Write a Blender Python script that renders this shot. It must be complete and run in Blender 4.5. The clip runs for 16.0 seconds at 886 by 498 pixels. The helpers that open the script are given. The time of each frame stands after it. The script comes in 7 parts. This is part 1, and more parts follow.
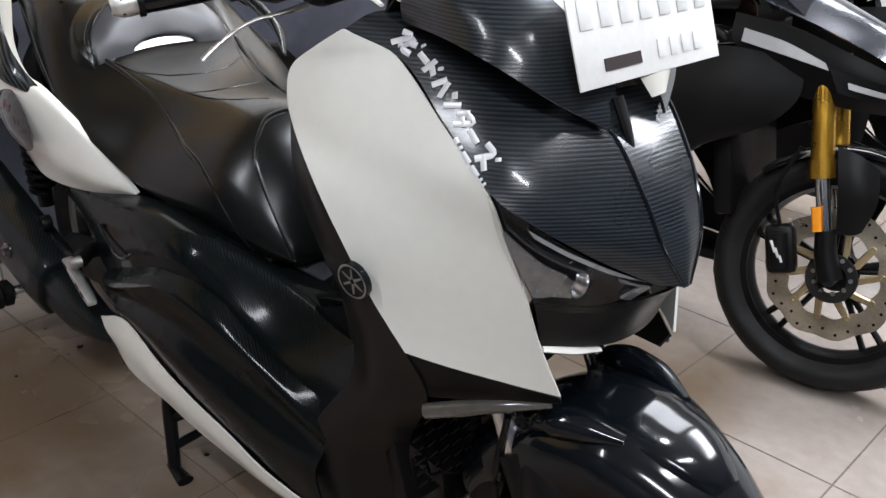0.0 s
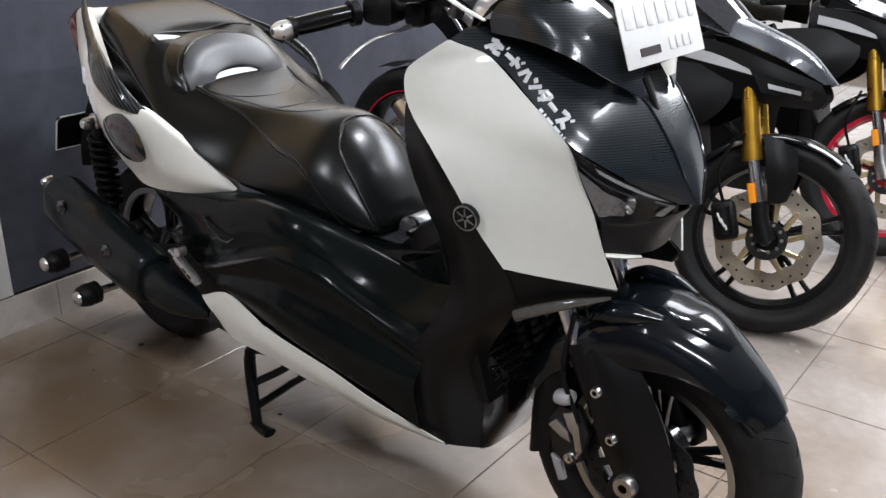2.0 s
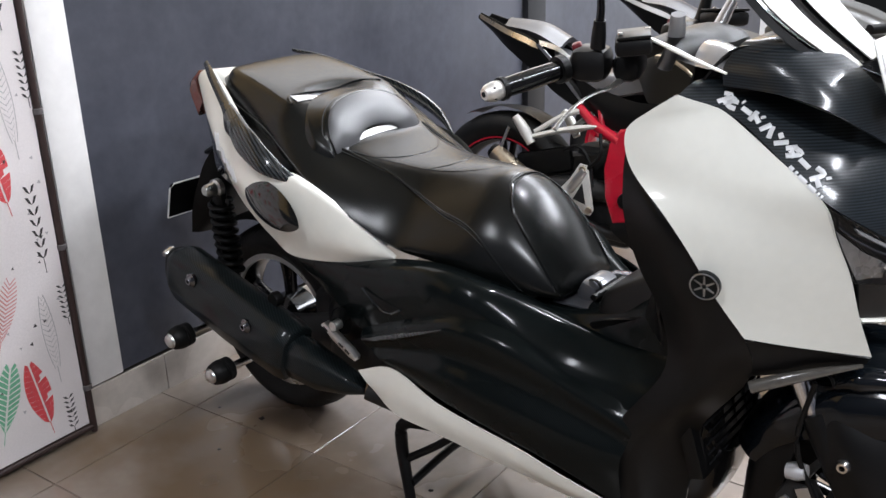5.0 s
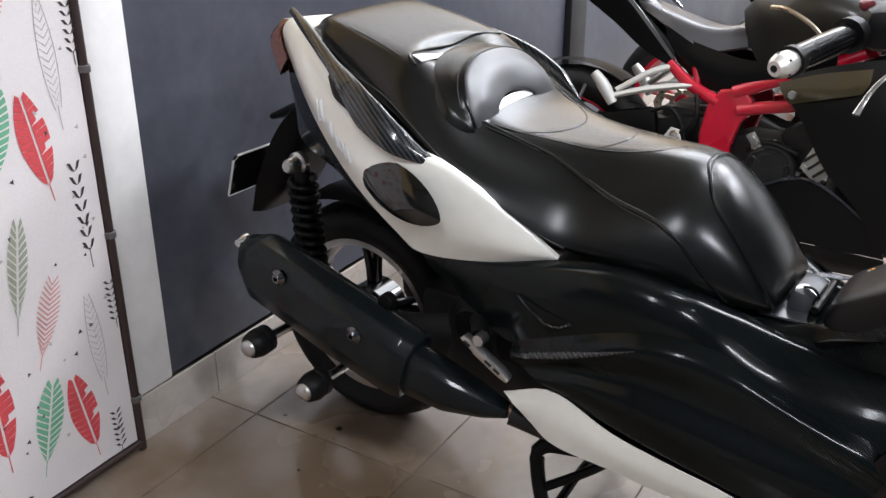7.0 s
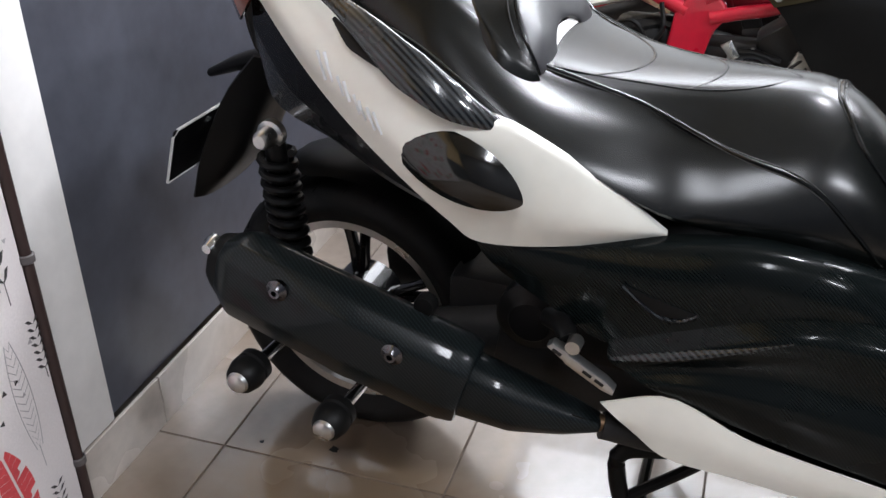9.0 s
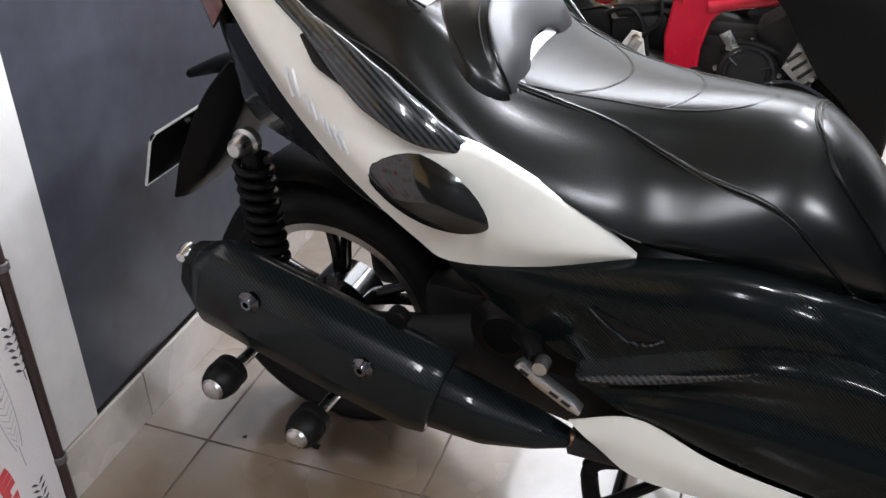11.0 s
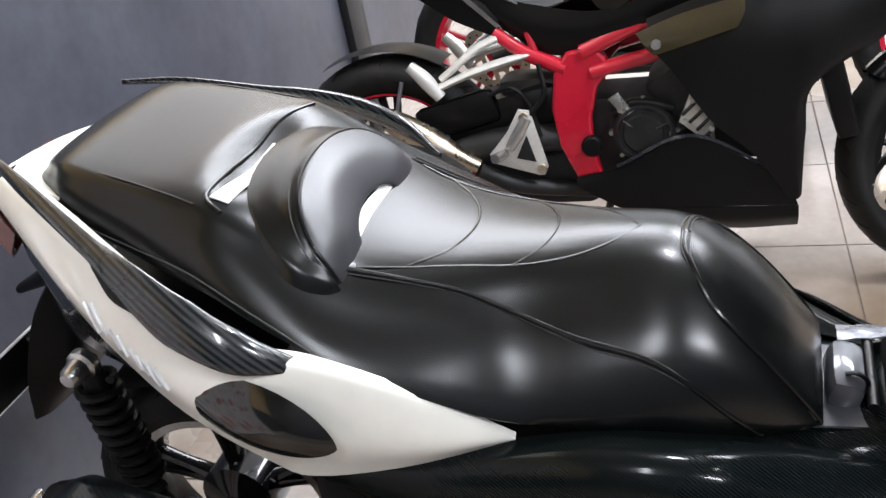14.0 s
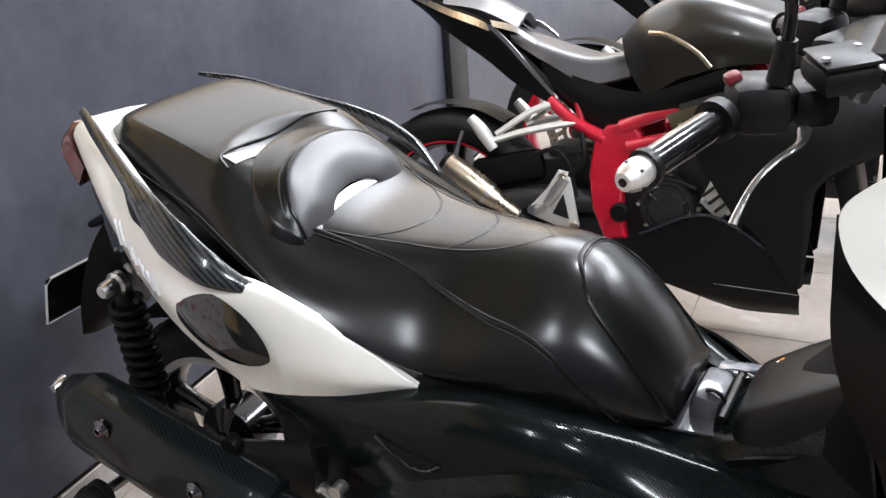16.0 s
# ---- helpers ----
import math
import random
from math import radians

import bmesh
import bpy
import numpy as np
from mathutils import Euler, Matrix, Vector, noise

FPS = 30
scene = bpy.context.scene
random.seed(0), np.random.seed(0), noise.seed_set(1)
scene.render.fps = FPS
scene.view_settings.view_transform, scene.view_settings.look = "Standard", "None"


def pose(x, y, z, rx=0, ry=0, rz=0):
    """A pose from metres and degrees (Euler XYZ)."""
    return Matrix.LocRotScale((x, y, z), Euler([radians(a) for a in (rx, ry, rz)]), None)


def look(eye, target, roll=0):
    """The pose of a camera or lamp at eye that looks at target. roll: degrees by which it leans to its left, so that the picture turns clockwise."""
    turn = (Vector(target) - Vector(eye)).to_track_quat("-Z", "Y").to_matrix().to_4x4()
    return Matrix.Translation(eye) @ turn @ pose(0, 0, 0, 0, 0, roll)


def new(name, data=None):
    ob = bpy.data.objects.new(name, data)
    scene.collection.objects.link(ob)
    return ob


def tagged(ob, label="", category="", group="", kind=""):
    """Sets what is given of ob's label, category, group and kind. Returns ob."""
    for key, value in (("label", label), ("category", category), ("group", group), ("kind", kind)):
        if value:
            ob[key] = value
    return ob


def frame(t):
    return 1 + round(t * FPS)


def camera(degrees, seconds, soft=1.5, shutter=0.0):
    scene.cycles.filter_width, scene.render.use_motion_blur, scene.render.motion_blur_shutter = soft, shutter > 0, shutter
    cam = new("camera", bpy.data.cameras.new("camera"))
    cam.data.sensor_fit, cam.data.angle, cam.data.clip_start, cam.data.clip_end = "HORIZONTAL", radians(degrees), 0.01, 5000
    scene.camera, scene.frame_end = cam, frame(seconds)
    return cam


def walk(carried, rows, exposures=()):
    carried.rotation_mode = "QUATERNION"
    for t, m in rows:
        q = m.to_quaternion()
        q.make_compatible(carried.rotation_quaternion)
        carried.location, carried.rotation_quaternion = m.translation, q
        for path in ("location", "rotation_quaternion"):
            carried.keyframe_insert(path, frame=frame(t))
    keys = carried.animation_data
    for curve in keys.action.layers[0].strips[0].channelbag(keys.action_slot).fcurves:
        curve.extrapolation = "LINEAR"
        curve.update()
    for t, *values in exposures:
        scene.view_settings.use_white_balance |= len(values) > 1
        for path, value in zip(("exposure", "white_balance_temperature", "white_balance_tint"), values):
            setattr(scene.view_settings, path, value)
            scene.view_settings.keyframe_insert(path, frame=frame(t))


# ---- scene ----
cam = camera(50.0, 16.0)
PATH = [
    (0, (2.051, -1.049, 1.32), (0.831, 0.277, 0.453), 1.7),
    (0.5, (2.057, -1.268, 1.32), (1.004, 0.197, 0.457), 0.1),
    (1, (2.109, -1.39, 1.319), (1.055, 0.082, 0.47), 0.8),
    (1.5, (2.174, -1.52, 1.333), (1.1, -0.04, 0.524), 0.6),
    (2, (2.144, -1.624, 1.348), (1.051, -0.133, 0.585), 0.6),
    (2.5, (1.978, -1.733, 1.349), (0.914, -0.204, 0.621), -0.4),
    (3, (1.872, -1.82, 1.362), (0.864, -0.25, 0.643), 0.3),
    (5.5, (1.645, -1.69, 1.37), (0.535, -0.186, 0.659), -1.7),
    (6, (1.481, -1.656, 1.359), (0.402, -0.16, 0.585), -0.7),
    (6.5, (1.269, -1.668, 1.36), (0.303, -0.112, 0.557), -1.0),
    (7, (1.149, -1.65, 1.34), (0.21, -0.087, 0.518), 0.0),
    (7.5, (1.045, -1.574, 1.31), (0.065, -0.026, 0.507), -1.2),
    (8, (0.938, -1.495, 1.289), (0.03, 0.053, 0.405), -1.4),
    (8.5, (0.754, -1.465, 1.266), (0.034, 0.139, 0.312), -1.2),
    (9, (0.608, -1.44, 1.271), (0.063, 0.213, 0.286), -0.6),
    (11.5, (0.709, -1.347, 1.36), (0.131, 0.239, 0.286), -0.8),
    (12, (0.819, -1.329, 1.367), (0.167, 0.281, 0.375), -3.2),
    (12.5, (0.912, -1.319, 1.379), (0.199, 0.284, 0.419), -7.4),
    (13, (0.852, -1.203, 1.412), (0.25, 0.381, 0.35), -9.8),
    (13.5, (0.791, -1.107, 1.427), (0.227, 0.512, 0.397), -10.5),
    (14, (0.778, -1.082, 1.427), (0.23, 0.553, 0.414), -11.2),
    (14.5, (0.822, -1.096, 1.422), (0.259, 0.54, 0.419), -10.9),
    (15, (0.939, -1.152, 1.406), (0.245, 0.47, 0.464), -8.5),
    (15.5, (1.067, -1.225, 1.402), (0.285, 0.389, 0.516), -5.7),
    (16, (1.129, -1.29, 1.389), (0.306, 0.34, 0.575), -4.7),
]
walk(cam, [(t, look(eye, target, roll)) for t, eye, target, roll in PATH], [(0.0, -0.18), (3.0, -0.15), (5.5, 0.05), (7.5, 0.08), (9.0, 0.25), (11.5, 0.32), (12.5, 0.40), (16.0, 0.40)])

# ---------------- light ----------------
world = bpy.data.worlds.new("world")
scene.world = world
world.use_nodes = True
world.node_tree.nodes["Background"].inputs[0].default_value = (0.9, 0.95, 1.0, 1)
world.node_tree.nodes["Background"].inputs[1].default_value = 0.012


def ceiling_lamp(x, y, watts, across=0.24, along=0.0):
    """A ceiling lamp facing down: a round one, or a panel where its length is given."""
    data = bpy.data.lights.new("ceiling_lamp", "AREA")
    data.shape, data.size = ("RECTANGLE" if along else "DISK"), across
    if along:
        data.size_y = along
    data.energy, data.color = watts, (0.895, 0.93, 1.01)
    new("ceiling_lamp", data).matrix_world = pose(x, y, 2.93)


for lamp in ((3.2, -1.8, 84, 1.2, 0.14), (2.7, 0.3, 62, 0.14, 1.2), (2.3, 2.8, 165, 1.6, 0.9), (1.4, 0.95, 44), (0.45, 2.7, 92, 1.6, 1.2), (0.95, -2.2, 34, 0.14, 1.2)):
    ceiling_lamp(*lamp)
# area lamp added as cool daylight from an assumed, unseen shop front
day = bpy.data.lights.new("assumed_front_light", "AREA")
day.shape, day.size, day.size_y, day.energy, day.color = "RECTANGLE", 4.3, 2.5, 50, (0.90, 0.94, 1.0)
new("assumed_front_light", day).matrix_world = pose(2.3, 5.32, 1.35, -90, 0, 0)
# area lamp in a made-up rear window, added for the sheen on the seat
high = bpy.data.lights.new("added_window_light", "AREA")
high.shape, high.size, high.size_y, high.energy, high.color = "RECTANGLE", 3.2, 1.2, 30, (0.97, 0.96, 0.98)
new("added_window_light", high).matrix_world = pose(-0.45, 1.75, 1.95, 90, 0, -90)


# ---------------- materials ----------------
def mat(name, colour, rough=0.5, metal=0.0, coat=0.0, vary=0.12, scale=6.0, grain=60.0, bump=0.0, rvary=0.08, spec=0.5, dirt=None, dirt_at=0.62, coat_rough=0.04, wrinkle=0.0, whole=False):
    """A surface with a base colour that varies at two scales, uneven gloss and a fine relief."""
    m = bpy.data.materials.new(name)
    m.use_nodes = True
    n, l = m.node_tree.nodes, m.node_tree.links
    b = n["Principled BSDF"]
    tc = n.new("ShaderNodeTexCoord")
    big, small = n.new("ShaderNodeTexNoise"), n.new("ShaderNodeTexNoise")
    big.inputs["Scale"].default_value, small.inputs["Scale"].default_value = scale, grain
    big.inputs["Detail"].default_value = small.inputs["Detail"].default_value = 4
    where = n.new("ShaderNodeNewGeometry").outputs["Position"] if whole else tc.outputs["Object"]
    for t in (big, small):
        l.new(where, t.inputs["Vector"])
    add = n.new("ShaderNodeMath")
    add.operation = "ADD"
    l.new(big.outputs["Fac"], add.inputs[0])
    l.new(small.outputs["Fac"], add.inputs[1])
    ramp = n.new("ShaderNodeMapRange")
    ramp.inputs["From Min"].default_value, ramp.inputs["From Max"].default_value = 0.7, 1.3
    ramp.inputs["To Min"].default_value, ramp.inputs["To Max"].default_value = 1 - vary, 1 + vary
    l.new(add.outputs[0], ramp.inputs["Value"])
    mul = n.new("ShaderNodeVectorMath")
    mul.operation = "SCALE"
    mul.inputs[0].default_value = colour
    l.new(ramp.outputs[0], mul.inputs["Scale"])
    last = mul.outputs[0]
    if dirt:
        d = n.new("ShaderNodeTexNoise")
        d.inputs["Scale"].default_value, d.inputs["Detail"].default_value = scale * 0.45, 8
        l.new(where, d.inputs["Vector"])
        r = n.new("ShaderNodeMapRange")
        r.inputs["From Min"].default_value, r.inputs["From Max"].default_value = dirt_at - 0.1, dirt_at + 0.1
        l.new(d.outputs["Fac"], r.inputs["Value"])
        mix = n.new("ShaderNodeMix")
        mix.data_type = "RGBA"
        mix.inputs["B"].default_value = (*dirt, 1)
        l.new(r.outputs[0], mix.inputs["Factor"])
        l.new(last, mix.inputs["A"])
        last = mix.outputs["Result"]
    l.new(last, b.inputs["Base Color"])
    rr = n.new("ShaderNodeMapRange")
    rr.inputs["From Min"].default_value, rr.inputs["From Max"].default_value = 0.3, 0.7
    rr.inputs["To Min"].default_value, rr.inputs["To Max"].default_value = max(rough - rvary, 0.01), min(rough + rvary, 1)
    l.new(big.outputs["Fac"], rr.inputs["Value"])
    l.new(rr.outputs[0], b.inputs["Roughness"])
    b.inputs["Metallic"].default_value, b.inputs["Specular IOR Level"].default_value = metal, spec
    b.inputs["Coat Weight"].default_value, b.inputs["Coat Roughness"].default_value = coat, coat_rough
    if bump:
        bp = n.new("ShaderNodeBump")
        bp.inputs["Strength"].default_value, bp.inputs["Distance"].default_value = bump, 0.002
        l.new(small.outputs["Fac"], bp.inputs["Height"])
        last = bp.outputs[0]
        if wrinkle:
            wn, wb = n.new("ShaderNodeTexNoise"), n.new("ShaderNodeBump")
            wn.inputs["Scale"].default_value, wn.inputs["Detail"].default_value, wn.inputs["Distortion"].default_value = 16, 5, 0.8
            l.new(tc.outputs["Object"], wn.inputs["Vector"])
            wb.inputs["Strength"].default_value, wb.inputs["Distance"].default_value = wrinkle, 0.01
            l.new(wn.outputs["Fac"], wb.inputs["Height"])
            l.new(last, wb.inputs["Normal"])
            last = wb.outputs[0]
            l.new(last, b.inputs["Coat Normal"])
        l.new(last, b.inputs["Normal"])
    return m


def carbon(name, dark, light, pitch=0.005, rough=0.28, coat=0.7, spec=0.3, weave=0.3, bands="DIAGONAL", relief=0.12, coat_rough=0.07):
    """Woven carbon film: twill bands under a clear layer."""
    m = mat(name, dark, rough, 0, coat, 0.1, 5, 80, rvary=0.06, spec=spec)
    n, l = m.node_tree.nodes, m.node_tree.links
    b = n["Principled BSDF"]
    tc = n.new("ShaderNodeTexCoord")
    w = n.new("ShaderNodeTexWave")
    w.bands_direction, w.wave_profile = bands, "SIN"
    w.inputs["Scale"].default_value = 0.363 / pitch
    w.inputs["Distortion"].default_value = 0.0
    ch = n.new("ShaderNodeTexChecker")
    ch.inputs["Scale"].default_value = 1 / (pitch * 0.45)
    l.new(tc.outputs["Object"], w.inputs["Vector"])
    l.new(tc.outputs["Object"], ch.inputs["Vector"])
    ch.inputs["Color1"].default_value, ch.inputs["Color2"].default_value = (1, 1, 1, 1), (0.55, 0.55, 0.55, 1)
    mul = n.new("ShaderNodeMath")
    mul.operation = "MULTIPLY"
    l.new(w.outputs["Fac"], mul.inputs[0])
    l.new(ch.outputs["Fac"], mul.inputs[1])
    r2 = n.new("ShaderNodeMapRange")
    r2.inputs["To Min"].default_value, r2.inputs["To Max"].default_value = weave, 1.0
    l.new(ch.outputs["Fac"], r2.inputs["Value"])
    l.new(r2.outputs[0], mul.inputs[1])
    mix = n.new("ShaderNodeMix")
    mix.data_type = "RGBA"
    b.inputs["Coat Roughness"].default_value = coat_rough
    mix.inputs["A"].default_value, mix.inputs["B"].default_value = (*dark, 1), (*light, 1)
    l.new(mul.outputs[0], mix.inputs["Factor"])
    l.new(mix.outputs["Result"], b.inputs["Base Color"])
    bp = n.new("ShaderNodeBump")
    bp.inputs["Strength"].default_value, bp.inputs["Distance"].default_value = relief, 0.0006
    l.new(w.outputs["Fac"], bp.inputs["Height"])
    l.new(bp.outputs[0], b.inputs["Normal"])
    return m


def glass(name, colour, rough=0.02, alpha=0.35):
    m = mat(name, colour, rough, 0, 0.6, 0.02, 5, 50, rvary=0.01)
    b = m.node_tree.nodes["Principled BSDF"]
    b.inputs["Alpha"].default_value = alpha
    return m


CARBON_MUFFLER = carbon("matt_carbon_film", (0.003, 0.0045, 0.005), (0.019, 0.025, 0.027), 0.0046, 0.34, 0.28, 0.1)
CARBON_STRIPE = carbon("striped_carbon_film", (0.003, 0.004, 0.005), (0.038, 0.042, 0.044), 0.0075, 0.25, 0.6, weave=0.9)
CARBON_BLUE = carbon("carbon_film_blue", (0.003, 0.0045, 0.006), (0.024, 0.031, 0.037), 0.0050, 0.32, 0.45, 0.3, 0.7, "Z", 0.16, 0.12)
NAVY = mat("navy_black_paint", (0.0025, 0.0040, 0.0058), 0.5, 0, 0.85, 0.1, 5, 80, rvary=0.04, spec=0.03, coat_rough=0.11)
CARBON_DARK = carbon("carbon_film_dark", (0.0020, 0.0032, 0.0032), (0.0085, 0.0112, 0.0116), 0.0036, 0.26, 0.30, 0.03, 0.6, "DIAGONAL", 0.18)
CARBON_DARK.node_tree.nodes["Principled BSDF"].inputs["Coat Roughness"].default_value = 0.12
WHITE = mat("white_paint", (0.80, 0.79, 0.72), 0.22, 0, 0.6, 0.03, 3, 40, rvary=0.05)
WHITE_PANEL = mat("pearl_white_paint", (0.72, 0.72, 0.66), 0.45, 0, 0.3, 0.025, 3, 50, rvary=0.05)
SATIN = mat("satin_black_plastic", (0.005, 0.005, 0.0052), 0.36, 0, 0, 0.2, 6, 110, bump=0.05, spec=0.22)
NOSE = mat("dark_silver_paint", (0.022, 0.025, 0.032), 0.25, 0.2, 0.8, 0.06, 6, 80)
BLACK = mat("black_plastic", (0.004, 0.004, 0.0042), 0.42, 0, 0, 0.25, 8, 140, bump=0.1, spec=0.22)
BLACK_GLOSS = mat("black_paint", (0.003, 0.003, 0.0033), 0.25, 0, 0.6, 0.2, 5, 80, spec=0.12)
BLACK_MATT = mat("matt_black_paint", (0.005, 0.005, 0.005), 0.42, 0, 0, 0.15, 4, 90, rvary=0.1, spec=0.17)
RUBBER = mat("tyre_rubber", (0.008, 0.008, 0.008), 0.6, 0, 0, 0.3, 20, 160, bump=0.3, spec=0.3, dirt=(0.022, 0.020, 0.018), dirt_at=0.68)
LEATHER = mat("black_leather", (0.0026, 0.0033, 0.0031), 0.42, 0, 0.80, 0.2, 7, 420, bump=0.010, rvary=0.05, spec=0.03, coat_rough=0.26, wrinkle=0.02)
# the black leather again, its base greyed to carry reflected light
LEATHER_SHEEN = mat("sheen_grey_leather", (0.020, 0.020, 0.024), 0.5, 0, 0.8, 0.15, 7, 420, bump=0.008, rvary=0.05, spec=0.4, coat_rough=0.38, wrinkle=0.03)
THREAD = mat("stitching", (0.035, 0.035, 0.036), 0.6, 0, 0, 0.2, 30, 300)
CHROME = mat("chrome", (0.76, 0.76, 0.76), 0.20, 1, 0, 0.05, 10, 80)
CAST = mat("cast_alloy", (0.60, 0.59, 0.56), 0.5, 0.35, 0, 0.08, 14, 140, bump=0.1)
TANK = mat("olive_black_tank_paint", (0.010, 0.0082, 0.0044), 0.38, 0, 0.2, 0.15, 5, 90)
ALLOY = mat("silver_alloy", (0.62, 0.62, 0.61), 0.32, 1, 0, 0.08, 10, 120)
STEEL = mat("brake_steel", (0.68, 0.60, 0.47), 0.35, 1, 0, 0.15, 14, 160, rvary=0.1)
LEATHER.node_tree.nodes["Principled BSDF"].inputs["Coat IOR"].default_value = 1.52
LEATHER_SHEEN.node_tree.nodes["Principled BSDF"].inputs["Coat IOR"].default_value = 1.6
GREY_PAINT = mat("grey_silver_paint", (0.45, 0.45, 0.46), 0.35, 0.3, 0.4, 0.06, 6, 60)
GOLD = mat("gold_anodised", (0.75, 0.42, 0.06), 0.28, 1, 0, 0.08, 10, 120)
CARRIER = mat("pale_gold_carrier", (0.62, 0.50, 0.30), 0.35, 0.9, 0, 0.1, 10, 120)
RED = mat("red_frame_paint", (0.47, 0.006, 0.026), 0.3, 0, 0.6, 0.08, 6, 60)
TITAN = mat("titanium", (0.56, 0.48, 0.37), 0.3, 1, 0, 0.15, 12, 90)
ENGINE = mat("engine_black", (0.012, 0.012, 0.0125), 0.5, 0.2, 0, 0.3, 14, 120, bump=0.2, dirt=(0.03, 0.026, 0.022), dirt_at=0.66)
SMOKE = mat("smoked_lens", (0.006, 0.006, 0.005), 0.12, 0, 0.5, 0.2, 8, 60, rvary=0.02)
LAMP_RED = mat("red_brown_lens", (0.12, 0.035, 0.028), 0.12, 0, 0.8, 0.15, 20, 90, rvary=0.02)
CLEAR = glass("clear_lens", (0.02, 0.02, 0.02), 0.02, 0.10)
TINT = glass("tinted_screen", (0.03, 0.03, 0.035), 0.04, 0.75)
AMBER = mat("amber_lens", (0.85, 0.30, 0.02), 0.25, 0, 0.5, 0.05, 10, 80)
PLATE = mat("white_plate", (0.72, 0.72, 0.70), 0.4, 0, 0.2, 0.05, 8, 90)
GREY_INK = mat("pale_grey_ink", (0.64, 0.64, 0.625), 0.5, 0, 0, 0.08, 20, 90)
BLACK_INK = mat("black_print", (0.03, 0.02, 0.02), 0.45, 0, 0.2, 0.05, 8, 90)
SILVER_INK = mat("silver_sticker", (0.66, 0.67, 0.68), 0.35, 0.1, 0.3, 0.05, 20, 90)

# ---------------- mesh tools ----------------


def spline(pts, n, closed=False):
    """n points along a smooth curve through pts (Catmull-Rom, spaced by chord)."""
    p = [Vector(q) for q in pts]
    k = len(p)
    if closed:
        get = lambda i: p[i % k]
        spans = k
    else:
        get = lambda i: p[i] if 0 <= i < k else (2 * p[0] - p[1] if i < 0 else 2 * p[-1] - p[-2])
        spans = k - 1
    cum = [0.0]
    for i in range(spans):
        cum.append(cum[-1] + max((get(i + 1) - get(i)).length, 1e-6))
    out = []
    count = n if closed else n - 1
    for j in range(n):
        s = cum[-1] * j / count
        i = 0
        while i < spans - 1 and s > cum[i + 1]:
            i += 1
        u = (s - cum[i]) / (cum[i + 1] - cum[i])
        a, b, c, d = get(i - 1), get(i), get(i + 1), get(i + 2)
        out.append(0.5 * ((2 * b) + (c - a) * u + (2 * a - 5 * b + 4 * c - d) * u * u + (3 * b - a - 3 * c + d) * u ** 3))
    return out


def even(pts, n):
    """n points along a smooth curve, as many between each pair of the given ones."""
    p = [Vector(q) for q in pts]
    k = len(p)
    get = lambda i: p[i] if 0 <= i < k else (2 * p[0] - p[1] if i < 0 else 2 * p[-1] - p[-2])
    out = []
    for j in range(n):
        s = (k - 1) * j / (n - 1)
        i = min(int(s), k - 2)
        u = s - i
        a, b, c, d = get(i - 1), get(i), get(i + 1), get(i + 2)
        out.append(0.5 * ((2 * b) + (c - a) * u + (2 * a - 5 * b + 4 * c - d) * u * u + (3 * b - a - 3 * c + d) * u ** 3))
    return out


def part(name, bm, material, parent=None, label="", crease=38, flip=False):
    """Links a bmesh as one mesh object, smooth but for its sharp edges."""
    if flip:
        bmesh.ops.reverse_faces(bm, faces=bm.faces)
    for f in bm.faces:
        f.smooth = True
    lim = radians(crease)
    for e in bm.edges:
        if len(e.link_faces) == 2 and e.calc_face_angle(0) > lim:
            e.smooth = False
    me = bpy.data.meshes.new(name)
    bm.to_mesh(me)
    bm.free()
    me.materials.append(material)
    ob = new(name, me)
    if parent:
        ob.parent = parent
        if label:
            tagged(ob, label)
    return ob


def grid(bm, rows, close_u=False, close_v=False):
    """Faces between rows of points. Returns the rows of vertices."""
    vs = [[bm.verts.new(p) for p in r] for r in rows]
    nr, nc = len(vs), len(vs[0])
    for i in range(nr if close_u else nr - 1):
        for j in range(nc if close_v else nc - 1):
            a, b, c, d = vs[i][j], vs[i][(j + 1) % nc], vs[(i + 1) % nr][(j + 1) % nc], vs[(i + 1) % nr][j]
            bm.faces.new((a, b, c, d))
    return vs


def finish(bm, merge=0.0004):
    bmesh.ops.remove_doubles(bm, verts=bm.verts, dist=merge)
    bmesh.ops.dissolve_degenerate(bm, dist=0.00005, edges=bm.edges)
    bmesh.ops.recalc_face_normals(bm, faces=bm.faces)
    return bm


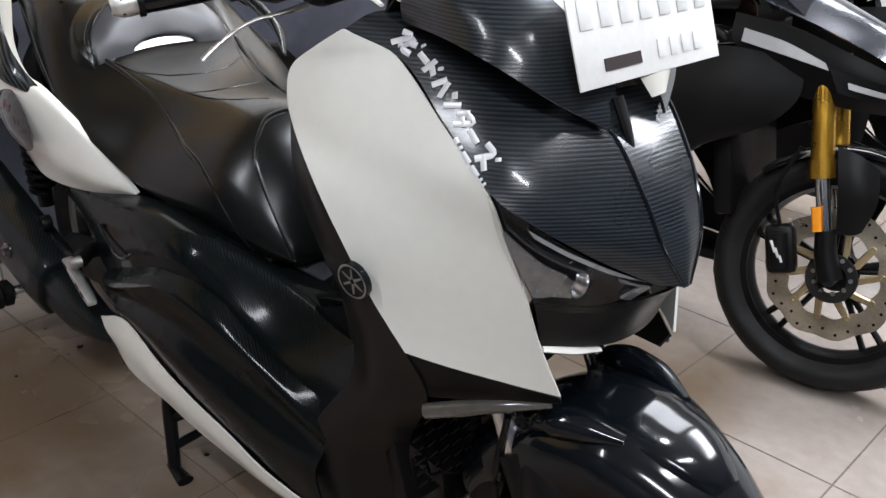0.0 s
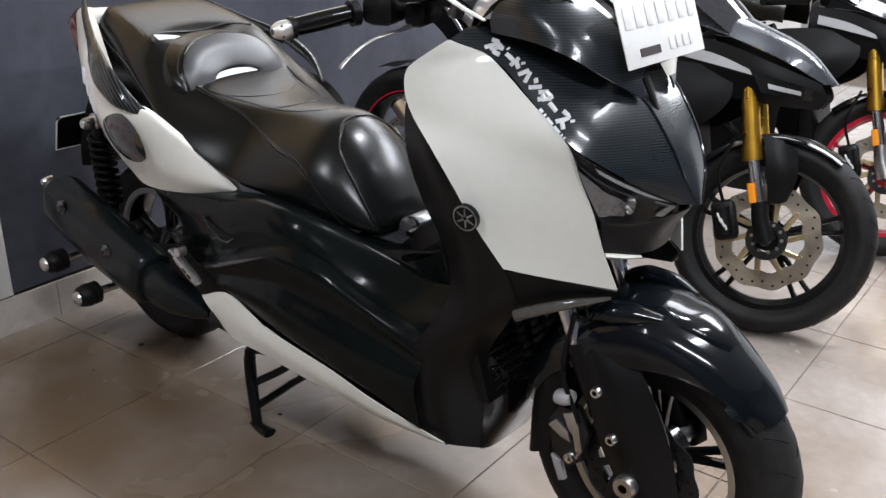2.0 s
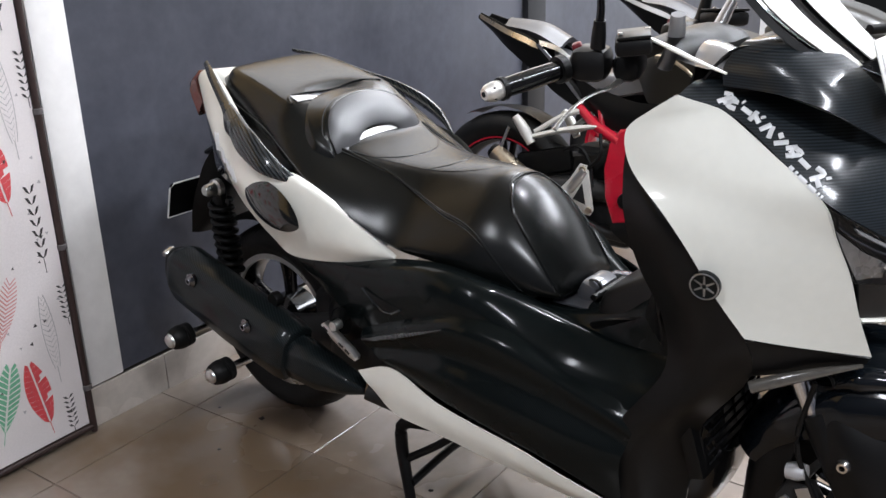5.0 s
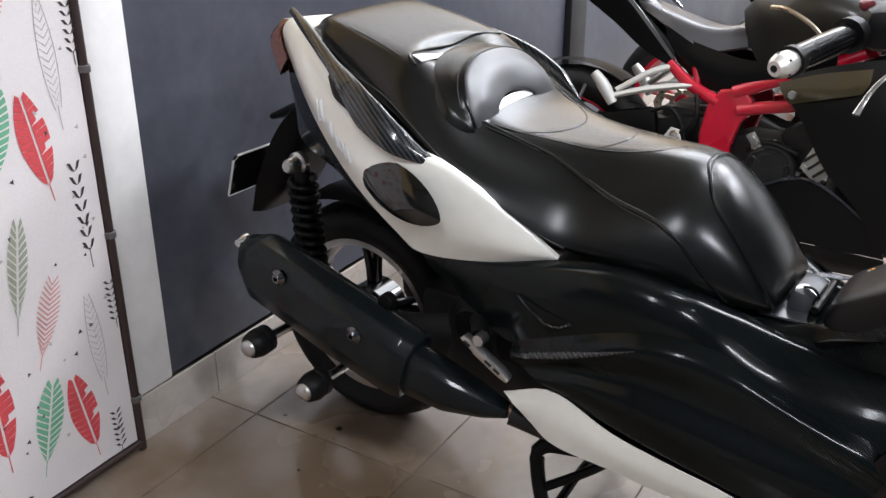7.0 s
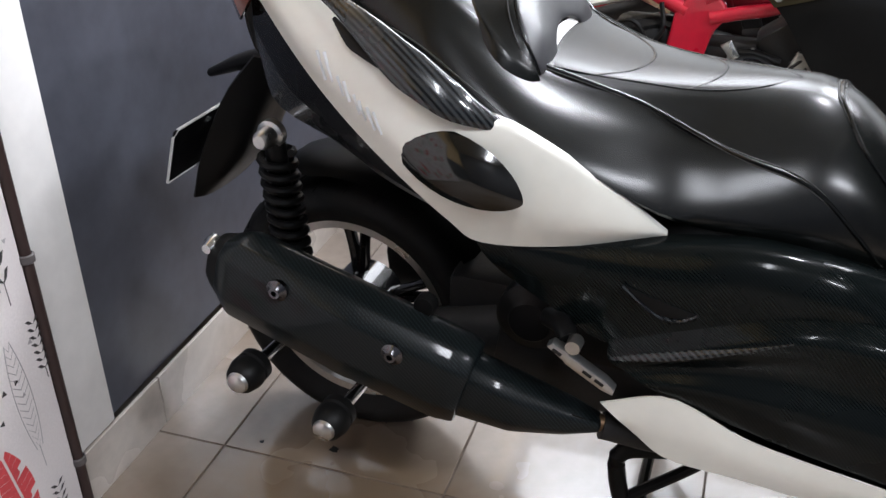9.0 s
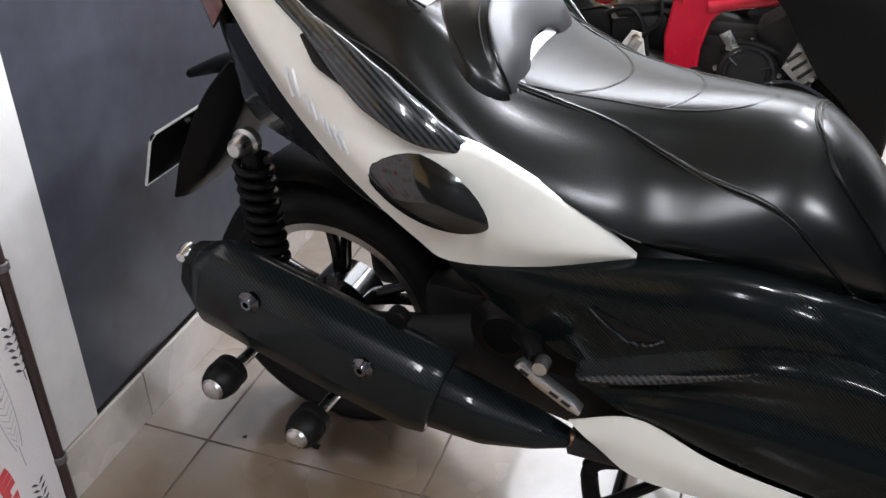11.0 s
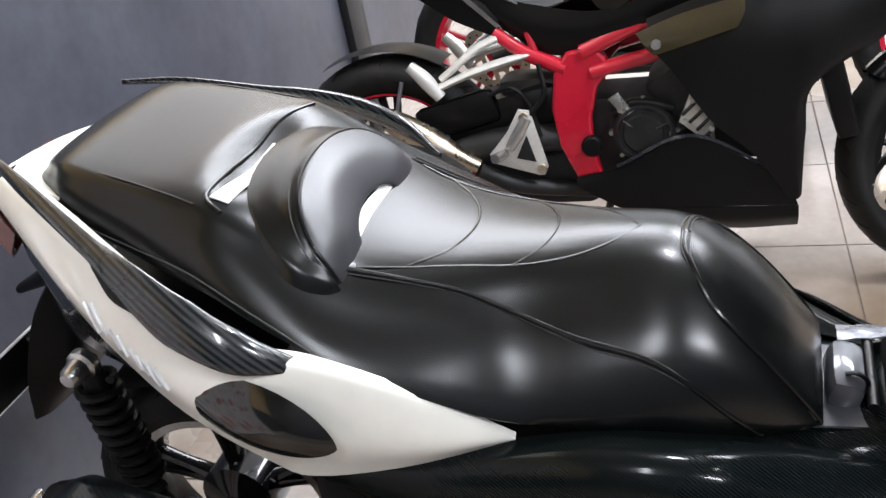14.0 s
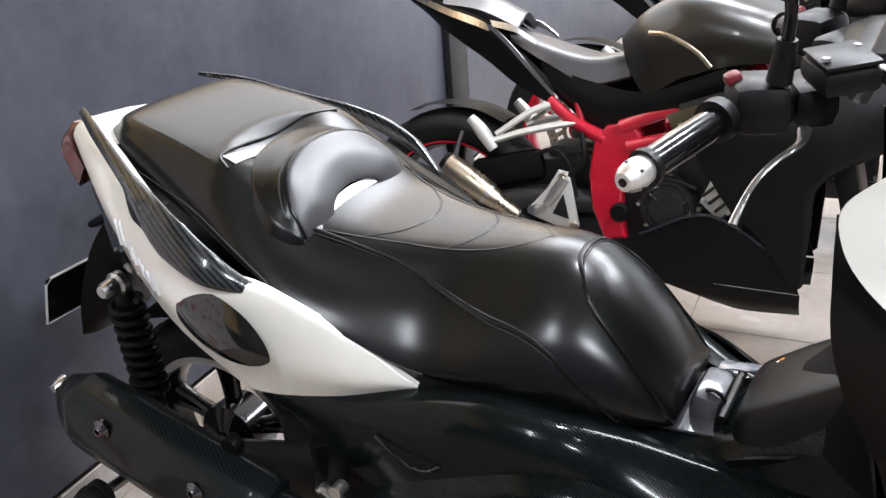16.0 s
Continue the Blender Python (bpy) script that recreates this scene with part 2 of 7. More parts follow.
def skin(curves, nu=18, nv=10, thick=0.004, mirror=False, outward=None):
    """A shell through curves (each a few points, top to bottom), with a rounded rim and a thickness to its inside."""
    rows = [even(c, nu) for c in curves]
    cols = [even([r[j] for r in rows], nv) for j in range(nu)]
    if mirror:
        cols = [[Vector((p.x, -p.y, p.z)) for p in c] for c in cols]
    n, m = len(cols), len(cols[0])
    nor = []
    for i in range(n):
        line = []
        for j in range(m):
            du = cols[min(i + 1, n - 1)][j] - cols[max(i - 1, 0)][j]
            dv = cols[i][min(j + 1, m - 1)] - cols[i][max(j - 1, 0)]
            v = du.cross(dv)
            line.append(v.normalized() if v.length > 1e-10 else None)
        nor.append(line)
    mid = nor[n // 2][m // 2] or Vector((0, -1, 0))
    want = Vector(outward) if outward else Vector((0, 1 if mirror else -1, 0.2))
    sign = 1 if mid.dot(want) > 0 else -1
    bm = bmesh.new()
    outer, inner = [], []
    for i in range(n):
        a, b = [], []
        for j in range(m):
            v = (nor[i][j] or mid) * sign
            a.append(cols[i][j])
            b.append(cols[i][j] - v * thick)
        outer.append(a)
        inner.append(b)
    o = grid(bm, outer)
    q = grid(bm, inner)
    edge = lambda g: g[0] + [r[-1] for r in g[1:]] + g[-1][-2::-1] + [r[0] for r in g[-2:0:-1]]
    eo, ei = edge(o), edge(q)
    for k in range(len(eo)):
        a, b, c, d = eo[k], eo[(k + 1) % len(eo)], ei[(k + 1) % len(eo)], ei[k]
        bm.faces.new((a, b, c, d))
    return finish(bm)


def frames_along(path, up=(0, 0, 1)):
    out = []
    for i, p in enumerate(path):
        t = (path[min(i + 1, len(path) - 1)] - path[max(i - 1, 0)]).normalized()
        s = t.cross(Vector(up))
        s = s.normalized() if s.length > 1e-4 else Vector((0, 1, 0))
        out.append((p, t, s, s.cross(t)))
    return out


def tube(path, radii, n=12, seg=10, flat=1.0, up=(0, 0, 1), cap=True, bm=None, smooth=True):
    """A swept tube; radii: one or several along the path; flat: height over width."""
    bm = bm or bmesh.new()
    pts = spline(path, seg) if smooth and len(path) > 2 else [Vector(path[0]).lerp(Vector(path[-1]), i / (seg - 1)) for i in range(seg)] if len(path) == 2 else [Vector(p) for p in path]
    rr = radii if isinstance(radii, (list, tuple)) else [radii, radii]
    rad = [np.interp(i / (len(pts) - 1), np.linspace(0, 1, len(rr)), rr) for i in range(len(pts))]
    rows = []
    for (p, t, s, u), r in zip(frames_along(pts, up), rad):
        rows.append([p + s * (r * math.cos(2 * math.pi * k / n)) + u * (r * flat * math.sin(2 * math.pi * k / n)) for k in range(n)])
    vs = grid(bm, rows, close_v=True)
    if cap:
        bm.faces.new(vs[0][::-1])
        bm.faces.new(vs[-1])
    bmesh.ops.recalc_face_normals(bm, faces=bm.faces)
    return bm


def lathe(profile, centre=(0, 0, 0), axis="Y", n=48, bm=None, a0=0.0, a1=360.0, closed=False):
    """A turned solid: profile of (radius, along) round an axis through centre."""
    bm = bm or bmesh.new()
    full = abs(a1 - a0) >= 359.9
    rows = []
    count = n if full else n + 1
    for k in range(count):
        a = radians(a0 + (a1 - a0) * k / n)
        row = []
        for r, h in profile:
            c, s = r * math.cos(a), r * math.sin(a)
            p = {"Y": (c, h, s), "Z": (c, s, h), "X": (h, c, s)}[axis]
            row.append(Vector(centre) + Vector(p))
        rows.append(row)
    grid(bm, rows, close_u=full, close_v=closed)
    return finish(bm, 0.00005)


def block(size, at=(0, 0, 0), bevel=0.004, turn=(0, 0, 0), bm=None, taper=1.0):
    """A bevelled block."""
    own = bmesh.new()
    bmesh.ops.create_cube(own, size=1)
    for v in own.verts:
        k = taper if v.co.z > 0 else 1.0
        v.co = Vector((v.co.x * size[0] * k, v.co.y * size[1] * k, v.co.z * size[2]))
    if bevel:
        bmesh.ops.bevel(own, geom=own.edges, offset=bevel, segments=2, affect="EDGES", profile=0.5)
    own.transform(pose(*at, *turn))
    if bm is None:
        return own
    me = bpy.data.meshes.new("tmp")
    own.to_mesh(me)
    own.free()
    bm.from_mesh(me)
    bpy.data.meshes.remove(me)
    return bm


def cut(outline, y0, y1, bm=None, bevel=0.0, m=None):
    """A plate cut to an outline of (x, z), from y0 to y1."""
    own = bmesh.new()
    a = [own.verts.new((x, y0, z)) for x, z in outline]
    b = [own.verts.new((x, y1, z)) for x, z in outline]
    k = len(a)
    own.faces.new(a)
    own.faces.new(b[::-1])
    for i in range(k):
        own.faces.new((a[i], b[i], b[(i + 1) % k], a[(i + 1) % k]))
    bmesh.ops.recalc_face_normals(own, faces=own.faces)
    if bevel:
        bmesh.ops.bevel(own, geom=[e for e in own.edges if abs(e.verts[0].co.y - e.verts[1].co.y) < 1e-6], offset=bevel, segments=2, affect="EDGES", profile=0.5)
    bmesh.ops.triangulate(own, faces=[f for f in own.faces if len(f.verts) > 4])
    if m is not None:
        own.transform(m)
    if bm is None:
        return own
    me = bpy.data.meshes.new("tmp")
    own.to_mesh(me)
    own.free()
    bm.from_mesh(me)
    bpy.data.meshes.remove(me)
    return bm


def thing(name, m, label, category, group=""):
    e = new(name)
    e.matrix_world = m
    e.empty_display_size = 0.1
    return tagged(e, label, category, group)


# ---------------- the room ----------------
WALL_X = -0.43
TILE, TX, TY = 0.46, -0.267, -0.192

# brown patches: real grime, spread wider to carry the floor's brownish shade
TILE_MAT = mat("beige_floor_tile", (0.335, 0.290, 0.256), 0.24, 0, 0.28, 0.10, 2.2, 30, rvary=0.08, dirt=(0.165, 0.113, 0.068), dirt_at=0.52, whole=True)
GROUT = mat("floor_grout", (0.13, 0.10, 0.08), 0.85, 0, 0, 0.3, 5, 60)
WALL_DARK = mat("dark_blue_grey_wall_paint", (0.060, 0.063, 0.080), 0.4, 0, 0, 0.22, 2.0, 22, bump=0.06, rvary=0.12, dirt=(0.095, 0.098, 0.118), dirt_at=0.66)
WALL_WHITE = mat("white_wall_paint", (0.80, 0.78, 0.76), 0.6, 0, 0, 0.05, 2.5, 30, bump=0.05)
WALL_BEIGE = mat("cream_wall_paint", (0.80, 0.56, 0.28), 0.6, 0, 0, 0.05, 2, 30, bump=0.05)
SKIRT = mat("skirting_tile", (0.52, 0.47, 0.42), 0.3, 0, 0.2, 0.08, 3, 40, dirt=(0.22, 0.15, 0.09), dirt_at=0.58, whole=True)


def slab(name, size, at, material, label="", bevel=0.0, category=""):
    ob = part(name, block(size, at, bevel), material)
    return tagged(ob, label, category, "", "structure")


slab("wall_rear", (0.2, 9.0, 1.06), (WALL_X - 0.1, 1.0, 0.65), WALL_DARK, "dark blue-grey painted lower wall with scuffs", category="wall")
slab("wall_rear_upper", (0.2, 3.65, 1.85), (WALL_X - 0.1, -1.675, 2.105), WALL_BEIGE, "cream painted upper wall", category="wall")
slab("wall_rear_upper_far", (0.2, 2.15, 1.85), (WALL_X - 0.1, 4.425, 2.105), WALL_BEIGE, "cream painted upper wall", category="wall")
# unseen wall round the added window; golden for the seat's warm reflection
slab("wall_rear_sill", (0.2, 3.2, 0.16), (WALL_X - 0.1, 1.75, 1.26), WALL_BEIGE, "unseen cream wall under the added window", category="wall")
slab("wall_rear_lintel", (0.2, 3.2, 0.46), (WALL_X - 0.1, 1.75, 2.80), WALL_BEIGE, "unseen cream wall over the added window", category="wall")
slab("wall_strip", (0.012, 0.105, 1.06), (WALL_X + 0.006, -0.358, 0.65), WALL_WHITE, "white painted upright strip on the dark wall", 0.001, "wall trim")
slab("wall_pilaster", (0.03, 0.155, 1.30), (WALL_X + 0.015, 2.01, 0.68), mat("black_trim_paint", (0.012, 0.012, 0.014), 0.5), "black upright strip on the dark wall", 0.002, "wall trim")
skirting = tagged(part("baseboard", block((0.006, 8.9, 0.1), (WALL_X + 0.003, 1.0, 0.05), 0), GROUT), "beige tiled skirting along the dark wall", "baseboard", "", "structure")
# unseen wall, dark so that the black panels reflect little
slab("wall_right", (0.2, 9.0, 3.0), (5.4, 1.0, 1.5), WALL_DARK, "unseen wall, added dark to keep reflections dark", category="wall")
# unseen end wall, added round the assumed shop front
slab("wall_far_lintel", (6.0, 0.2, 0.4), (2.45, 5.4, 2.8), WALL_WHITE, "light wall over the assumed shop front", category="wall")
slab("wall_far_pier", (0.6, 0.2, 2.6), (-0.15, 5.4, 1.3), WALL_WHITE, "light pier beside the assumed shop front", category="wall")
slab("wall_far_pier_right", (0.9, 0.2, 2.6), (4.95, 5.4, 1.3), WALL_WHITE, "light pier beside the assumed shop front", category="wall")
# unseen wall behind the camera, also added dark for dark reflections
slab("wall_near", (6.0, 0.2, 3.0), (2.45, -3.4, 1.5), WALL_DARK, "unseen wall, added dark to keep reflections dark", category="wall")
slab("ceiling", (6.2, 9.2, 0.1), (2.45, 1.0, 3.05), mat("ceiling_grey", (0.34, 0.33, 0.31), 0.8), "plain grey ceiling", category="ceiling")
floor = slab("floor", (6.2, 9.2, 0.1), (2.45, 1.0, -0.053), GROUT, "floor of square beige glazed tiles", category="floor")

# ---------------- the scooter ----------------
SC = thing("maxi_scooter", pose(0, 0, 0, 0, 0, -4), "white and carbon-film maxi scooter on its centre stand", "scooter")


def both(name, curves, material, label="", nu=18, nv=10, thick=0.004, parent=None):
    """A panel on the scooter's right side and its mirror image on the left."""
    a = part(name, skin(curves, nu, nv, thick), material, parent or SC, label)
    b = part(name, skin(curves, nu, nv, thick, True), material, parent or SC, label)
    return a, b


def wheel(parent, x, z, r, width, rim_r, spoke_mat, rim_mat, hub_r=0.05, spokes=5, twin=True, disc=0.0, disc_y=-0.07, lip=ALLOY, slim=1.0, disc_mat=STEEL):
    """Tyre, rim, spokes, hub and brake disc of one wheel, each a part."""
    w = width / 2
    c = (x, 0, z)
    prof = [(rim_r - 0.006, -w * 0.62), (rim_r + 0.012, -w * 0.78), (rim_r + (r - rim_r) * 0.45, -w), (r - 0.022, -w * 0.86), (r - 0.006, -w * 0.5), (r, 0),
            (r - 0.006, w * 0.5), (r - 0.022, w * 0.86), (rim_r + (r - rim_r) * 0.45, w), (rim_r + 0.012, w * 0.78), (rim_r - 0.006, w * 0.62)]
    fine = [(p[0], p[2]) for p in spline([(a, 0, b) for a, b in prof], 25)]
    tyre = part("tyre", lathe(fine, c, n=64), RUBBER, parent)
    # shallow tread grooves: thin darker ribs laid on for the shade in them
    bm = bmesh.new()
    for k in range(26):
        for s in (-1, 1):
            a = 2 * math.pi * (k + (0.5 if s > 0 else 0)) / 26
            pts = []
            for u in (0.12, 0.45, 0.8):
                aa = a + u * 0.16
                rr = r + 0.0002 - (u ** 2) * 0.026
                pts.append((x + rr * math.cos(aa), s * w * u, z + rr * math.sin(aa)))
            tube(pts, 0.0016, 5, 5, 0.6, up=(0, 1, 0), bm=bm)
    tagged(part("tread_groove_shade", bm, BLACK_MATT, tyre), kind="stuff")
    rim = [(rim_r + 0.004, -w * 0.66), (rim_r + 0.006, -w * 0.6), (rim_r - 0.010, -w * 0.55), (rim_r - 0.022, -w * 0.2), (rim_r - 0.022, w * 0.2), (rim_r - 0.010, w * 0.55), (rim_r + 0.006, w * 0.6), (rim_r + 0.004, w * 0.66)]
    rim_ob = part("rim", lathe(rim, c, n=64), rim_mat, parent)
    lipp = [(rim_r + 0.005, -w * 0.68), (rim_r + 0.004, -w * 0.7), (rim_r - 0.012, -w * 0.68), (rim_r - 0.014, -w * 0.56), (rim_r, -w * 0.56)]
    part("rim_lip", lathe(lipp, c, n=64, closed=True), lip, rim_ob)
    for k in range(spokes):
        a = 2 * math.pi * k / spokes + 0.35
        bm = bmesh.new()
        for d in ((-0.11, 0.11) if twin else (0,)):
            p0 = (x + hub_r * 0.8 * math.cos(a + d * 0.5), 0, z + hub_r * 0.8 * math.sin(a + d * 0.5))
            p1 = (x + rim_r * 0.93 * math.cos(a + d), 0, z + rim_r * 0.93 * math.sin(a + d))
            tube([p0, p1], [0.017 * slim, 0.012 * slim, 0.014 * slim], 8, 6, 1.5 if twin else 2.0, up=(0, 1, 0), bm=bm)
        part("spoke", bm, spoke_mat, rim_ob)
    part("hub", lathe([(0, -0.055), (0.018, -0.055), (0.02, -0.05), (hub_r, -0.035), (hub_r, 0.035), (0.02, 0.05), (0, 0.05)], c, n=28), spoke_mat, parent)
    if disc:
        n, dw = 72, 0.052 if disc > 0.14 else 0.034
        bm = bmesh.new()
        ring = lambda rr, y, wav: [Vector((x + (rr + wav * 0.004 * math.cos(10 * 2 * math.pi * k / n)) * math.cos(2 * math.pi * k / n), y, z + (rr + wav * 0.004 * math.cos(10 * 2 * math.pi * k / n)) * math.sin(2 * math.pi * k / n))) for k in range(n)]
        grid(bm, [ring(disc, disc_y - 0.002, 1), ring(disc - dw, disc_y - 0.002, 1), ring(disc - dw, disc_y + 0.002, 1), ring(disc, disc_y + 0.002, 1)], close_u=True, close_v=True)
        bmesh.ops.recalc_face_normals(bm, faces=bm.faces)
        d_ob = part("brake_disc", bm, disc_mat, parent, "drilled brake disc")
        # drilled holes shown by black dots on the face, dark as if shaded
        bm = bmesh.new()
        for k in range(30):
            a = 2 * math.pi * k / 30
            rr = disc - 0.010 - 0.007 * (k % 3)
            lathe([(0, -0.0008), (0.0038, -0.0008), (0.0038, 0)], (x + rr * math.cos(a), disc_y - 0.0022, z + rr * math.sin(a)), n=8, bm=bm)
        tagged(part("disc_hole_shade", bm, BLACK, d_ob), kind="stuff")
        bm = bmesh.new()
        for k in range(10):
            a = 2 * math.pi * k / 10
            part("carrier_arm", tube([(x + 0.05 * math.cos(a), disc_y, z + 0.05 * math.sin(a)), (x + (disc - dw + 0.004) * math.cos(a + 0.25), disc_y, z + (disc - dw + 0.004) * math.sin(a + 0.25))], [0.010, 0.008], 6, 3, 0.5, up=(0, 1, 0)), CARRIER if disc > 0.14 else disc_mat, d_ob)
            if disc > 0.14:
                q = (x + (disc - dw + 0.004) * math.cos(a + 0.25), disc_y - 0.004, z + (disc - dw + 0.004) * math.sin(a + 0.25))
                part("disc_bobbin", lathe([(0.003, -0.003), (0.008, -0.003), (0.009, 0.006), (0.003, 0.006)], q, n=12, closed=True), CARRIER, d_ob)
                part("hub_bolt", lathe([(0, -0.006), (0.005, -0.006), (0.006, 0.002)], (x + 0.043 * math.cos(a), disc_y - 0.008, z + 0.043 * math.sin(a)), n=8), ALLOY, d_ob)
        lathe([(0.045, -0.003), (0.06, -0.003), (0.06, 0.003), (0.045, 0.003)], (x, disc_y, z), n=32, bm=bm, closed=True)
        part("disc_carrier", bm, BLACK_GLOSS if disc > 0.14 else disc_mat, d_ob)
    return tyre


# wheels
wheel(SC, -0.030, 0.274, 0.272, 0.145, 0.190, BLACK_GLOSS, BLACK_GLOSS, 0.07, 5, True, slim=0.75)
wheel(SC, 1.565, 0.277, 0.277, 0.122, 0.174, BLACK_GLOSS, BLACK_GLOSS, 0.05, 5, True, 0.120, -0.078, slim=0.62, disc_mat=ENGINE)

# tail panels, white
TP_TOP = [(-0.100, -0.160, 0.976), (0.0, -0.207, 0.938), (0.09, -0.250, 0.890), (0.19, -0.290, 0.842), (0.27, -0.300, 0.800), (0.35, -0.285, 0.787), (0.47, -0.240, 0.706), (0.558, -0.209, 0.638)]
TP_LOW = [(-0.110, -0.168, 0.925), (0.0, -0.230, 0.838), (0.09, -0.270, 0.774), (0.18, -0.296, 0.714), (0.262, -0.286, 0.642), (0.31, -0.272, 0.608), (0.43, -0.243, 0.611), (0.558, -0.209, 0.636)]
TP_MID = [((a[0] + b[0]) / 2, (a[1] + b[1]) / 2 - 0.018, (a[2] + b[2]) / 2) for a, b in zip(TP_TOP, TP_LOW)]
TP_MID[0], TP_MID[-1] = (-0.108, -0.172, 0.957), (0.558, -0.2095, 0.637)
TP_IN = [(-0.099, -0.13, 0.975), (0.0, -0.175, 0.945), (0.09, -0.215, 0.905), (0.19, -0.255, 0.855), (0.27, -0.268, 0.812), (0.35, -0.262, 0.795), (0.47, -0.225, 0.713), (0.557, -0.200, 0.640)]
both("tail_panel", [TP_IN, TP_TOP, TP_MID, TP_LOW], WHITE, "glossy white tail side panel", 32, 16)[1].location = (0, -0.032, -0.034)
part("tail_cap", skin([[(-0.100, -0.138, 0.973), (-0.05, -0.155, 0.960), (0.02, -0.165, 0.935)], [(-0.130, -0.08, 0.966), (-0.06, -0.09, 0.940), (0.02, -0.09, 0.93)], [(-0.134, 0.0, 0.958), (-0.06, 0, 0.936), (0.02, 0, 0.93)], [(-0.118, 0.08, 0.946), (-0.06, 0.09, 0.936), (0.02, 0.09, 0.93)], [(-0.088, 0.128, 0.940), (-0.05, 0.145, 0.930), (0.02, 0.155, 0.915)]], 8, 18, 0.004, outward=(0, 0, 1)), WHITE, SC, "white tail cap behind the seat")
# tail lamp
both("tail_lamp", [[(-0.102, -0.172, 0.900), (-0.115, -0.176, 0.950), (-0.104, -0.155, 0.975)], [(-0.134, -0.160, 0.858), (-0.150, -0.164, 0.930), (-0.128, -0.145, 0.972)], [(-0.185, 0.0, 0.890), (-0.180, 0.0, 0.930), (-0.142, 0.0, 0.958)]], LAMP_RED, "red-brown tail lamp lens", 8, 10)[1].location = (0.030, -0.020, -0.034)
# carbon under-tail strip and black skirt
UT_TOP = [(-0.108, -0.160, 0.925), (-0.04, -0.200, 0.866), (0.05, -0.240, 0.798), (0.14, -0.268, 0.738), (0.235, -0.278, 0.664)]
UT_MID = [(-0.112, -0.158, 0.850), (-0.04, -0.196, 0.775), (0.05, -0.230, 0.735), (0.14, -0.258, 0.690), (0.235, -0.272, 0.655)]
UT_LOW = [(-0.114, -0.145, 0.790), (-0.07, -0.176, 0.732), (0.045, -0.206, 0.699), (0.14, -0.232, 0.662), (0.230, -0.262, 0.646)]
both("undertail_panel", [UT_TOP, UT_MID], BLACK_GLOSS, "black panel under the tail", 16, 5)
both("undertail_strip", [UT_MID, UT_LOW], CARBON_STRIPE, "carbon-film strip under the tail", 16, 6)
part("undertail", skin([[(-0.16, -0.12, 0.89), (-0.145, -0.1, 0.78), (-0.02, -0.15, 0.76), (0.2, -0.2, 0.66)], [(-0.18, 0, 0.885), (-0.16, 0, 0.77), (-0.02, 0, 0.72), (0.2, 0, 0.66)], [(-0.16, 0.12, 0.89), (-0.145, 0.1, 0.78), (-0.02, 0.15, 0.76), (0.2, 0.2, 0.66)]], 12, 10, 0.004, outward=(-1, 0, -1)), BLACK, SC)

# marker lenses
def dome(centre, along, across, lift, n=24, rings=7, point=1.35):
    """A lens-shaped dome with pointed ends."""
    c, a, b = Vector(centre), Vector(along), Vector(across)
    nrm = a.cross(b).normalized()
    bm = bmesh.new()
    rows = []
    for i in range(rings):
        q = i / (rings - 1)
        row = []
        for k in range(n):
            t = 2 * math.pi * k / n
            cx, cy = math.cos(t), math.sin(t)
            cy = math.copysign(abs(cy) ** point, cy)
            row.append(c + (a * cx + b * cy) * (1 - q * 0.999) + nrm * lift * (1 - (1 - q) ** 2.2))
        rows.append(row)
    vs = grid(bm, rows, close_v=True)
    bm.faces.new(vs[0][::-1])
    return finish(bm)


for s in (1, -1):
    part("marker_lens", dome((0.281, -0.309 * s, 0.737), (0.100, -0.008 * s, -0.034), (0.018, 0.004 * s, 0.044), 0.019 * s, 32, 8), SMOKE, SC, "smoked oval side lens")

# grab rails
GR = [(-0.106, -0.146, 0.992), (-0.03, -0.190, 0.972), (0.06, -0.235, 0.936), (0.14, -0.273, 0.903), (0.21, -0.300, 0.866), (0.28, -0.304, 0.826), (0.341, -0.276, 0.789)]
for s in (1, -1):
    part("grab_rail", tube([(x, y * s, z) for x, y, z in GR], [0.007, 0.0105, 0.0115, 0.013, 0.022, 0.029, 0.025, 0.007], 16, 40, 0.45, up=(0, -0.75 * s, 0.7)), CARBON_STRIPE, SC, "carbon-film grab rail").location = (0, 0, 0) if s == 1 else (0, -0.004, -0.008)
    # black sliver laid in for the shade in the gap under the rail
    part("rail_gap_shade", tube([(0.080, -0.250 * s, 0.905), (0.12, -0.273 * s, 0.882), (0.165, -0.290 * s, 0.858)], [0.003, 0.011, 0.003], 10, 10, 0.5, up=(0, -0.75 * s, 0.7)), BLACK, SC)

# seat
SEAT = [  # x, half width low, z low, top z, half width of the shoulder
    (-0.098, 0.082, 0.948, 0.953, 0.058), (-0.082, 0.116, 0.942, 0.968, 0.086), (-0.044, 0.150, 0.932, 0.983, 0.116), (0.0, 0.174, 0.920, 0.987, 0.144), (0.10, 0.200, 0.885, 0.966, 0.160), (0.17, 0.220, 0.862, 0.948, 0.164), (0.215, 0.230, 0.846, 0.934, 0.166),
    (0.28, 0.243, 0.812, 0.893, 0.164), (0.36, 0.250, 0.770, 0.842, 0.148), (0.45, 0.240, 0.720, 0.820, 0.120), (0.55, 0.214, 0.662, 0.812, 0.092), (0.65, 0.198, 0.645, 0.814, 0.068),
    (0.72, 0.184, 0.634, 0.812, 0.066), (0.765, 0.172, 0.624, 0.797, 0.066), (0.81, 0.155, 0.610, 0.764, 0.064), (0.86, 0.132, 0.597, 0.708, 0.056), (0.908, 0.100, 0.590, 0.630, 0.044)]


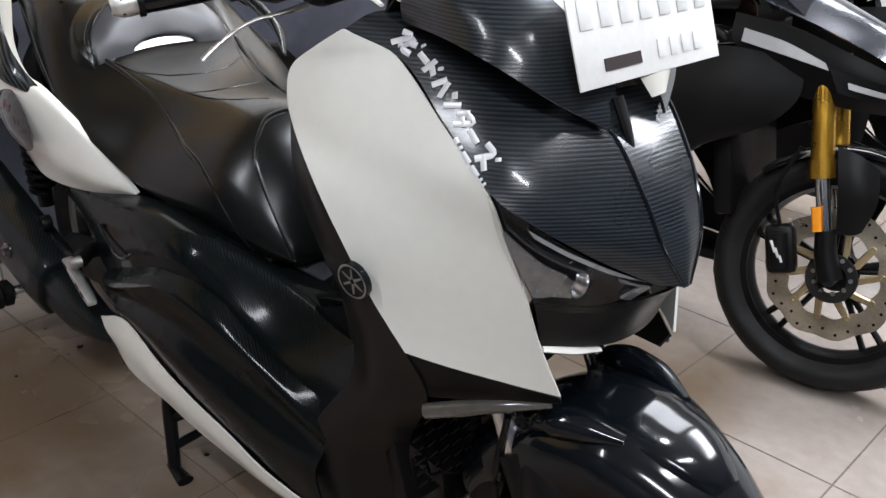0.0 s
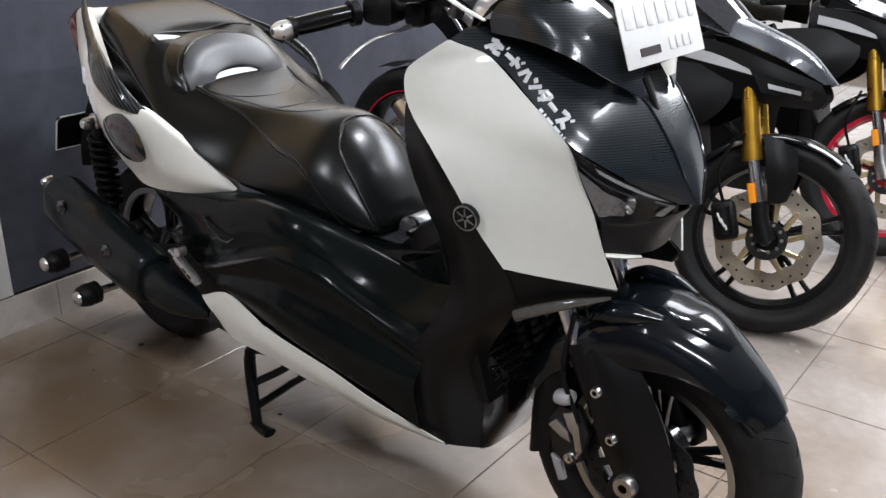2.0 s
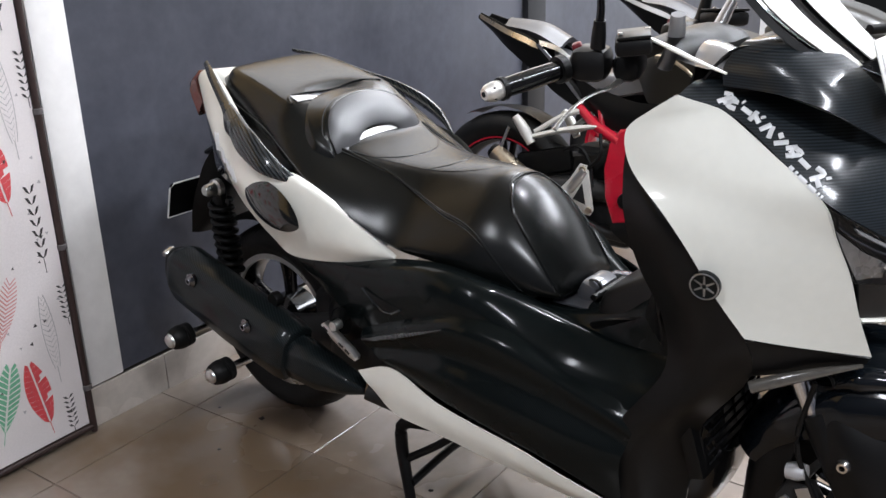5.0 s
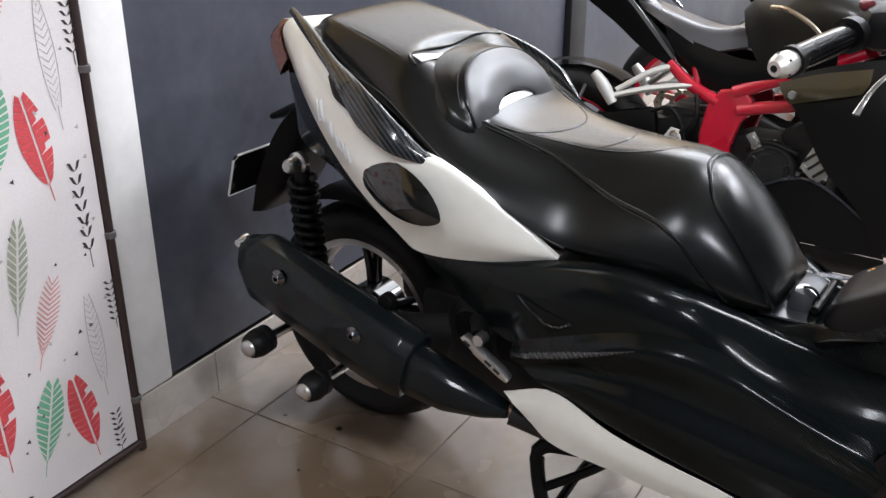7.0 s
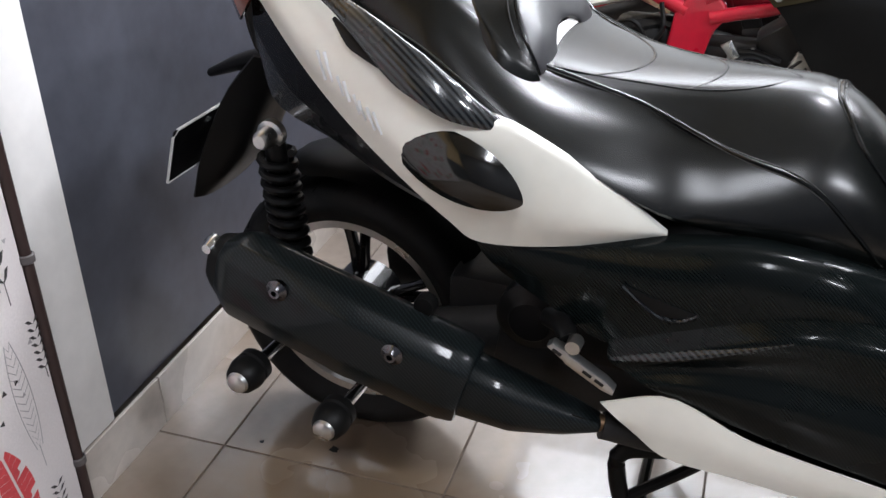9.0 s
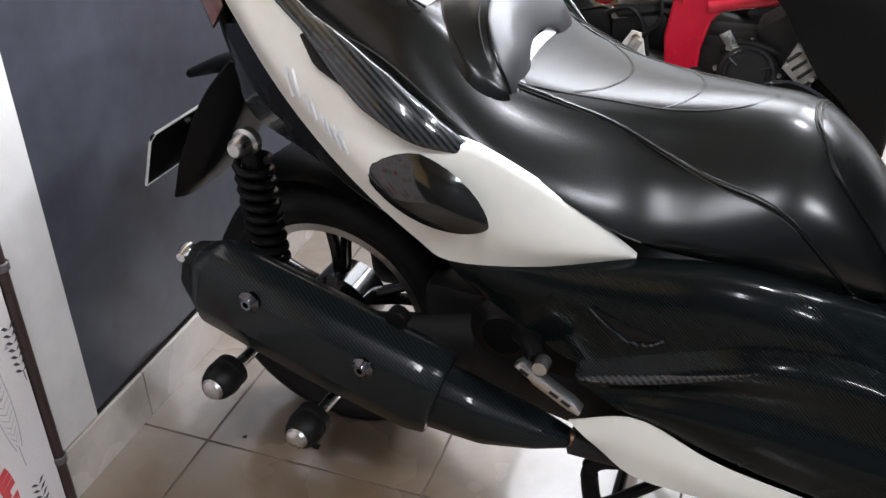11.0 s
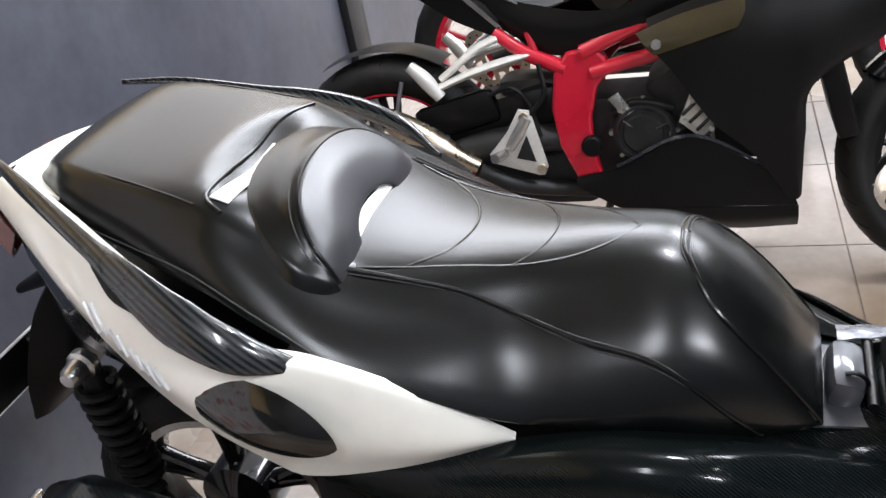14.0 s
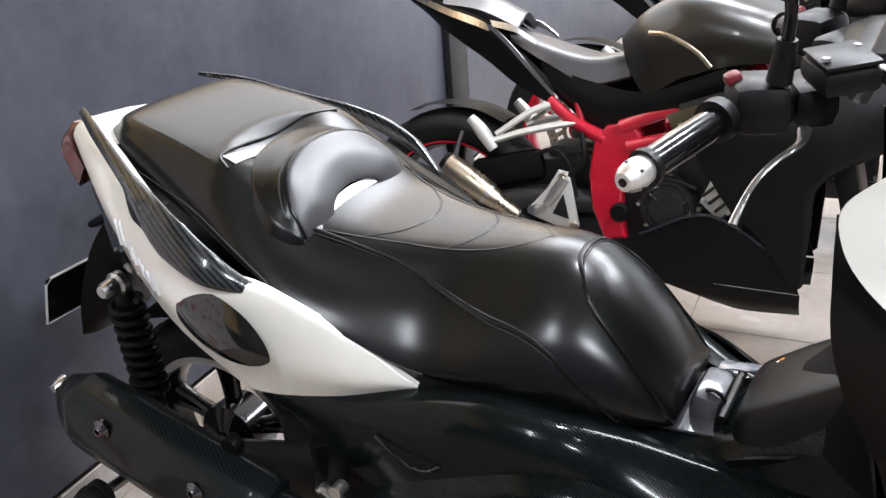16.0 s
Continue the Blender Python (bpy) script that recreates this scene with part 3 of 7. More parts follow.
def seat_row(k, n=33):
    x, wb, zb, zt, ws = SEAT[k]
    h = zt - zb
    r = float(np.interp(x, [0.2, 0.4, 0.7, 0.8], [0.25, 0.75, 0.85, 1.0]))
    f = float(np.interp(x, [0.55, 0.80], [0.0, 1.0]))
    half = [(0, zt), (ws * 0.55, zt - 0.0006 - 0.02 * r * h), (ws * (0.94 + 0.1 * f), zt - 0.0035 - (0.01 + 0.055 * r) * h), (ws + (wb - ws) * (0.22 + 0.04 * r + 0.20 * f), zt - (0.17 + 0.11 * r - 0.06 * f) * h - 0.006), (ws + (wb - ws) * (0.62 + 0.04 * r + 0.16 * f), zt - (0.52 + 0.04 * r - 0.08 * f) * h), (wb, zb + (0.10 + 0.08 * f) * h), (wb - 0.006, zb)]
    full = [(x, -a, b) for a, b in half[:0:-1]] + [(x, a, b) for a, b in half]
    return even(full, n)


CY0 = -0.018
PALE = mat("pale_plastic", (0.78, 0.77, 0.76), 0.25, 0, 0.4, 0.04)
bm = bmesh.new()
rows = [seat_row(k) for k in range(len(SEAT))]
cols = [even([r[j] for r in rows], 64) for j in range(len(rows[0]))]
for c in cols:
    for p in c:
        k = ((p.x - 0.203) / 0.026) ** 2 + ((p.y - CY0) / 0.088) ** 2
        p.z -= 0.020 * math.exp(-k * k * 0.8)
vs = grid(bm, cols)
bm.faces.new([c[0] for c in vs])
bm.faces.new([c[-1] for c in vs][::-1])
bmesh.ops.triangulate(bm, faces=[f for f in bm.faces if len(f.verts) > 4])
finish(bm)
part("seat", bm, LEATHER, SC, "black leather stepped dual seat", 50)


def on_seat(x, side, lift=0.001):
    """A point on the seat at x and at a share of its girth from the middle (0) to the right edge (1), or left (-1)."""
    xs = [s[0] for s in SEAT]
    k = float(np.interp(x, xs, range(len(xs)))) / (len(xs) - 1) * 63
    j = (1 - side) / 2 * (len(cols) - 1)
    k0, j0 = min(int(k), 62), min(int(j), len(cols) - 2)
    a = cols[j0][k0].lerp(cols[j0][k0 + 1], k - k0)
    b = cols[j0 + 1][k0].lerp(cols[j0 + 1][k0 + 1], k - k0)
    p = a.lerp(b, j - j0)
    n = (cols[j0][k0 + 1] - cols[j0][k0]).cross(cols[j0 + 1][k0] - cols[j0][k0])
    n = n.normalized() if n.length > 1e-9 else Vector((0, 0, 1))
    if n.z < 0:
        n = -n
    return p + n * lift


seams = [[(0.352, 0.36), (0.43, 0.38), (0.50, 0.44), (0.597, 0.57), (0.646, 0.62), (0.70, 0.655), (0.745, 0.70), (0.803, 0.80), (0.835, 0.95)],
         [(0.746, 0.0), (0.748, 0.15), (0.757, 0.27), (0.783, 0.42), (0.812, 0.48), (0.845, 0.54), (0.88, 0.64), (0.905, 0.8)]]
for sm in seams:
    for s in (1, -1):
        part("seat_piping", tube([on_seat(x, v * s, 0.0005) for x, v in sm], 0.0034, 8, 40), LEATHER, SC)
        for off in (-0.016, 0.016):
            part("seat_stitching", tube([on_seat(x + off * 0.35, (v + off) * s, 0.0004) for x, v in sm], 0.0011, 6, 44), THREAD, SC)
for x0, bow, end in ((0.482, 0.060, 0.29), (0.587, 0.040, 0.30)):
    part("seat_crease", tube([on_seat(x0 - bow * q * q, end * q, 0.0002) for q in (-1, -0.66, -0.33, 0, 0.33, 0.66, 1)], 0.0020, 6, 30, 0.6), LEATHER, SC)
for s in (1, -1):
    part("seat_crease", tube([on_seat(x, v * s, 0.0002) for x, v in ((0.365, 0.33), (0.42, 0.30), (0.48, 0.285), (0.548, 0.30), (0.607, 0.28), (0.655, 0.18), (0.69, 0.0))], 0.0018, 6, 44, 0.6), LEATHER, SC)
for s in (1, -1):
    part("seat_stitching", tube([on_seat(x, v * s, 0.0004) for x, v in ((-0.05, 0.86), (0.02, 0.83), (0.1, 0.80), (0.18, 0.78), (0.26, 0.80), (0.34, 0.84))], 0.0012, 6, 40), THREAD, SC)
    part("seat_crease", tube([on_seat(x, v * s, 0.0002) for x, v in ((-0.02, 0.35), (0.06, 0.33), (0.13, 0.34), (0.18, 0.36))], 0.002, 6, 20, 0.6), LEATHER, SC)

part("scoop_plate", skin([[tuple(on_seat(x, v, 0.0035)) for v in (0.30, 0.20, 0.08, -0.05)] for x in (0.196, 0.207, 0.219)], 14, 6, 0.002, outward=(0, 0, 1)), PALE, SC, "pale crescent plate behind the lumbar rest")
part("scoop_lip", tube([on_seat(x, v, 0.001) for x, v in ((0.215, 0.36), (0.190, 0.30), (0.182, 0.15), (0.182, 0.0), (0.188, -0.15), (0.210, -0.30))], 0.003, 8, 30), LEATHER, SC)

# lumbar rest: an upright horseshoe cushion, its flat rim and the pale plate in its gap
def arch(right):
    """The half given, right end first, and its mirror image."""
    return right + [(x, -y, z) for x, y, z in right[-2::-1]]


CY = -0.018  # the rest sits a little to the right of the middle


def rest(right):
    x0, y0, z0 = right[0]
    return [(x, y + CY, z) for x, y, z in arch([(x0 + 0.010, y0 * 0.97, z0 - 0.034)] + right)]


RIM_TOP = rest([(0.345, -0.160, 0.836), (0.308, -0.164, 0.866), (0.262, -0.140, 0.902), (0.228, -0.088, 0.928), (0.214, 0.0, 0.936)])
RIM_TOPB = [(x + 0.004, CY + (y - CY) * 0.975, z + 0.001) for x, y, z in RIM_TOP]
RIM_OUT = [(x - 0.003, CY + (y - CY) * 1.03, z - 0.004) for x, y, z in RIM_TOP]
RIM_LOW = [(x - 0.012, CY + (y - CY) * 1.13, z - 0.036) for x, y, z in RIM_TOP]
RIM_IN = rest([(0.346, -0.146, 0.842), (0.326, -0.141, 0.876), (0.302, -0.110, 0.912), (0.288, -0.060, 0.931), (0.285, 0.0, 0.937)])
PAD_A = rest([(0.352, -0.141, 0.844), (0.335, -0.133, 0.878), (0.314, -0.102, 0.909), (0.302, -0.054, 0.926), (0.299, 0.0, 0.931)])
PAD_B = rest([(0.357, -0.116, 0.845), (0.347, -0.108, 0.872), (0.332, -0.080, 0.895), (0.323, -0.042, 0.907), (0.321, 0.0, 0.910)])
PAD_C = rest([(0.357, -0.074, 0.842), (0.352, -0.066, 0.856), (0.346, -0.048, 0.866), (0.342, -0.026, 0.870), (0.340, 0.0, 0.871)])
PAD_D = rest([(0.350, -0.068, 0.839), (0.346, -0.060, 0.850), (0.342, -0.044, 0.858), (0.338, -0.024, 0.862), (0.336, 0.0, 0.863)])
PAD_E = rest([(0.325, -0.066, 0.828), (0.320, -0.058, 0.838), (0.314, -0.042, 0.846), (0.311, -0.024, 0.850), (0.310, 0.0, 0.851)])
part("lumbar_rim", skin([RIM_LOW, RIM_OUT, RIM_TOPB, [tuple((a + b) / 2 for a, b in zip(p, q)) for p, q in zip(RIM_TOPB, RIM_IN)], RIM_IN, [(x - 0.004, y, z - 0.03) for x, y, z in RIM_IN]], 40, 24, 0.004, outward=(0, 0, 1)), LEATHER, SC, "black leather rim of the lumbar rest")
pad = skin([[(x - 0.004, y, z - 0.03) for x, y, z in RIM_IN], RIM_IN, PAD_A, PAD_B, PAD_C, PAD_D, PAD_E], 44, 28, 0.004, outward=(0.7, 0, 0.7))
for e in (1, -2):
    x, y, z = PAD_B[e]
    lathe([(0, -0.010), (0.020, -0.008), (0.025, 0.0), (0.020, 0.004)], (x - 0.018, y, z - 0.010), "Z", 20, bm=pad)
part("lumbar_pad", pad, LEATHER_SHEEN, SC, "glossy lumbar cushion, black leather greyed for its sheen", 60)
part("lumbar_piping", tube([(x + 0.001, y, z + 0.001) for x, y, z in RIM_IN], 0.0024, 6, 50), LEATHER, SC)
part("lumbar_stitching", tube([(x - 0.009, CY + (y - CY) * 1.05, z + 0.0008) for x, y, z in RIM_IN], 0.0011, 6, 50), THREAD, SC)
part("lumbar_plate", skin([[(0.357, -0.070 + CY, 0.838), (0.350, -0.064 + CY, 0.847), (0.341, -0.054 + CY, 0.856)], [(0.356, 0.0 + CY, 0.838), (0.347, 0.0 + CY, 0.850), (0.339, 0.0 + CY, 0.860)], [(0.357, 0.070 + CY, 0.838), (0.350, 0.064 + CY, 0.847), (0.341, 0.054 + CY, 0.856)]], 8, 8, 0.003, outward=(0.7, 0, 0.7)), PALE, SC, "pale plate in the lumbar rest's gap")

# upper side panels in carbon film
both("side_panel", [
    [(0.285, -0.235, 0.600), (0.43, -0.232, 0.612), (0.556, -0.206, 0.636), (0.68, -0.190, 0.646), (0.79, -0.155, 0.620), (0.85, -0.125, 0.594), (0.95, -0.113, 0.560), (1.06, -0.115, 0.545), (1.17, -0.13, 0.55)],
    [(0.290, -0.246, 0.592), (0.43, -0.250, 0.606), (0.556, -0.245, 0.630), (0.68, -0.240, 0.650), (0.79, -0.218, 0.636), (0.87, -0.170, 0.598), (0.96, -0.140, 0.560), (1.06, -0.136, 0.540), (1.17, -0.142, 0.535)],
    [(0.305, -0.240, 0.565), (0.43, -0.256, 0.570), (0.556, -0.264, 0.585), (0.68, -0.264, 0.610), (0.79, -0.252, 0.600), (0.88, -0.216, 0.560), (0.97, -0.190, 0.525), (1.07, -0.180, 0.505), (1.17, -0.180, 0.50)],
    [(0.325, -0.225, 0.535), (0.40, -0.240, 0.506), (0.50, -0.258, 0.472), (0.61, -0.262, 0.505), (0.72, -0.260, 0.536), (0.85, -0.242, 0.532), (0.97, -0.216, 0.490), (1.07, -0.205, 0.465), (1.16, -0.20, 0.45)]], CARBON_DARK, "dark carbon-film upper side panel", 44, 20)
for s in (1, -1):
    # black plate slightly proud, in place of the intake's shaded hollow
    o = [(0.514, 0.578), (0.558, 0.566), (0.617, 0.553), (0.596, 0.541), (0.565, 0.541)]
    part("intake_shade", cut(o, -0.2675 * s, -0.250 * s, bevel=0.001), BLACK, SC, "black triangular plate for the shade in an intake")
    part("intake_rim", tube([(0.513, -0.268 * s, 0.578), (0.540, -0.268 * s, 0.557), (0.566, -0.268 * s, 0.540), (0.596, -0.268 * s, 0.539), (0.618, -0.268 * s, 0.552)], 0.0028, 6, 20), CARBON_STRIPE, SC)

# lower side panels with their creases
both("lower_side_panel", [
    [(0.500, -0.258, 0.478), (0.60, -0.262, 0.522), (0.74, -0.256, 0.574), (0.87, -0.236, 0.566), (0.99, -0.216, 0.504), (1.09, -0.200, 0.474), (1.14, -0.190, 0.45)],
    [(0.505, -0.274, 0.455), (0.61, -0.284, 0.496), (0.745, -0.285, 0.549), (0.872, -0.267, 0.538), (0.995, -0.242, 0.490), (1.095, -0.226, 0.446), (1.14, -0.212, 0.42)],
    [(0.530, -0.272, 0.440), (0.63, -0.270, 0.466), (0.75, -0.268, 0.486), (0.87, -0.256, 0.470), (0.99, -0.236, 0.438), (1.09, -0.218, 0.408), (1.13, -0.21, 0.39)],
    [(0.560, -0.279, 0.428), (0.65, -0.284, 0.440), (0.76, -0.285, 0.434), (0.88, -0.274, 0.412), (1.00, -0.254, 0.384), (1.085, -0.234, 0.356), (1.12, -0.222, 0.34)],
    [(0.590, -0.274, 0.414), (0.67, -0.268, 0.388), (0.78, -0.264, 0.360), (0.89, -0.256, 0.335), (1.01, -0.238, 0.300), (1.08, -0.215, 0.262), (1.12, -0.20, 0.235)]], CARBON_DARK, "dark creased lower side panel", 36, 26)
# highlight along the crest, put in as a strip of lighter film
for s in (1, -1):
    part("crest_highlight", tube([(0.507, -0.2735 * s, 0.457), (0.545, -0.278 * s, 0.472), (0.61, -0.284 * s, 0.497), (0.68, -0.2855 * s, 0.524), (0.745, -0.284 * s, 0.550)], [0.003, 0.0075, 0.0075, 0.005, 0.002], 10, 30, 0.45, up=(0, -0.7 * s, 0.7)), CARBON_STRIPE, SC, "lighter carbon-film strip for the highlight on the side panel's crest")
# white sill strip
both("sill_strip", [
    [(0.500, -0.284, 0.383), (0.598, -0.281, 0.415), (0.71, -0.272, 0.367), (0.81, -0.268, 0.345), (0.914, -0.258, 0.322), (1.018, -0.240, 0.283), (1.156, -0.168, 0.200)],
    [(0.525, -0.288, 0.365), (0.600, -0.287, 0.365), (0.71, -0.278, 0.330), (0.81, -0.270, 0.312), (0.914, -0.258, 0.290), (1.018, -0.235, 0.255), (1.156, -0.166, 0.196)],
    [(0.548, -0.284, 0.345), (0.606, -0.282, 0.306), (0.71, -0.270, 0.290), (0.81, -0.262, 0.276), (0.914, -0.246, 0.258), (1.018, -0.22, 0.230), (1.156, -0.162, 0.193)]], WHITE, "white sill strip along the running board", 28, 8)
part("belly_pan", skin([[(0.50, -0.22, 0.30), (0.75, -0.235, 0.275), (0.95, -0.215, 0.245), (1.15, -0.15, 0.185)], [(0.50, -0.15, 0.24), (0.75, -0.15, 0.22), (0.95, -0.14, 0.20), (1.15, -0.08, 0.165)], [(0.50, 0.15, 0.24), (0.75, 0.15, 0.22), (0.95, 0.14, 0.20), (1.15, 0.08, 0.165)], [(0.50, 0.22, 0.30), (0.75, 0.235, 0.275), (0.95, 0.215, 0.245), (1.15, 0.15, 0.185)]], 16, 14, 0.004, outward=(0, 0, -1)), BLACK, SC)

part("inner_frame", block((0.62, 0.36, 0.15), (0.72, 0.0, 0.43), 0.02), BLACK, SC, "black frame core behind the panels")
# engine and swing arm between the wheel and the body
part("engine", block((0.34, 0.26, 0.17), (0.36, 0.0, 0.37), 0.03), ENGINE, SC, "black engine")
part("transmission_case", block((0.30, 0.09, 0.11), (0.12, 0.13, 0.32), 0.03, (0, -6, 0)), ENGINE, SC, "black transmission case")
part("swing_arm", tube([(0.42, -0.11, 0.38), (0.25, -0.13, 0.34), (-0.03, -0.12, 0.274)], [0.05, 0.04, 0.035], 12, 10, 1.4), ENGINE, SC, "black swing arm")
part("engine_cover", lathe([(0, -0.03), (0.034, -0.03), (0.040, -0.024), (0.052, -0.022), (0.06, -0.014), (0.06, 0.02)], (0.36, -0.16, 0.43), n=28), BLACK, SC, "round black engine cover")
part("sump", block((0.34, 0.30, 0.13), (0.46, -0.03, 0.335), 0.03, (0, 10, 0)), ENGINE, SC, "black sump")
part("axle_nut", lathe([(0, -0.02), (0.012, -0.02), (0.014, -0.016), (0.014, 0.0)], (-0.03, -0.13, 0.274), n=6), ALLOY, SC)
part("inner_mudguard", lathe([(0.300, -0.09), (0.312, -0.07), (0.316, 0), (0.312, 0.07), (0.300, 0.09)], (-0.030, 0, 0.274), n=20, a0=20, a1=115), BLACK, SC)

# rear shock absorbers
for s in (1, -1):
    a, b = Vector((-0.096, -0.160 * s, 0.676)), Vector((-0.082, -0.150 * s, 0.390))
    part("shock_absorber", tube([a, b], [0.019, 0.019], 14, 6), BLACK, SC, "black rear shock absorber")
    bm = bmesh.new()
    pts = []
    for k in range(150):
        u = k / 149
        q = a.lerp(b, 0.12 + 0.75 * u)
        t = u * 2 * math.pi * 10
        pts.append((q.x + 0.028 * math.cos(t), q.y + 0.028 * math.sin(t), q.z))
    tube(pts, 0.0072, 8, 150, bm=bm, smooth=False)
    part("shock_spring", bm, BLACK, SC)
    part("shock_bolt", lathe([(0, -0.030), (0.011, -0.030), (0.016, -0.022), (0.018, 0.0), (0.024, 0.004), (0.024, 0.018), (0, 0.018)], (-0.096, -0.174 * s, 0.674), n=20) if s > 0 else lathe([(0, 0.030), (0.011, 0.030), (0.018, 0.0), (0, -0.018)], (-0.096, 0.174, 0.674), n=20), ALLOY, SC, "machined alloy top bolt")

# licence holder and rear plate
part("mudguard_arm", skin([[(-0.160, -0.095, 0.775), (-0.221, -0.108, 0.700), (-0.285, -0.110, 0.580), (-0.319, -0.100, 0.489)], [(-0.132, -0.060, 0.760), (-0.182, -0.070, 0.668), (-0.240, -0.070, 0.562), (-0.308, -0.070, 0.484)], [(-0.128, 0.000, 0.758), (-0.178, 0.000, 0.666), (-0.236, 0.000, 0.560), (-0.304, 0.000, 0.482)], [(-0.132, 0.060, 0.760), (-0.182, 0.070, 0.668), (-0.240, 0.070, 0.562), (-0.308, 0.070, 0.484)], [(-0.160, 0.095, 0.775), (-0.221, 0.108, 0.700), (-0.285, 0.110, 0.580), (-0.319, 0.100, 0.489)]], 12, 14, 0.006, outward=(1, 0, -0.5)), BLACK, SC, "black plastic rear mudguard")
part("lamp_hood", tube([(-0.15, -0.03, 0.760), (-0.22, -0.03, 0.742), (-0.295, -0.03, 0.712)], [0.03, 0.026, 0.014], 12, 8, 0.6), BLACK, SC)
rp = part("rear_plate", block((0.003, 0.30, 0.105), (-0.298, -0.026, 0.604), 0.001, (0, 17, 0)), BLACK_GLOSS, SC, "black rear number plate with a pale edge")
bm = bmesh.new()
M = pose(-0.298, -0.026, 0.604, 0, 17, 0)
q = [M @ Vector((0, y, z)) for y, z in ((-0.150, -0.052), (-0.150, 0.040), (-0.138, 0.052), (0.138, 0.052), (0.150, 0.040), (0.150, -0.052), (-0.150, -0.052))]
tube(q, 0.0026, 6, len(q), bm=bm, smooth=False)
part("plate_rim", bm, PLATE, rp)
part("plate_bolt", lathe([(0, 0.012), (0.008, 0.012), (0.008, 0)], (-0.283, -0.06, 0.625), "X", 10), ALLOY, rp)

# exhaust
EX = [(-0.126, -0.280, 0.487), (-0.10, -0.283, 0.479), (0.10, -0.283, 0.417), (0.262, -0.277, 0.367), (0.292, -0.275, 0.358)]


def muffler(path, sizes, n=None):
    """A faceted muffler shell: seven-sided section swept along the path."""
    sect = [(0.60, 0.98), (1.0, 0.66), (1.0, -0.30), (0.55, -0.98), (-0.55, -0.98), (-1.0, -0.35), (-0.75, 0.75), (-0.2, 1.0)]
    bm = bmesh.new()
    rows = []
    fr = frames_along([Vector(p) for p in path])
    for (p, t, s, u), (w, h) in zip(fr, sizes):
        rows.append([p + s * (a * w) + u * (b * h) for a, b in sect])
    vs = grid(bm, rows, close_v=True)
    bm.faces.new(vs[0][::-1])
    bm.faces.new(vs[-1])
    bmesh.ops.recalc_face_normals(bm, faces=bm.faces)
    bmesh.ops.bevel(bm, geom=bm.edges, offset=0.006, segments=2, affect="EDGES", profile=0.5)
    return bm


part("muffler", muffler(EX, [(0.044, 0.060), (0.057, 0.077), (0.060, 0.080), (0.059, 0.077), (0.054, 0.070)]), CARBON_MUFFLER, SC, "dark carbon-film covered muffler")
part("muffler_nose", muffler([(0.276, -0.275, 0.358), (0.37, -0.268, 0.335), (0.45, -0.260, 0.326), (0.500, -0.255, 0.322)], [(0.045, 0.057), (0.042, 0.047), (0.032, 0.028), (0.018, 0.012)]), CARBON_MUFFLER, SC, "dark front shield of the muffler")
part("muffler_tab", lathe([(0, -0.010), (0.016, -0.010), (0.018, -0.006), (0.018, 0.010)], (0.214, -0.262, 0.474), n=18), BLACK_MATT, SC, "black mounting tab")
part("muffler_tip", tube([(0.494, -0.255, 0.322), (0.535, -0.250, 0.316)], [0.014, 0.012], 12, 4), mat("burnt_pipe", (0.20, 0.13, 0.08), 0.4, 0.8, 0, 0.3, 20, 100), SC, "heat-browned pipe end")
part("muffler_cap", muffler([(-0.150, -0.278, 0.494), (-0.120, -0.281, 0.485)], [(0.032, 0.046), (0.047, 0.062)]), BLACK_MATT, SC)
part("muffler_pipe", tube([(0.50, -0.255, 0.318), (0.60, -0.22, 0.29), (0.70, -0.15, 0.27)], 0.022, 12, 10), ENGINE, SC)
NUT = mat("dark_chrome", (0.14, 0.14, 0.15), 0.2, 1, 0, 0.1, 20, 90)
for p in ((0.001, -0.342, 0.499), (0.191, -0.339, 0.427)):
    part("muffler_bolt", lathe([(0.004, -0.006), (0.005, -0.012), (0.009, -0.012), (0.013, -0.006), (0.018, -0.003), (0.018, 0.004), (0, 0.004)], p, n=20), NUT, SC, "dark chrome cap bolt")
part("muffler_bolt", lathe([(0, -0.016), (0.008, -0.016), (0.011, -0.008), (0.015, 0.0), (0.015, 0.012)], (-0.142, -0.300, 0.528), "Y", 16), CHROME, SC)
# axle sliders
for (x0, z0), (x1, z1) in (((-0.062, 0.331), (-0.070, 0.328)), ((0.090, 0.279), (0.083, 0.276))):
    part("slider_rod", tube([(x0, -0.15, z0 - 0.002), (x0, -0.27, z0), (x1, -0.33, z1)], 0.0105, 12, 6), CHROME, SC, "chrome slider rod")
    bob = part("slider_bobbin", lathe([(0, -0.030), (0.020, -0.030), (0.026, -0.024), (0.031, -0.006), (0.031, 0.004), (0.025, 0.008), (0.030, 0.012), (0.030, 0.026), (0.018, 0.034), (0, 0.034)], (x1, -0.348, z1), n=28), BLACK_MATT, SC, "black bobbin crash slider")
    part("slider_cap", lathe([(0, -0.040), (0.010, -0.040), (0.017, -0.036), (0.020, -0.028)], (x1, -0.348, z1), n=24), ALLOY, bob, "bare alloy end cap")


# folded passenger footrest
fr_m = pose(0.474, -0.303, 0.457, 0, 30, 0) @ Matrix.Diagonal((0.94, 1, 0.72, 1))
bm = cut([(-0.062, -0.004), (-0.058, 0.010), (-0.030, 0.014), (-0.026, 0.010), (0.040, 0.010), (0.060, 0.004), (0.062, -0.008), (0.044, -0.013), (-0.022, -0.013), (-0.030, -0.009)], -0.012, 0.008, bevel=0.003, m=fr_m)
fr_ob = part("footrest", bm, ALLOY, SC, "folded alloy passenger footrest")
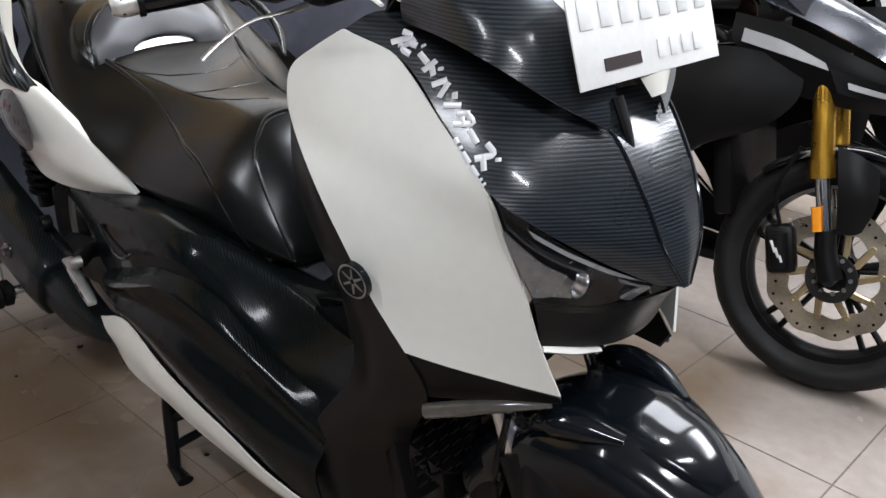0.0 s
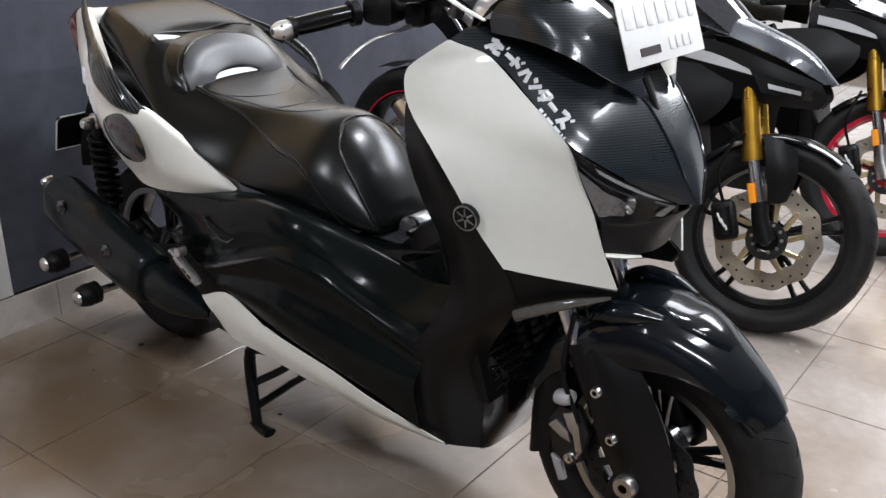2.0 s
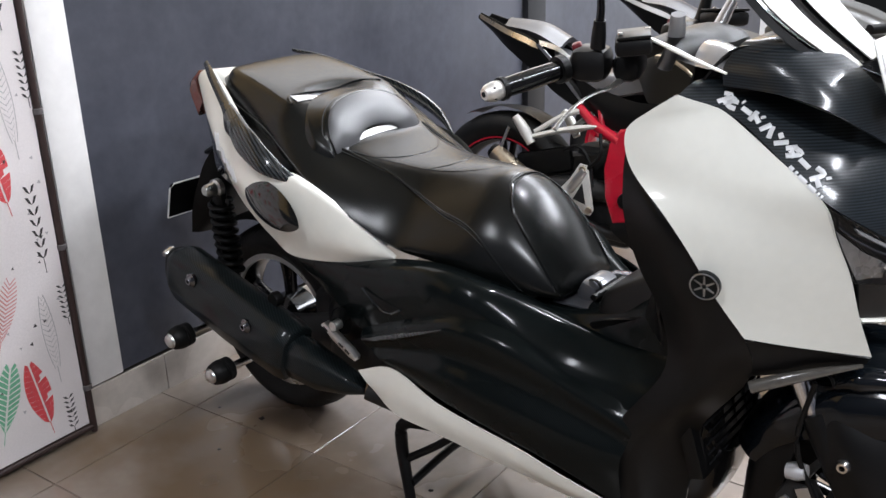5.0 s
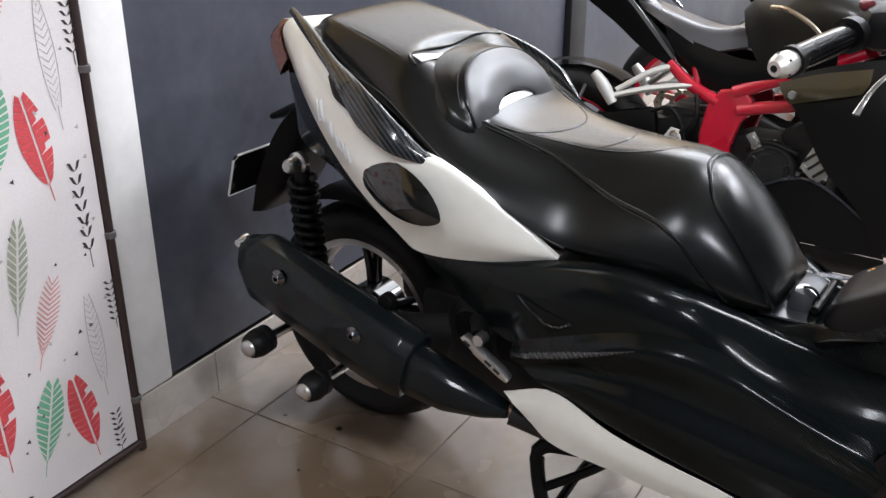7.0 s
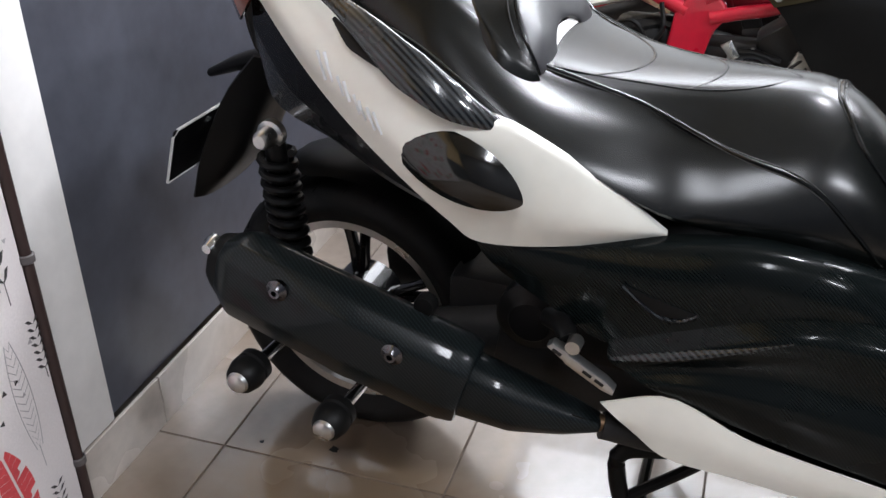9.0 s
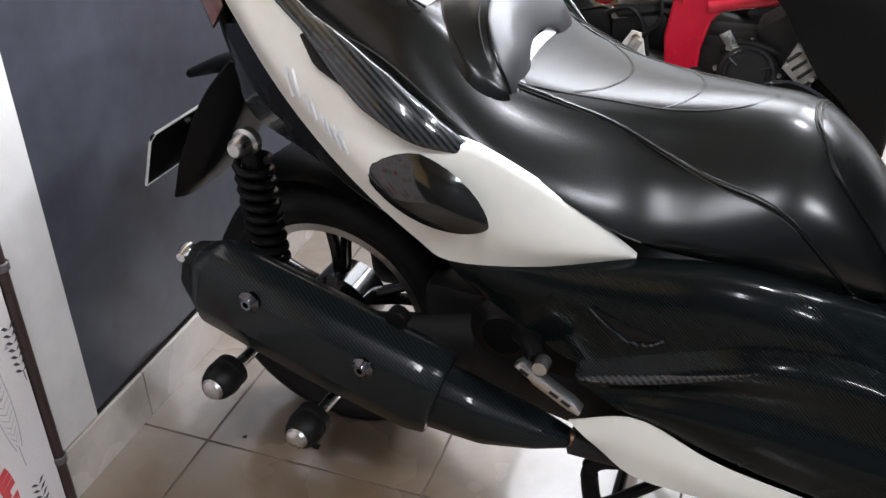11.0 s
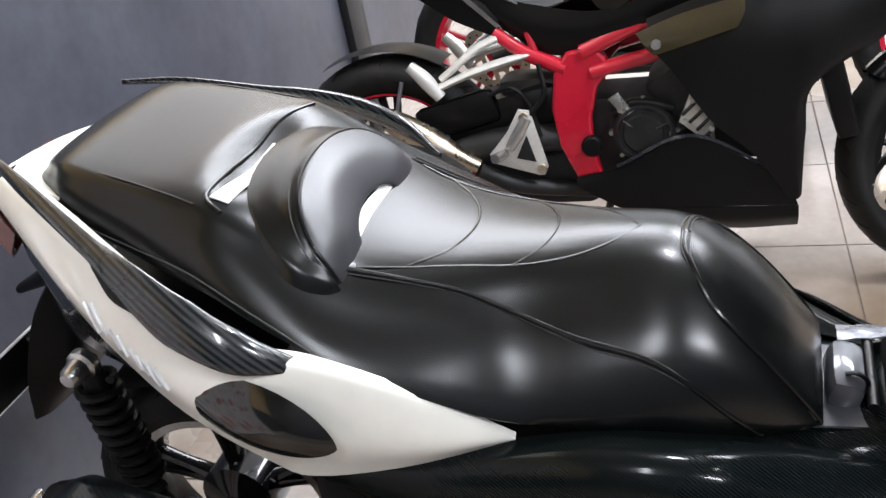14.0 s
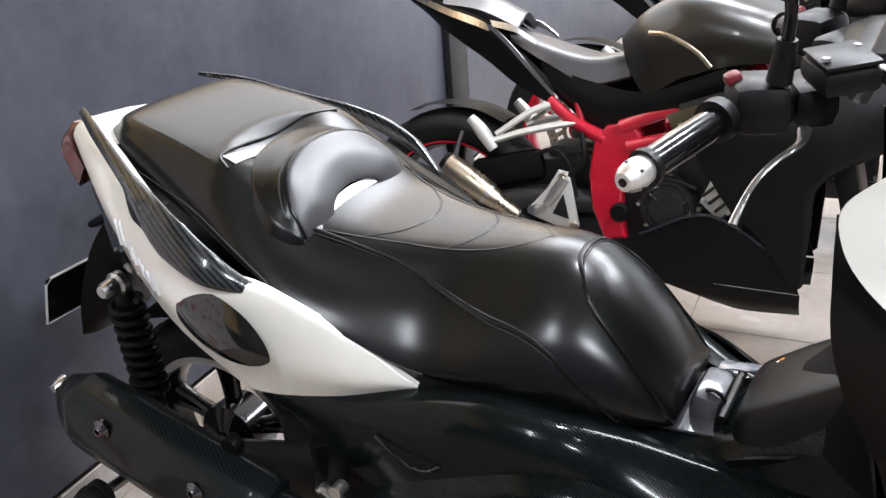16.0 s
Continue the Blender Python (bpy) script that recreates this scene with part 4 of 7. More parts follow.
# dark plates on the face give the slots' shade; nothing is cut
for u in (-0.044, 0.012, 0.034):
    part("footrest_slot_shade", cut([(u - 0.008, -0.003), (u - 0.008, 0.004), (u + 0.008, 0.004), (u + 0.008, -0.003)], -0.0132, -0.0118, m=fr_m), ENGINE, fr_ob)
part("footrest_bracket", tube([(0.40, -0.22, 0.47), (0.43, -0.26, 0.49), (0.45, -0.29, 0.485)], 0.016, 10, 8), BLACK, SC)
part("footrest_bolt", lathe([(0, -0.012), (0.011, -0.012), (0.012, 0.01)], (0.460, -0.302, 0.489), n=12), ALLOY, SC)

# centre stand
bm = bmesh.new()
for s in (1, -1):
    tube([(0.70, -0.13 * s, 0.235), (0.60, -0.15 * s, 0.215), (0.525, -0.165 * s, 0.20), (0.520, -0.175 * s, 0.15), (0.565, -0.20 * s, 0.012)], [0.017, 0.017, 0.016, 0.015, 0.013], 10, 22, bm=bm)
    tube([(0.535, -0.178 * s, 0.11), (0.62, -0.15 * s, 0.17), (0.68, -0.14 * s, 0.225)], 0.010, 8, 8, bm=bm)
    tube([(0.548, -0.20 * s, 0.010), (0.62, -0.205 * s, 0.010)], [0.010, 0.018], 10, 4, 0.6, bm=bm)
tube([(0.56, -0.19, 0.06), (0.55, 0.0, 0.07), (0.56, 0.19, 0.06)], 0.010, 8, 8, bm=bm)
part("centre_stand", bm, BLACK, SC, "black steel centre stand")

# leg shield: white side panels
LS_L = [(1.181, -0.200, 1.054), (1.146, -0.214, 1.029), (1.113, -0.229, 0.999), (1.117, -0.240, 0.962), (1.142, -0.248, 0.924), (1.200, -0.262, 0.876), (1.250, -0.260, 0.815), (1.295, -0.246, 0.742), (1.341, -0.229, 0.677)]
LS_R = [(1.185, -0.197, 1.055), (1.225, -0.180, 1.043), (1.262, -0.172, 1.027), (1.346, -0.180, 0.972), (1.426, -0.185, 0.915), (1.450, -0.173, 0.855), (1.473, -0.160, 0.795), (1.490, -0.145, 0.725), (1.511, -0.122, 0.651)]
mid = lambda A, B, u, out: [(a[0] * (1 - u) + b[0] * u, a[1] * (1 - u) + b[1] * u - out * (0.15 if i == 0 else 1), a[2] * (1 - u) + b[2] * u) for i, (a, b) in enumerate(zip(A, B))]
both("leg_shield_panel", [LS_L, mid(LS_L, LS_R, 0.3, 0.004), mid(LS_L, LS_R, 0.7, 0.003), LS_R], WHITE_PANEL, "pearl white leg shield side panel", 36, 16)
# black return between white panel and inner shield, down to the lower cowl
both("shield_return", [
    [(1.106, -0.212, 0.985), (1.110, -0.232, 0.92), (1.116, -0.232, 0.84), (1.140, -0.215, 0.75), (1.180, -0.198, 0.66), (1.19, -0.20, 0.56), (1.11, -0.215, 0.43), (1.078, -0.206, 0.31), (1.110, -0.165, 0.19)],
    [(1.124, -0.216, 0.982), (1.142, -0.236, 0.92), (1.185, -0.255, 0.85), (1.220, -0.247, 0.76), (1.260, -0.232, 0.67), (1.26, -0.215, 0.56), (1.17, -0.205, 0.43), (1.14, -0.18, 0.31), (1.155, -0.14, 0.182)],
    [(1.134, -0.214, 0.982), (1.158, -0.234, 0.915), (1.225, -0.255, 0.845), (1.285, -0.244, 0.75), (1.342, -0.225, 0.670), (1.337, -0.185, 0.580), (1.240, -0.132, 0.430), (1.214, -0.106, 0.300), (1.200, -0.096, 0.172)]], SATIN, "black leg shield edge and lower cowl", 40, 14)
both("shield_lower_wing", [[(1.338, -0.226, 0.672), (1.42, -0.18, 0.662), (1.508, -0.118, 0.645)], [(1.34, -0.205, 0.625), (1.42, -0.155, 0.63), (1.503, -0.11, 0.634)], [(1.335, -0.18, 0.585), (1.42, -0.14, 0.605), (1.50, -0.105, 0.628)]], BLACK, "", 12, 8)
# indicator bar below the white panel
for s in (1, -1):
    part("indicator_bar", tube([(1.345, -0.194 * s, 0.574), (1.39, -0.176 * s, 0.594), (1.44, -0.154 * s, 0.614), (1.500, -0.122 * s, 0.632)], [0.0105, 0.0105, 0.008, 0.003], 12, 14, 1.1), mat("grey_lens", (0.075, 0.070, 0.062), 0.15, 0, 0.8, 0.15, 25, 90), SC, "grey translucent indicator strip")
# inner leg shield facing the rider, tunnel and fuel lid
part("inner_shield", skin([[(1.118, -0.225, 0.995), (1.133, -0.230, 0.85), (1.160, -0.205, 0.72), (1.18, -0.19, 0.60)], [(1.19, -0.12, 1.02), (1.205, -0.12, 0.85), (1.15, -0.11, 0.72), (1.10, -0.11, 0.62)], [(1.22, 0, 1.03), (1.22, 0, 0.86), (1.12, 0, 0.74), (1.05, 0, 0.66)], [(1.19, 0.12, 1.02), (1.205, 0.12, 0.85), (1.15, 0.11, 0.72), (1.10, 0.11, 0.62)], [(1.118, 0.225, 0.995), (1.133, 0.230, 0.85), (1.160, 0.205, 0.72), (1.18, 0.19, 0.60)]], 16, 20, 0.004, outward=(-1, 0, 0)), BLACK, SC, "black plastic inner leg shield")
part("tunnel", skin([[(0.84, -0.128, 0.575), (0.93, -0.116, 0.556), (1.03, -0.116, 0.545), (1.17, -0.13, 0.55)], [(0.84, -0.09, 0.574), (0.93, -0.085, 0.570), (1.03, -0.092, 0.598), (1.15, -0.12, 0.66)], [(0.84, 0, 0.574), (0.93, 0, 0.572), (1.03, 0, 0.630), (1.13, 0, 0.70)], [(0.84, 0.09, 0.574), (0.93, 0.085, 0.570), (1.03, 0.092, 0.598), (1.15, 0.12, 0.66)], [(0.84, 0.128, 0.575), (0.93, 0.116, 0.556), (1.03, 0.116, 0.545), (1.17, 0.13, 0.55)]], 20, 20, 0.004, outward=(0, 0, 1)), CARBON_DARK, SC, "black tunnel between the foot boards")
HINGE = mat("silver_blue_gloss", (0.10, 0.104, 0.118), 0.34, 0.25, 0.8, 0.1)
FOIL = mat("clear_foil", (0.36, 0.37, 0.41), 0.25, 0.5, 0.4, 0.1, 20, 160, bump=0.3)
part("seat_latch_cover", skin([[(0.880, -0.085, 0.578), (0.93, -0.080, 0.577), (1.030, -0.078, 0.579)], [(0.880, -0.02, 0.582), (0.93, -0.02, 0.580), (1.030, -0.02, 0.584)], [(0.880, 0.05, 0.582), (0.93, 0.05, 0.580), (1.030, 0.05, 0.584)], [(0.880, 0.085, 0.578), (0.93, 0.080, 0.577), (1.030, 0.078, 0.579)]], 12, 12, 0.004, outward=(0, 0, 1)), HINGE, SC, "glossy blue-grey floor plate in front of the seat")
hinge = part("seat_hinge", block((0.046, 0.100, 0.048), (0.936, 0.0, 0.592), 0.016, (0, 14, 0)), HINGE, SC, "glossy silver seat hinge cover")
part("hinge_strap", tube([(0.935, -0.030, 0.618), (0.950, -0.030, 0.619), (0.962, -0.030, 0.606), (0.964, -0.030, 0.582)], [0.004, 0.005, 0.004], 10, 14, 0.5), BLACK, hinge, "black hinge strap")
part("hinge_pin", tube([(0.966, -0.068, 0.598), (0.966, 0.068, 0.598)], 0.007, 12, 3), BLACK, hinge)
foil = skin([[(0.930, 0.058, 0.602), (0.955, 0.060, 0.606), (0.995, 0.058, 0.612)], [(0.930, 0.085, 0.600), (0.960, 0.088, 0.602), (0.995, 0.086, 0.606)], [(0.930, 0.112, 0.588), (0.960, 0.114, 0.588), (0.990, 0.112, 0.590)]], 18, 14, 0.002, outward=(0, 0, 1))
for v in foil.verts:
    v.co.z += 0.0012 * math.sin(v.co.x * 160 + v.co.y * 60) * math.sin(v.co.y * 130 + v.co.x * 47 + 1.3)
part("foil_patch", foil, FOIL, SC, "crinkled clear film left on the tunnel", 60)
LID = []
for y, dz, dx in ((-0.118, None, 0.0), (-0.108, 0.075, 0.0), (-0.088, 0.020, 0.004), (-0.066, 0.003, 0.010), (0.0, 0.0, 0.012), (0.066, 0.003, 0.010), (0.088, 0.020, 0.004), (0.108, 0.075, 0.0), (0.118, None, 0.0)):
    LID.append([(x - dx * (1 if k == 0 else 0), y * w, 0.548 + 0.02 * k if dz is None else top - dz) for k, (x, w, top) in enumerate(((0.984, 0.80, 0.560), (0.990, 0.92, 0.618), (1.03, 0.98, 0.650), (1.09, 1.0, 0.688), (1.15, 1.02, 0.726), (1.20, 1.04, 0.760)))])
lid = part("fuel_lid", skin(LID, 22, 28, 0.005, outward=(-0.3, 0, 1)), SATIN, SC, "black fuel lid hump on the tunnel")
for k, (m_, w_) in enumerate(((PLATE, 0.008), (AMBER, 0.012), (PLATE, 0.010), (AMBER, 0.008))):
    part("lid_print", block((0.008, w_ * 0.6, 0.0012), (1.005 + 0.006 * k, 0.040 + 0.003 * k, 0.631 + 0.0045 * k), 0.0003, (0, -36, 0)), m_, lid)
part("lid_hook", tube([(1.110, -0.01, 0.696), (1.112, -0.012, 0.722), (1.122, -0.012, 0.742), (1.134, -0.012, 0.738), (1.140, -0.01, 0.716)], [0.004, 0.005, 0.005, 0.004], 8, 18), BLACK_GLOSS, lid, "black bag hook")
part("shield_edge", tube([(1.116, 0.228, 0.985), (1.130, 0.236, 0.86), (1.156, 0.212, 0.73), (1.176, 0.196, 0.62)], 0.006, 8, 20), BLACK_GLOSS, SC)

# front cowl in carbon film with its headlights
COWL_EDGE = [(1.185, -0.197, 1.055), (1.262, -0.170, 1.028), (1.346, -0.178, 0.974), (1.428, -0.184, 0.915), (1.475, -0.158, 0.882), (1.525, -0.098, 0.838), (1.568, -0.034, 0.800)]
COWL_FLANK = [(1.195, -0.165, 1.072), (1.275, -0.140, 1.048), (1.365, -0.145, 1.000), (1.445, -0.145, 0.946), (1.495, -0.118, 0.900), (1.545, -0.072, 0.850), (1.580, -0.022, 0.800)]
COWL_RIDGE = [(1.205, -0.12, 1.075), (1.29, -0.105, 1.058), (1.385, -0.088, 1.030), (1.450, -0.060, 1.000), (1.491, -0.042, 0.966), (1.541, -0.039, 0.903), (1.570, -0.032, 0.848), (1.588, -0.004, 0.796)]
FAR_RIDGE = [(1.205, 0.12, 1.075), (1.29, 0.115, 1.058), (1.385, 0.105, 1.030), (1.450, 0.092, 1.000), (1.491, 0.080, 0.966), (1.541, 0.064, 0.903), (1.570, 0.045, 0.848), (1.588, 0.008, 0.796)]
other = lambda c: [(x, -y, z) for x, y, z in c]
part("front_cowl", skin([COWL_EDGE, COWL_FLANK, COWL_RIDGE], 40, 14), CARBON_BLUE, SC, "glossy blue-black carbon-film front cowl")
part("front_cowl", skin([other(COWL_EDGE), other(COWL_FLANK), FAR_RIDGE], 40, 14, outward=(0, 1, 0.2)), CARBON_BLUE, SC, "glossy blue-black carbon-film front cowl")
valley = [((a[0] + b[0]) / 2 - d, (a[1] + b[1]) / 2, (a[2] + b[2]) / 2) for a, b, d in zip(COWL_RIDGE[3:], FAR_RIDGE[3:], (0.010, 0.004, -0.002, -0.004, -0.002))]
part("front_beak", skin([COWL_RIDGE[3:], valley, FAR_RIDGE[3:]], 24, 12, 0.004, outward=(1, 0, 0.3)), CARBON_BLUE, SC, "carbon-film beak between the headlights")
for rim in (COWL_RIDGE[3:], FAR_RIDGE[3:]):
    part("beak_edge", tube(rim, [0.0022, 0.003, 0.0026, 0.0018], 8, 30), NAVY, SC, "glossy edge of the beak")
# solid black strip in place of the slot's shaded recess
part("beak_slot_shade", tube([(1.503, -0.017, 0.944), (1.492, -0.019, 0.968), (1.474, -0.022, 1.006)], [0.004, 0.009, 0.010], 8, 10, 0.6), BLACK, SC, "black strip for the shade in the slot beside the beak")
both("headlight_housing", [
    [(1.428, -0.180, 0.908), (1.470, -0.150, 0.876), (1.520, -0.094, 0.832), (1.562, -0.032, 0.797)],
    [(1.445, -0.165, 0.85), (1.48, -0.135, 0.826), (1.522, -0.08, 0.800), (1.556, -0.03, 0.785)],
    [(1.482, -0.150, 0.782), (1.500, -0.12, 0.772), (1.525, -0.075, 0.768), (1.552, -0.028, 0.776)]], BLACK_GLOSS, "dark headlight housing", 14, 10)
LENS = [
    [(1.430, -0.187, 0.912), (1.474, -0.160, 0.880), (1.526, -0.100, 0.836), (1.567, -0.034, 0.799)],
    [(1.452, -0.182, 0.855), (1.494, -0.150, 0.832), (1.537, -0.092, 0.806), (1.566, -0.034, 0.788)],
    [(1.484, -0.158, 0.780), (1.508, -0.125, 0.770), (1.533, -0.080, 0.766), (1.556, -0.030, 0.774)]]


def in_lamp(u, v, depth=0.007):
    """A place behind the lens: u from the upper corner to the beak, v from brow to chin."""
    p = even([even(c, 41)[round(u * 40)] for c in LENS], 41)[round(v * 40)]
    return tuple(p - Vector((0.5, -0.8, 0.25)).normalized() * depth)


REFLECTOR = mat("smoky_reflector", (0.26, 0.26, 0.265), 0.28, 0.55, 0.6, 0.25, 14, 90)
both("light_guide", [[in_lamp(u, v) for u, v in q] for q in (((0.30, 0.10), (0.5, 0.10), (0.72, 0.07), (0.94, 0.02)), ((0.32, 0.18), (0.5, 0.20), (0.72, 0.19), (0.94, 0.06)))], mat("frosted_guide", (0.42, 0.42, 0.42), 0.3, 0.2, 0.6, 0.1, 10, 60), "pale frosted light guide under the brow", 16, 5)
both("headlight_reflector", [[in_lamp(u, v) for u, v in q] for q in (((0.06, 0.36), (0.18, 0.42), (0.30, 0.50), (0.44, 0.56)), ((0.04, 0.62), (0.16, 0.68), (0.30, 0.70), (0.44, 0.68)), ((0.04, 0.92), (0.15, 0.90), (0.28, 0.86), (0.42, 0.82)))], REFLECTOR, "smoky grey reflector blade in the headlight", 16, 10)
both("headlight_trim", [[in_lamp(u, v, 0.008) for u, v in q] for q in (((0.10, 0.22), (0.26, 0.30), (0.42, 0.34), (0.60, 0.36)), ((0.10, 0.27), (0.26, 0.35), (0.42, 0.39), (0.60, 0.40)))], mat("smoked_chrome", (0.16, 0.16, 0.17), 0.2, 0.8, 0.5, 0.1), "smoky chrome bar in the headlight", 14, 4)
both("headlight_hook", [[in_lamp(u, v) for u, v in q] for q in (((0.78, 0.26), (0.90, 0.24), (0.97, 0.20), (0.93, 0.55), (0.84, 0.86)), ((0.78, 0.34), (0.86, 0.36), (0.90, 0.38), (0.86, 0.58), (0.78, 0.78)))], REFLECTOR, "grey hook-shaped reflector in the headlight", 22, 5)
both("headlight_lens", LENS, CLEAR, "clear headlight lens", 16, 10, 0.003)
for s in (1, -1):
    c = in_lamp(0.48, 0.60, 0.010)
    part("headlight_bulb", lathe([(0, -0.003), (0.010, -0.005), (0.014, 0.003), (0.016, 0.010)], (c[0], c[1] * s, c[2]), "X", 20), CHROME, SC, "chrome projector in the headlight")
part("chin", skin([[(1.484, -0.152, 0.782), (1.487, -0.146, 0.750), (1.488, -0.138, 0.720)], [(1.525, -0.08, 0.768), (1.520, -0.072, 0.732), (1.514, -0.06, 0.702)], [(1.572, 0, 0.786), (1.540, 0, 0.738), (1.522, 0, 0.698)], [(1.525, 0.08, 0.768), (1.520, 0.072, 0.732), (1.514, 0.06, 0.702)], [(1.484, 0.152, 0.782), (1.487, 0.146, 0.750), (1.488, 0.138, 0.720)]], 10, 18, 0.004, outward=(1, 0, -0.3)), BLACK, SC, "black chin under the headlights")
part("chin_lip", tube([(1.486, -0.137, 0.716), (1.502, -0.095, 0.704), (1.513, -0.055, 0.695)], [0.009, 0.010, 0.006], 8, 16, 0.45), WHITE, SC, "white lip under the chin")

# fairing visor, screen and front plate
both("visor", [
    [(1.240, -0.152, 1.068), (1.330, -0.165, 1.066), (1.405, -0.160, 1.050), (1.455, -0.120, 1.016), (1.492, -0.055, 0.976)],
    [(1.238, -0.150, 1.100), (1.325, -0.155, 1.105), (1.405, -0.140, 1.080), (1.452, -0.105, 1.040), (1.488, -0.05, 0.992)],
    [(1.252, -0.120, 1.132), (1.318, -0.120, 1.138), (1.405, -0.105, 1.102), (1.448, -0.085, 1.060), (1.480, -0.045, 1.008)],
    [(1.27, -0.085, 1.14), (1.335, -0.08, 1.145), (1.41, -0.07, 1.11), (1.45, -0.055, 1.07), (1.478, -0.03, 1.02)]], CARBON_BLUE, "carbon-film screen surround", 22, 14)
part("screen", skin([[(1.400, -0.085, 1.10), (1.30, -0.135, 1.18), (1.19, -0.150, 1.30)], [(1.425, -0.03, 1.105), (1.33, -0.05, 1.19), (1.21, -0.06, 1.32)], [(1.425, 0.03, 1.105), (1.33, 0.05, 1.19), (1.21, 0.06, 1.32)], [(1.400, 0.085, 1.10), (1.30, 0.135, 1.18), (1.19, 0.150, 1.30)]], 14, 14, 0.004, outward=(1, 0, 0.5)), BLACK_GLOSS, SC, "black wind screen with white bands")
part("screen_panel", skin([[(1.429, -0.034, 1.1085), (1.333, -0.060, 1.1925), (1.212, -0.072, 1.322)], [(1.431, 0.0, 1.110), (1.338, 0.0, 1.196), (1.216, 0.0, 1.326)], [(1.429, 0.034, 1.1085), (1.333, 0.060, 1.1925), (1.212, 0.072, 1.322)]], 12, 10, 0.002, outward=(1, 0, 0.5)), WHITE, SC, "white middle field of the screen")
both("screen_band", [[(1.408, -0.080, 1.098), (1.305, -0.127, 1.182), (1.195, -0.142, 1.302)], [(1.423, -0.055, 1.102), (1.322, -0.088, 1.188), (1.206, -0.10, 1.312)]], WHITE, "white band on the screen", 12, 4, 0.002)
both("screen_edge", [[(1.392, -0.098, 1.088), (1.30, -0.142, 1.165), (1.19, -0.157, 1.285)], [(1.398, -0.089, 1.096), (1.302, -0.137, 1.176), (1.192, -0.152, 1.297)]], BLACK, "", 12, 4, 0.003)
fp = part("front_plate", block((0.0025, 0.268, 0.125), (1.471, 0.020, 1.090), 0.001, (0, -20, 0)), PLATE, SC, "white front number plate with grey characters")
M = pose(1.471, 0.020, 1.090, 0, -20, 0)
for k in range(7):
    part("plate_bar", block((0.0012, 0.022, 0.038), M @ Vector((0.0022, -0.108 + 0.036 * k, 0.020)), 0.0005, (0, -20, 0)), GREY_INK, fp)
for k in range(4):
    part("plate_bar", block((0.0012, 0.014, 0.022), M @ Vector((0.0022, 0.018 + 0.024 * k, -0.036)), 0.0005, (0, -20, 0)), GREY_INK, fp)
part("plate_bar", block((0.0012, 0.066, 0.014), M @ Vector((0.0022, -0.055, -0.040)), 0, (0, -20, 0)), BLACK_INK, fp)
part("plate_bracket", block((0.008, 0.06, 0.11), (1.460, 0.028, 1.075), 0.003, (0, -20, 0)), BLACK, SC)
part("plate_tab", tube([(1.487, 0.030, 1.030), (1.494, 0.032, 1.004)], [0.030, 0.014], 10, 4, 0.22, up=(1, 0, 0)), WHITE, SC)

# sticker bars along the cowl
COWL_COLS = [even([c[j] for c in [even(c, 161) for c in (COWL_EDGE, COWL_FLANK, COWL_RIDGE)]], 61) for j in range(161)]
COWL_LAST = min(j for j in range(161) if COWL_COLS[j][0].x >= 1.428)


def cowl_at(u, v):
    """A place on the right-hand cowl: u along, v across from the white panel's edge."""
    col = COWL_COLS[round(u * COWL_LAST)]
    far, i = v * 0.037, 0
    while i < 59 and far > (col[i + 1] - col[i]).length:
        far -= (col[i + 1] - col[i]).length
        i += 1
    return col[i] + (col[i + 1] - col[i]).normalized() * far + Vector((0.25, -0.85, 0.45)).normalized() * 0.0012


def strokes(lines, width):
    bm = bmesh.new()
    for ln in lines:
        tube([cowl_at(*q) for q in ln], width, 4, max(4, 3 * len(ln)), 0.25, up=(0.2, -1, 0.6), bm=bm)
    return bm


GLYPHS = [
    [[(0.02, 0.95), (0.09, 0.95), (0.04, 0.25)], [(0.06, 0.6), (0.10, 0.3)]],
    [[(0.12, 0.95), (0.12, 0.3), (0.18, 0.3)], [(0.12, 0.65), (0.17, 0.75)], [(0.185, 0.95), (0.195, 0.9)]],
    [[(0.21, 0.6), (0.28, 0.6)]],
    [[(0.31, 0.95), (0.31, 0.25)], [(0.31, 0.7), (0.36, 0.5)], [(0.345, 0.95), (0.36, 0.85)]],
    [[(0.42, 0.9), (0.395, 0.25)], [(0.445, 0.9), (0.48, 0.25)]],
    [[(0.51, 0.9), (0.54, 0.75)], [(0.52, 0.25), (0.58, 0.85)]],
    [[(0.64, 0.98), (0.60, 0.5)], [(0.63, 0.85), (0.69, 0.85), (0.62, 0.2)], [(0.63, 0.6), (0.67, 0.45)]],
    [[(0.71, 0.6), (0.78, 0.6)]],
    [[(0.81, 0.92), (0.88, 0.92), (0.82, 0.2)], [(0.85, 0.55), (0.90, 0.25)], [(0.90, 1.0), (0.915, 0.9)]]]
for g in GLYPHS:
    part("cowl_sticker", strokes([[(0.19 + 0.80 * u, 0.09 + 0.80 * v) for u, v in l] for l in g], 0.0040), SILVER_INK, SC, "silver sticker of slanted strokes")
for k in range(11):
    part("sticker_bar", strokes([[(0.735 + 0.021 * k, 0.03), (0.750 + 0.021 * k, 0.03)]], 0.0036), SILVER_INK, SC)
# round badge on the leg shield
BM = pose(1.281, -0.262, 0.768, 8, 0, 8) @ Matrix.Diagonal((0.78, 0.78, 0.78, 1))
bd = part("badge", lathe([(0, -0.004), (0.026, -0.004), (0.030, -0.006), (0.033, -0.004), (0.033, 0.006), (0, 0.006)], (0, 0, 0), n=36), CARBON_DARK, SC, "round dark badge with a pale star")
bd.matrix_basis = BM
bm = bmesh.new()
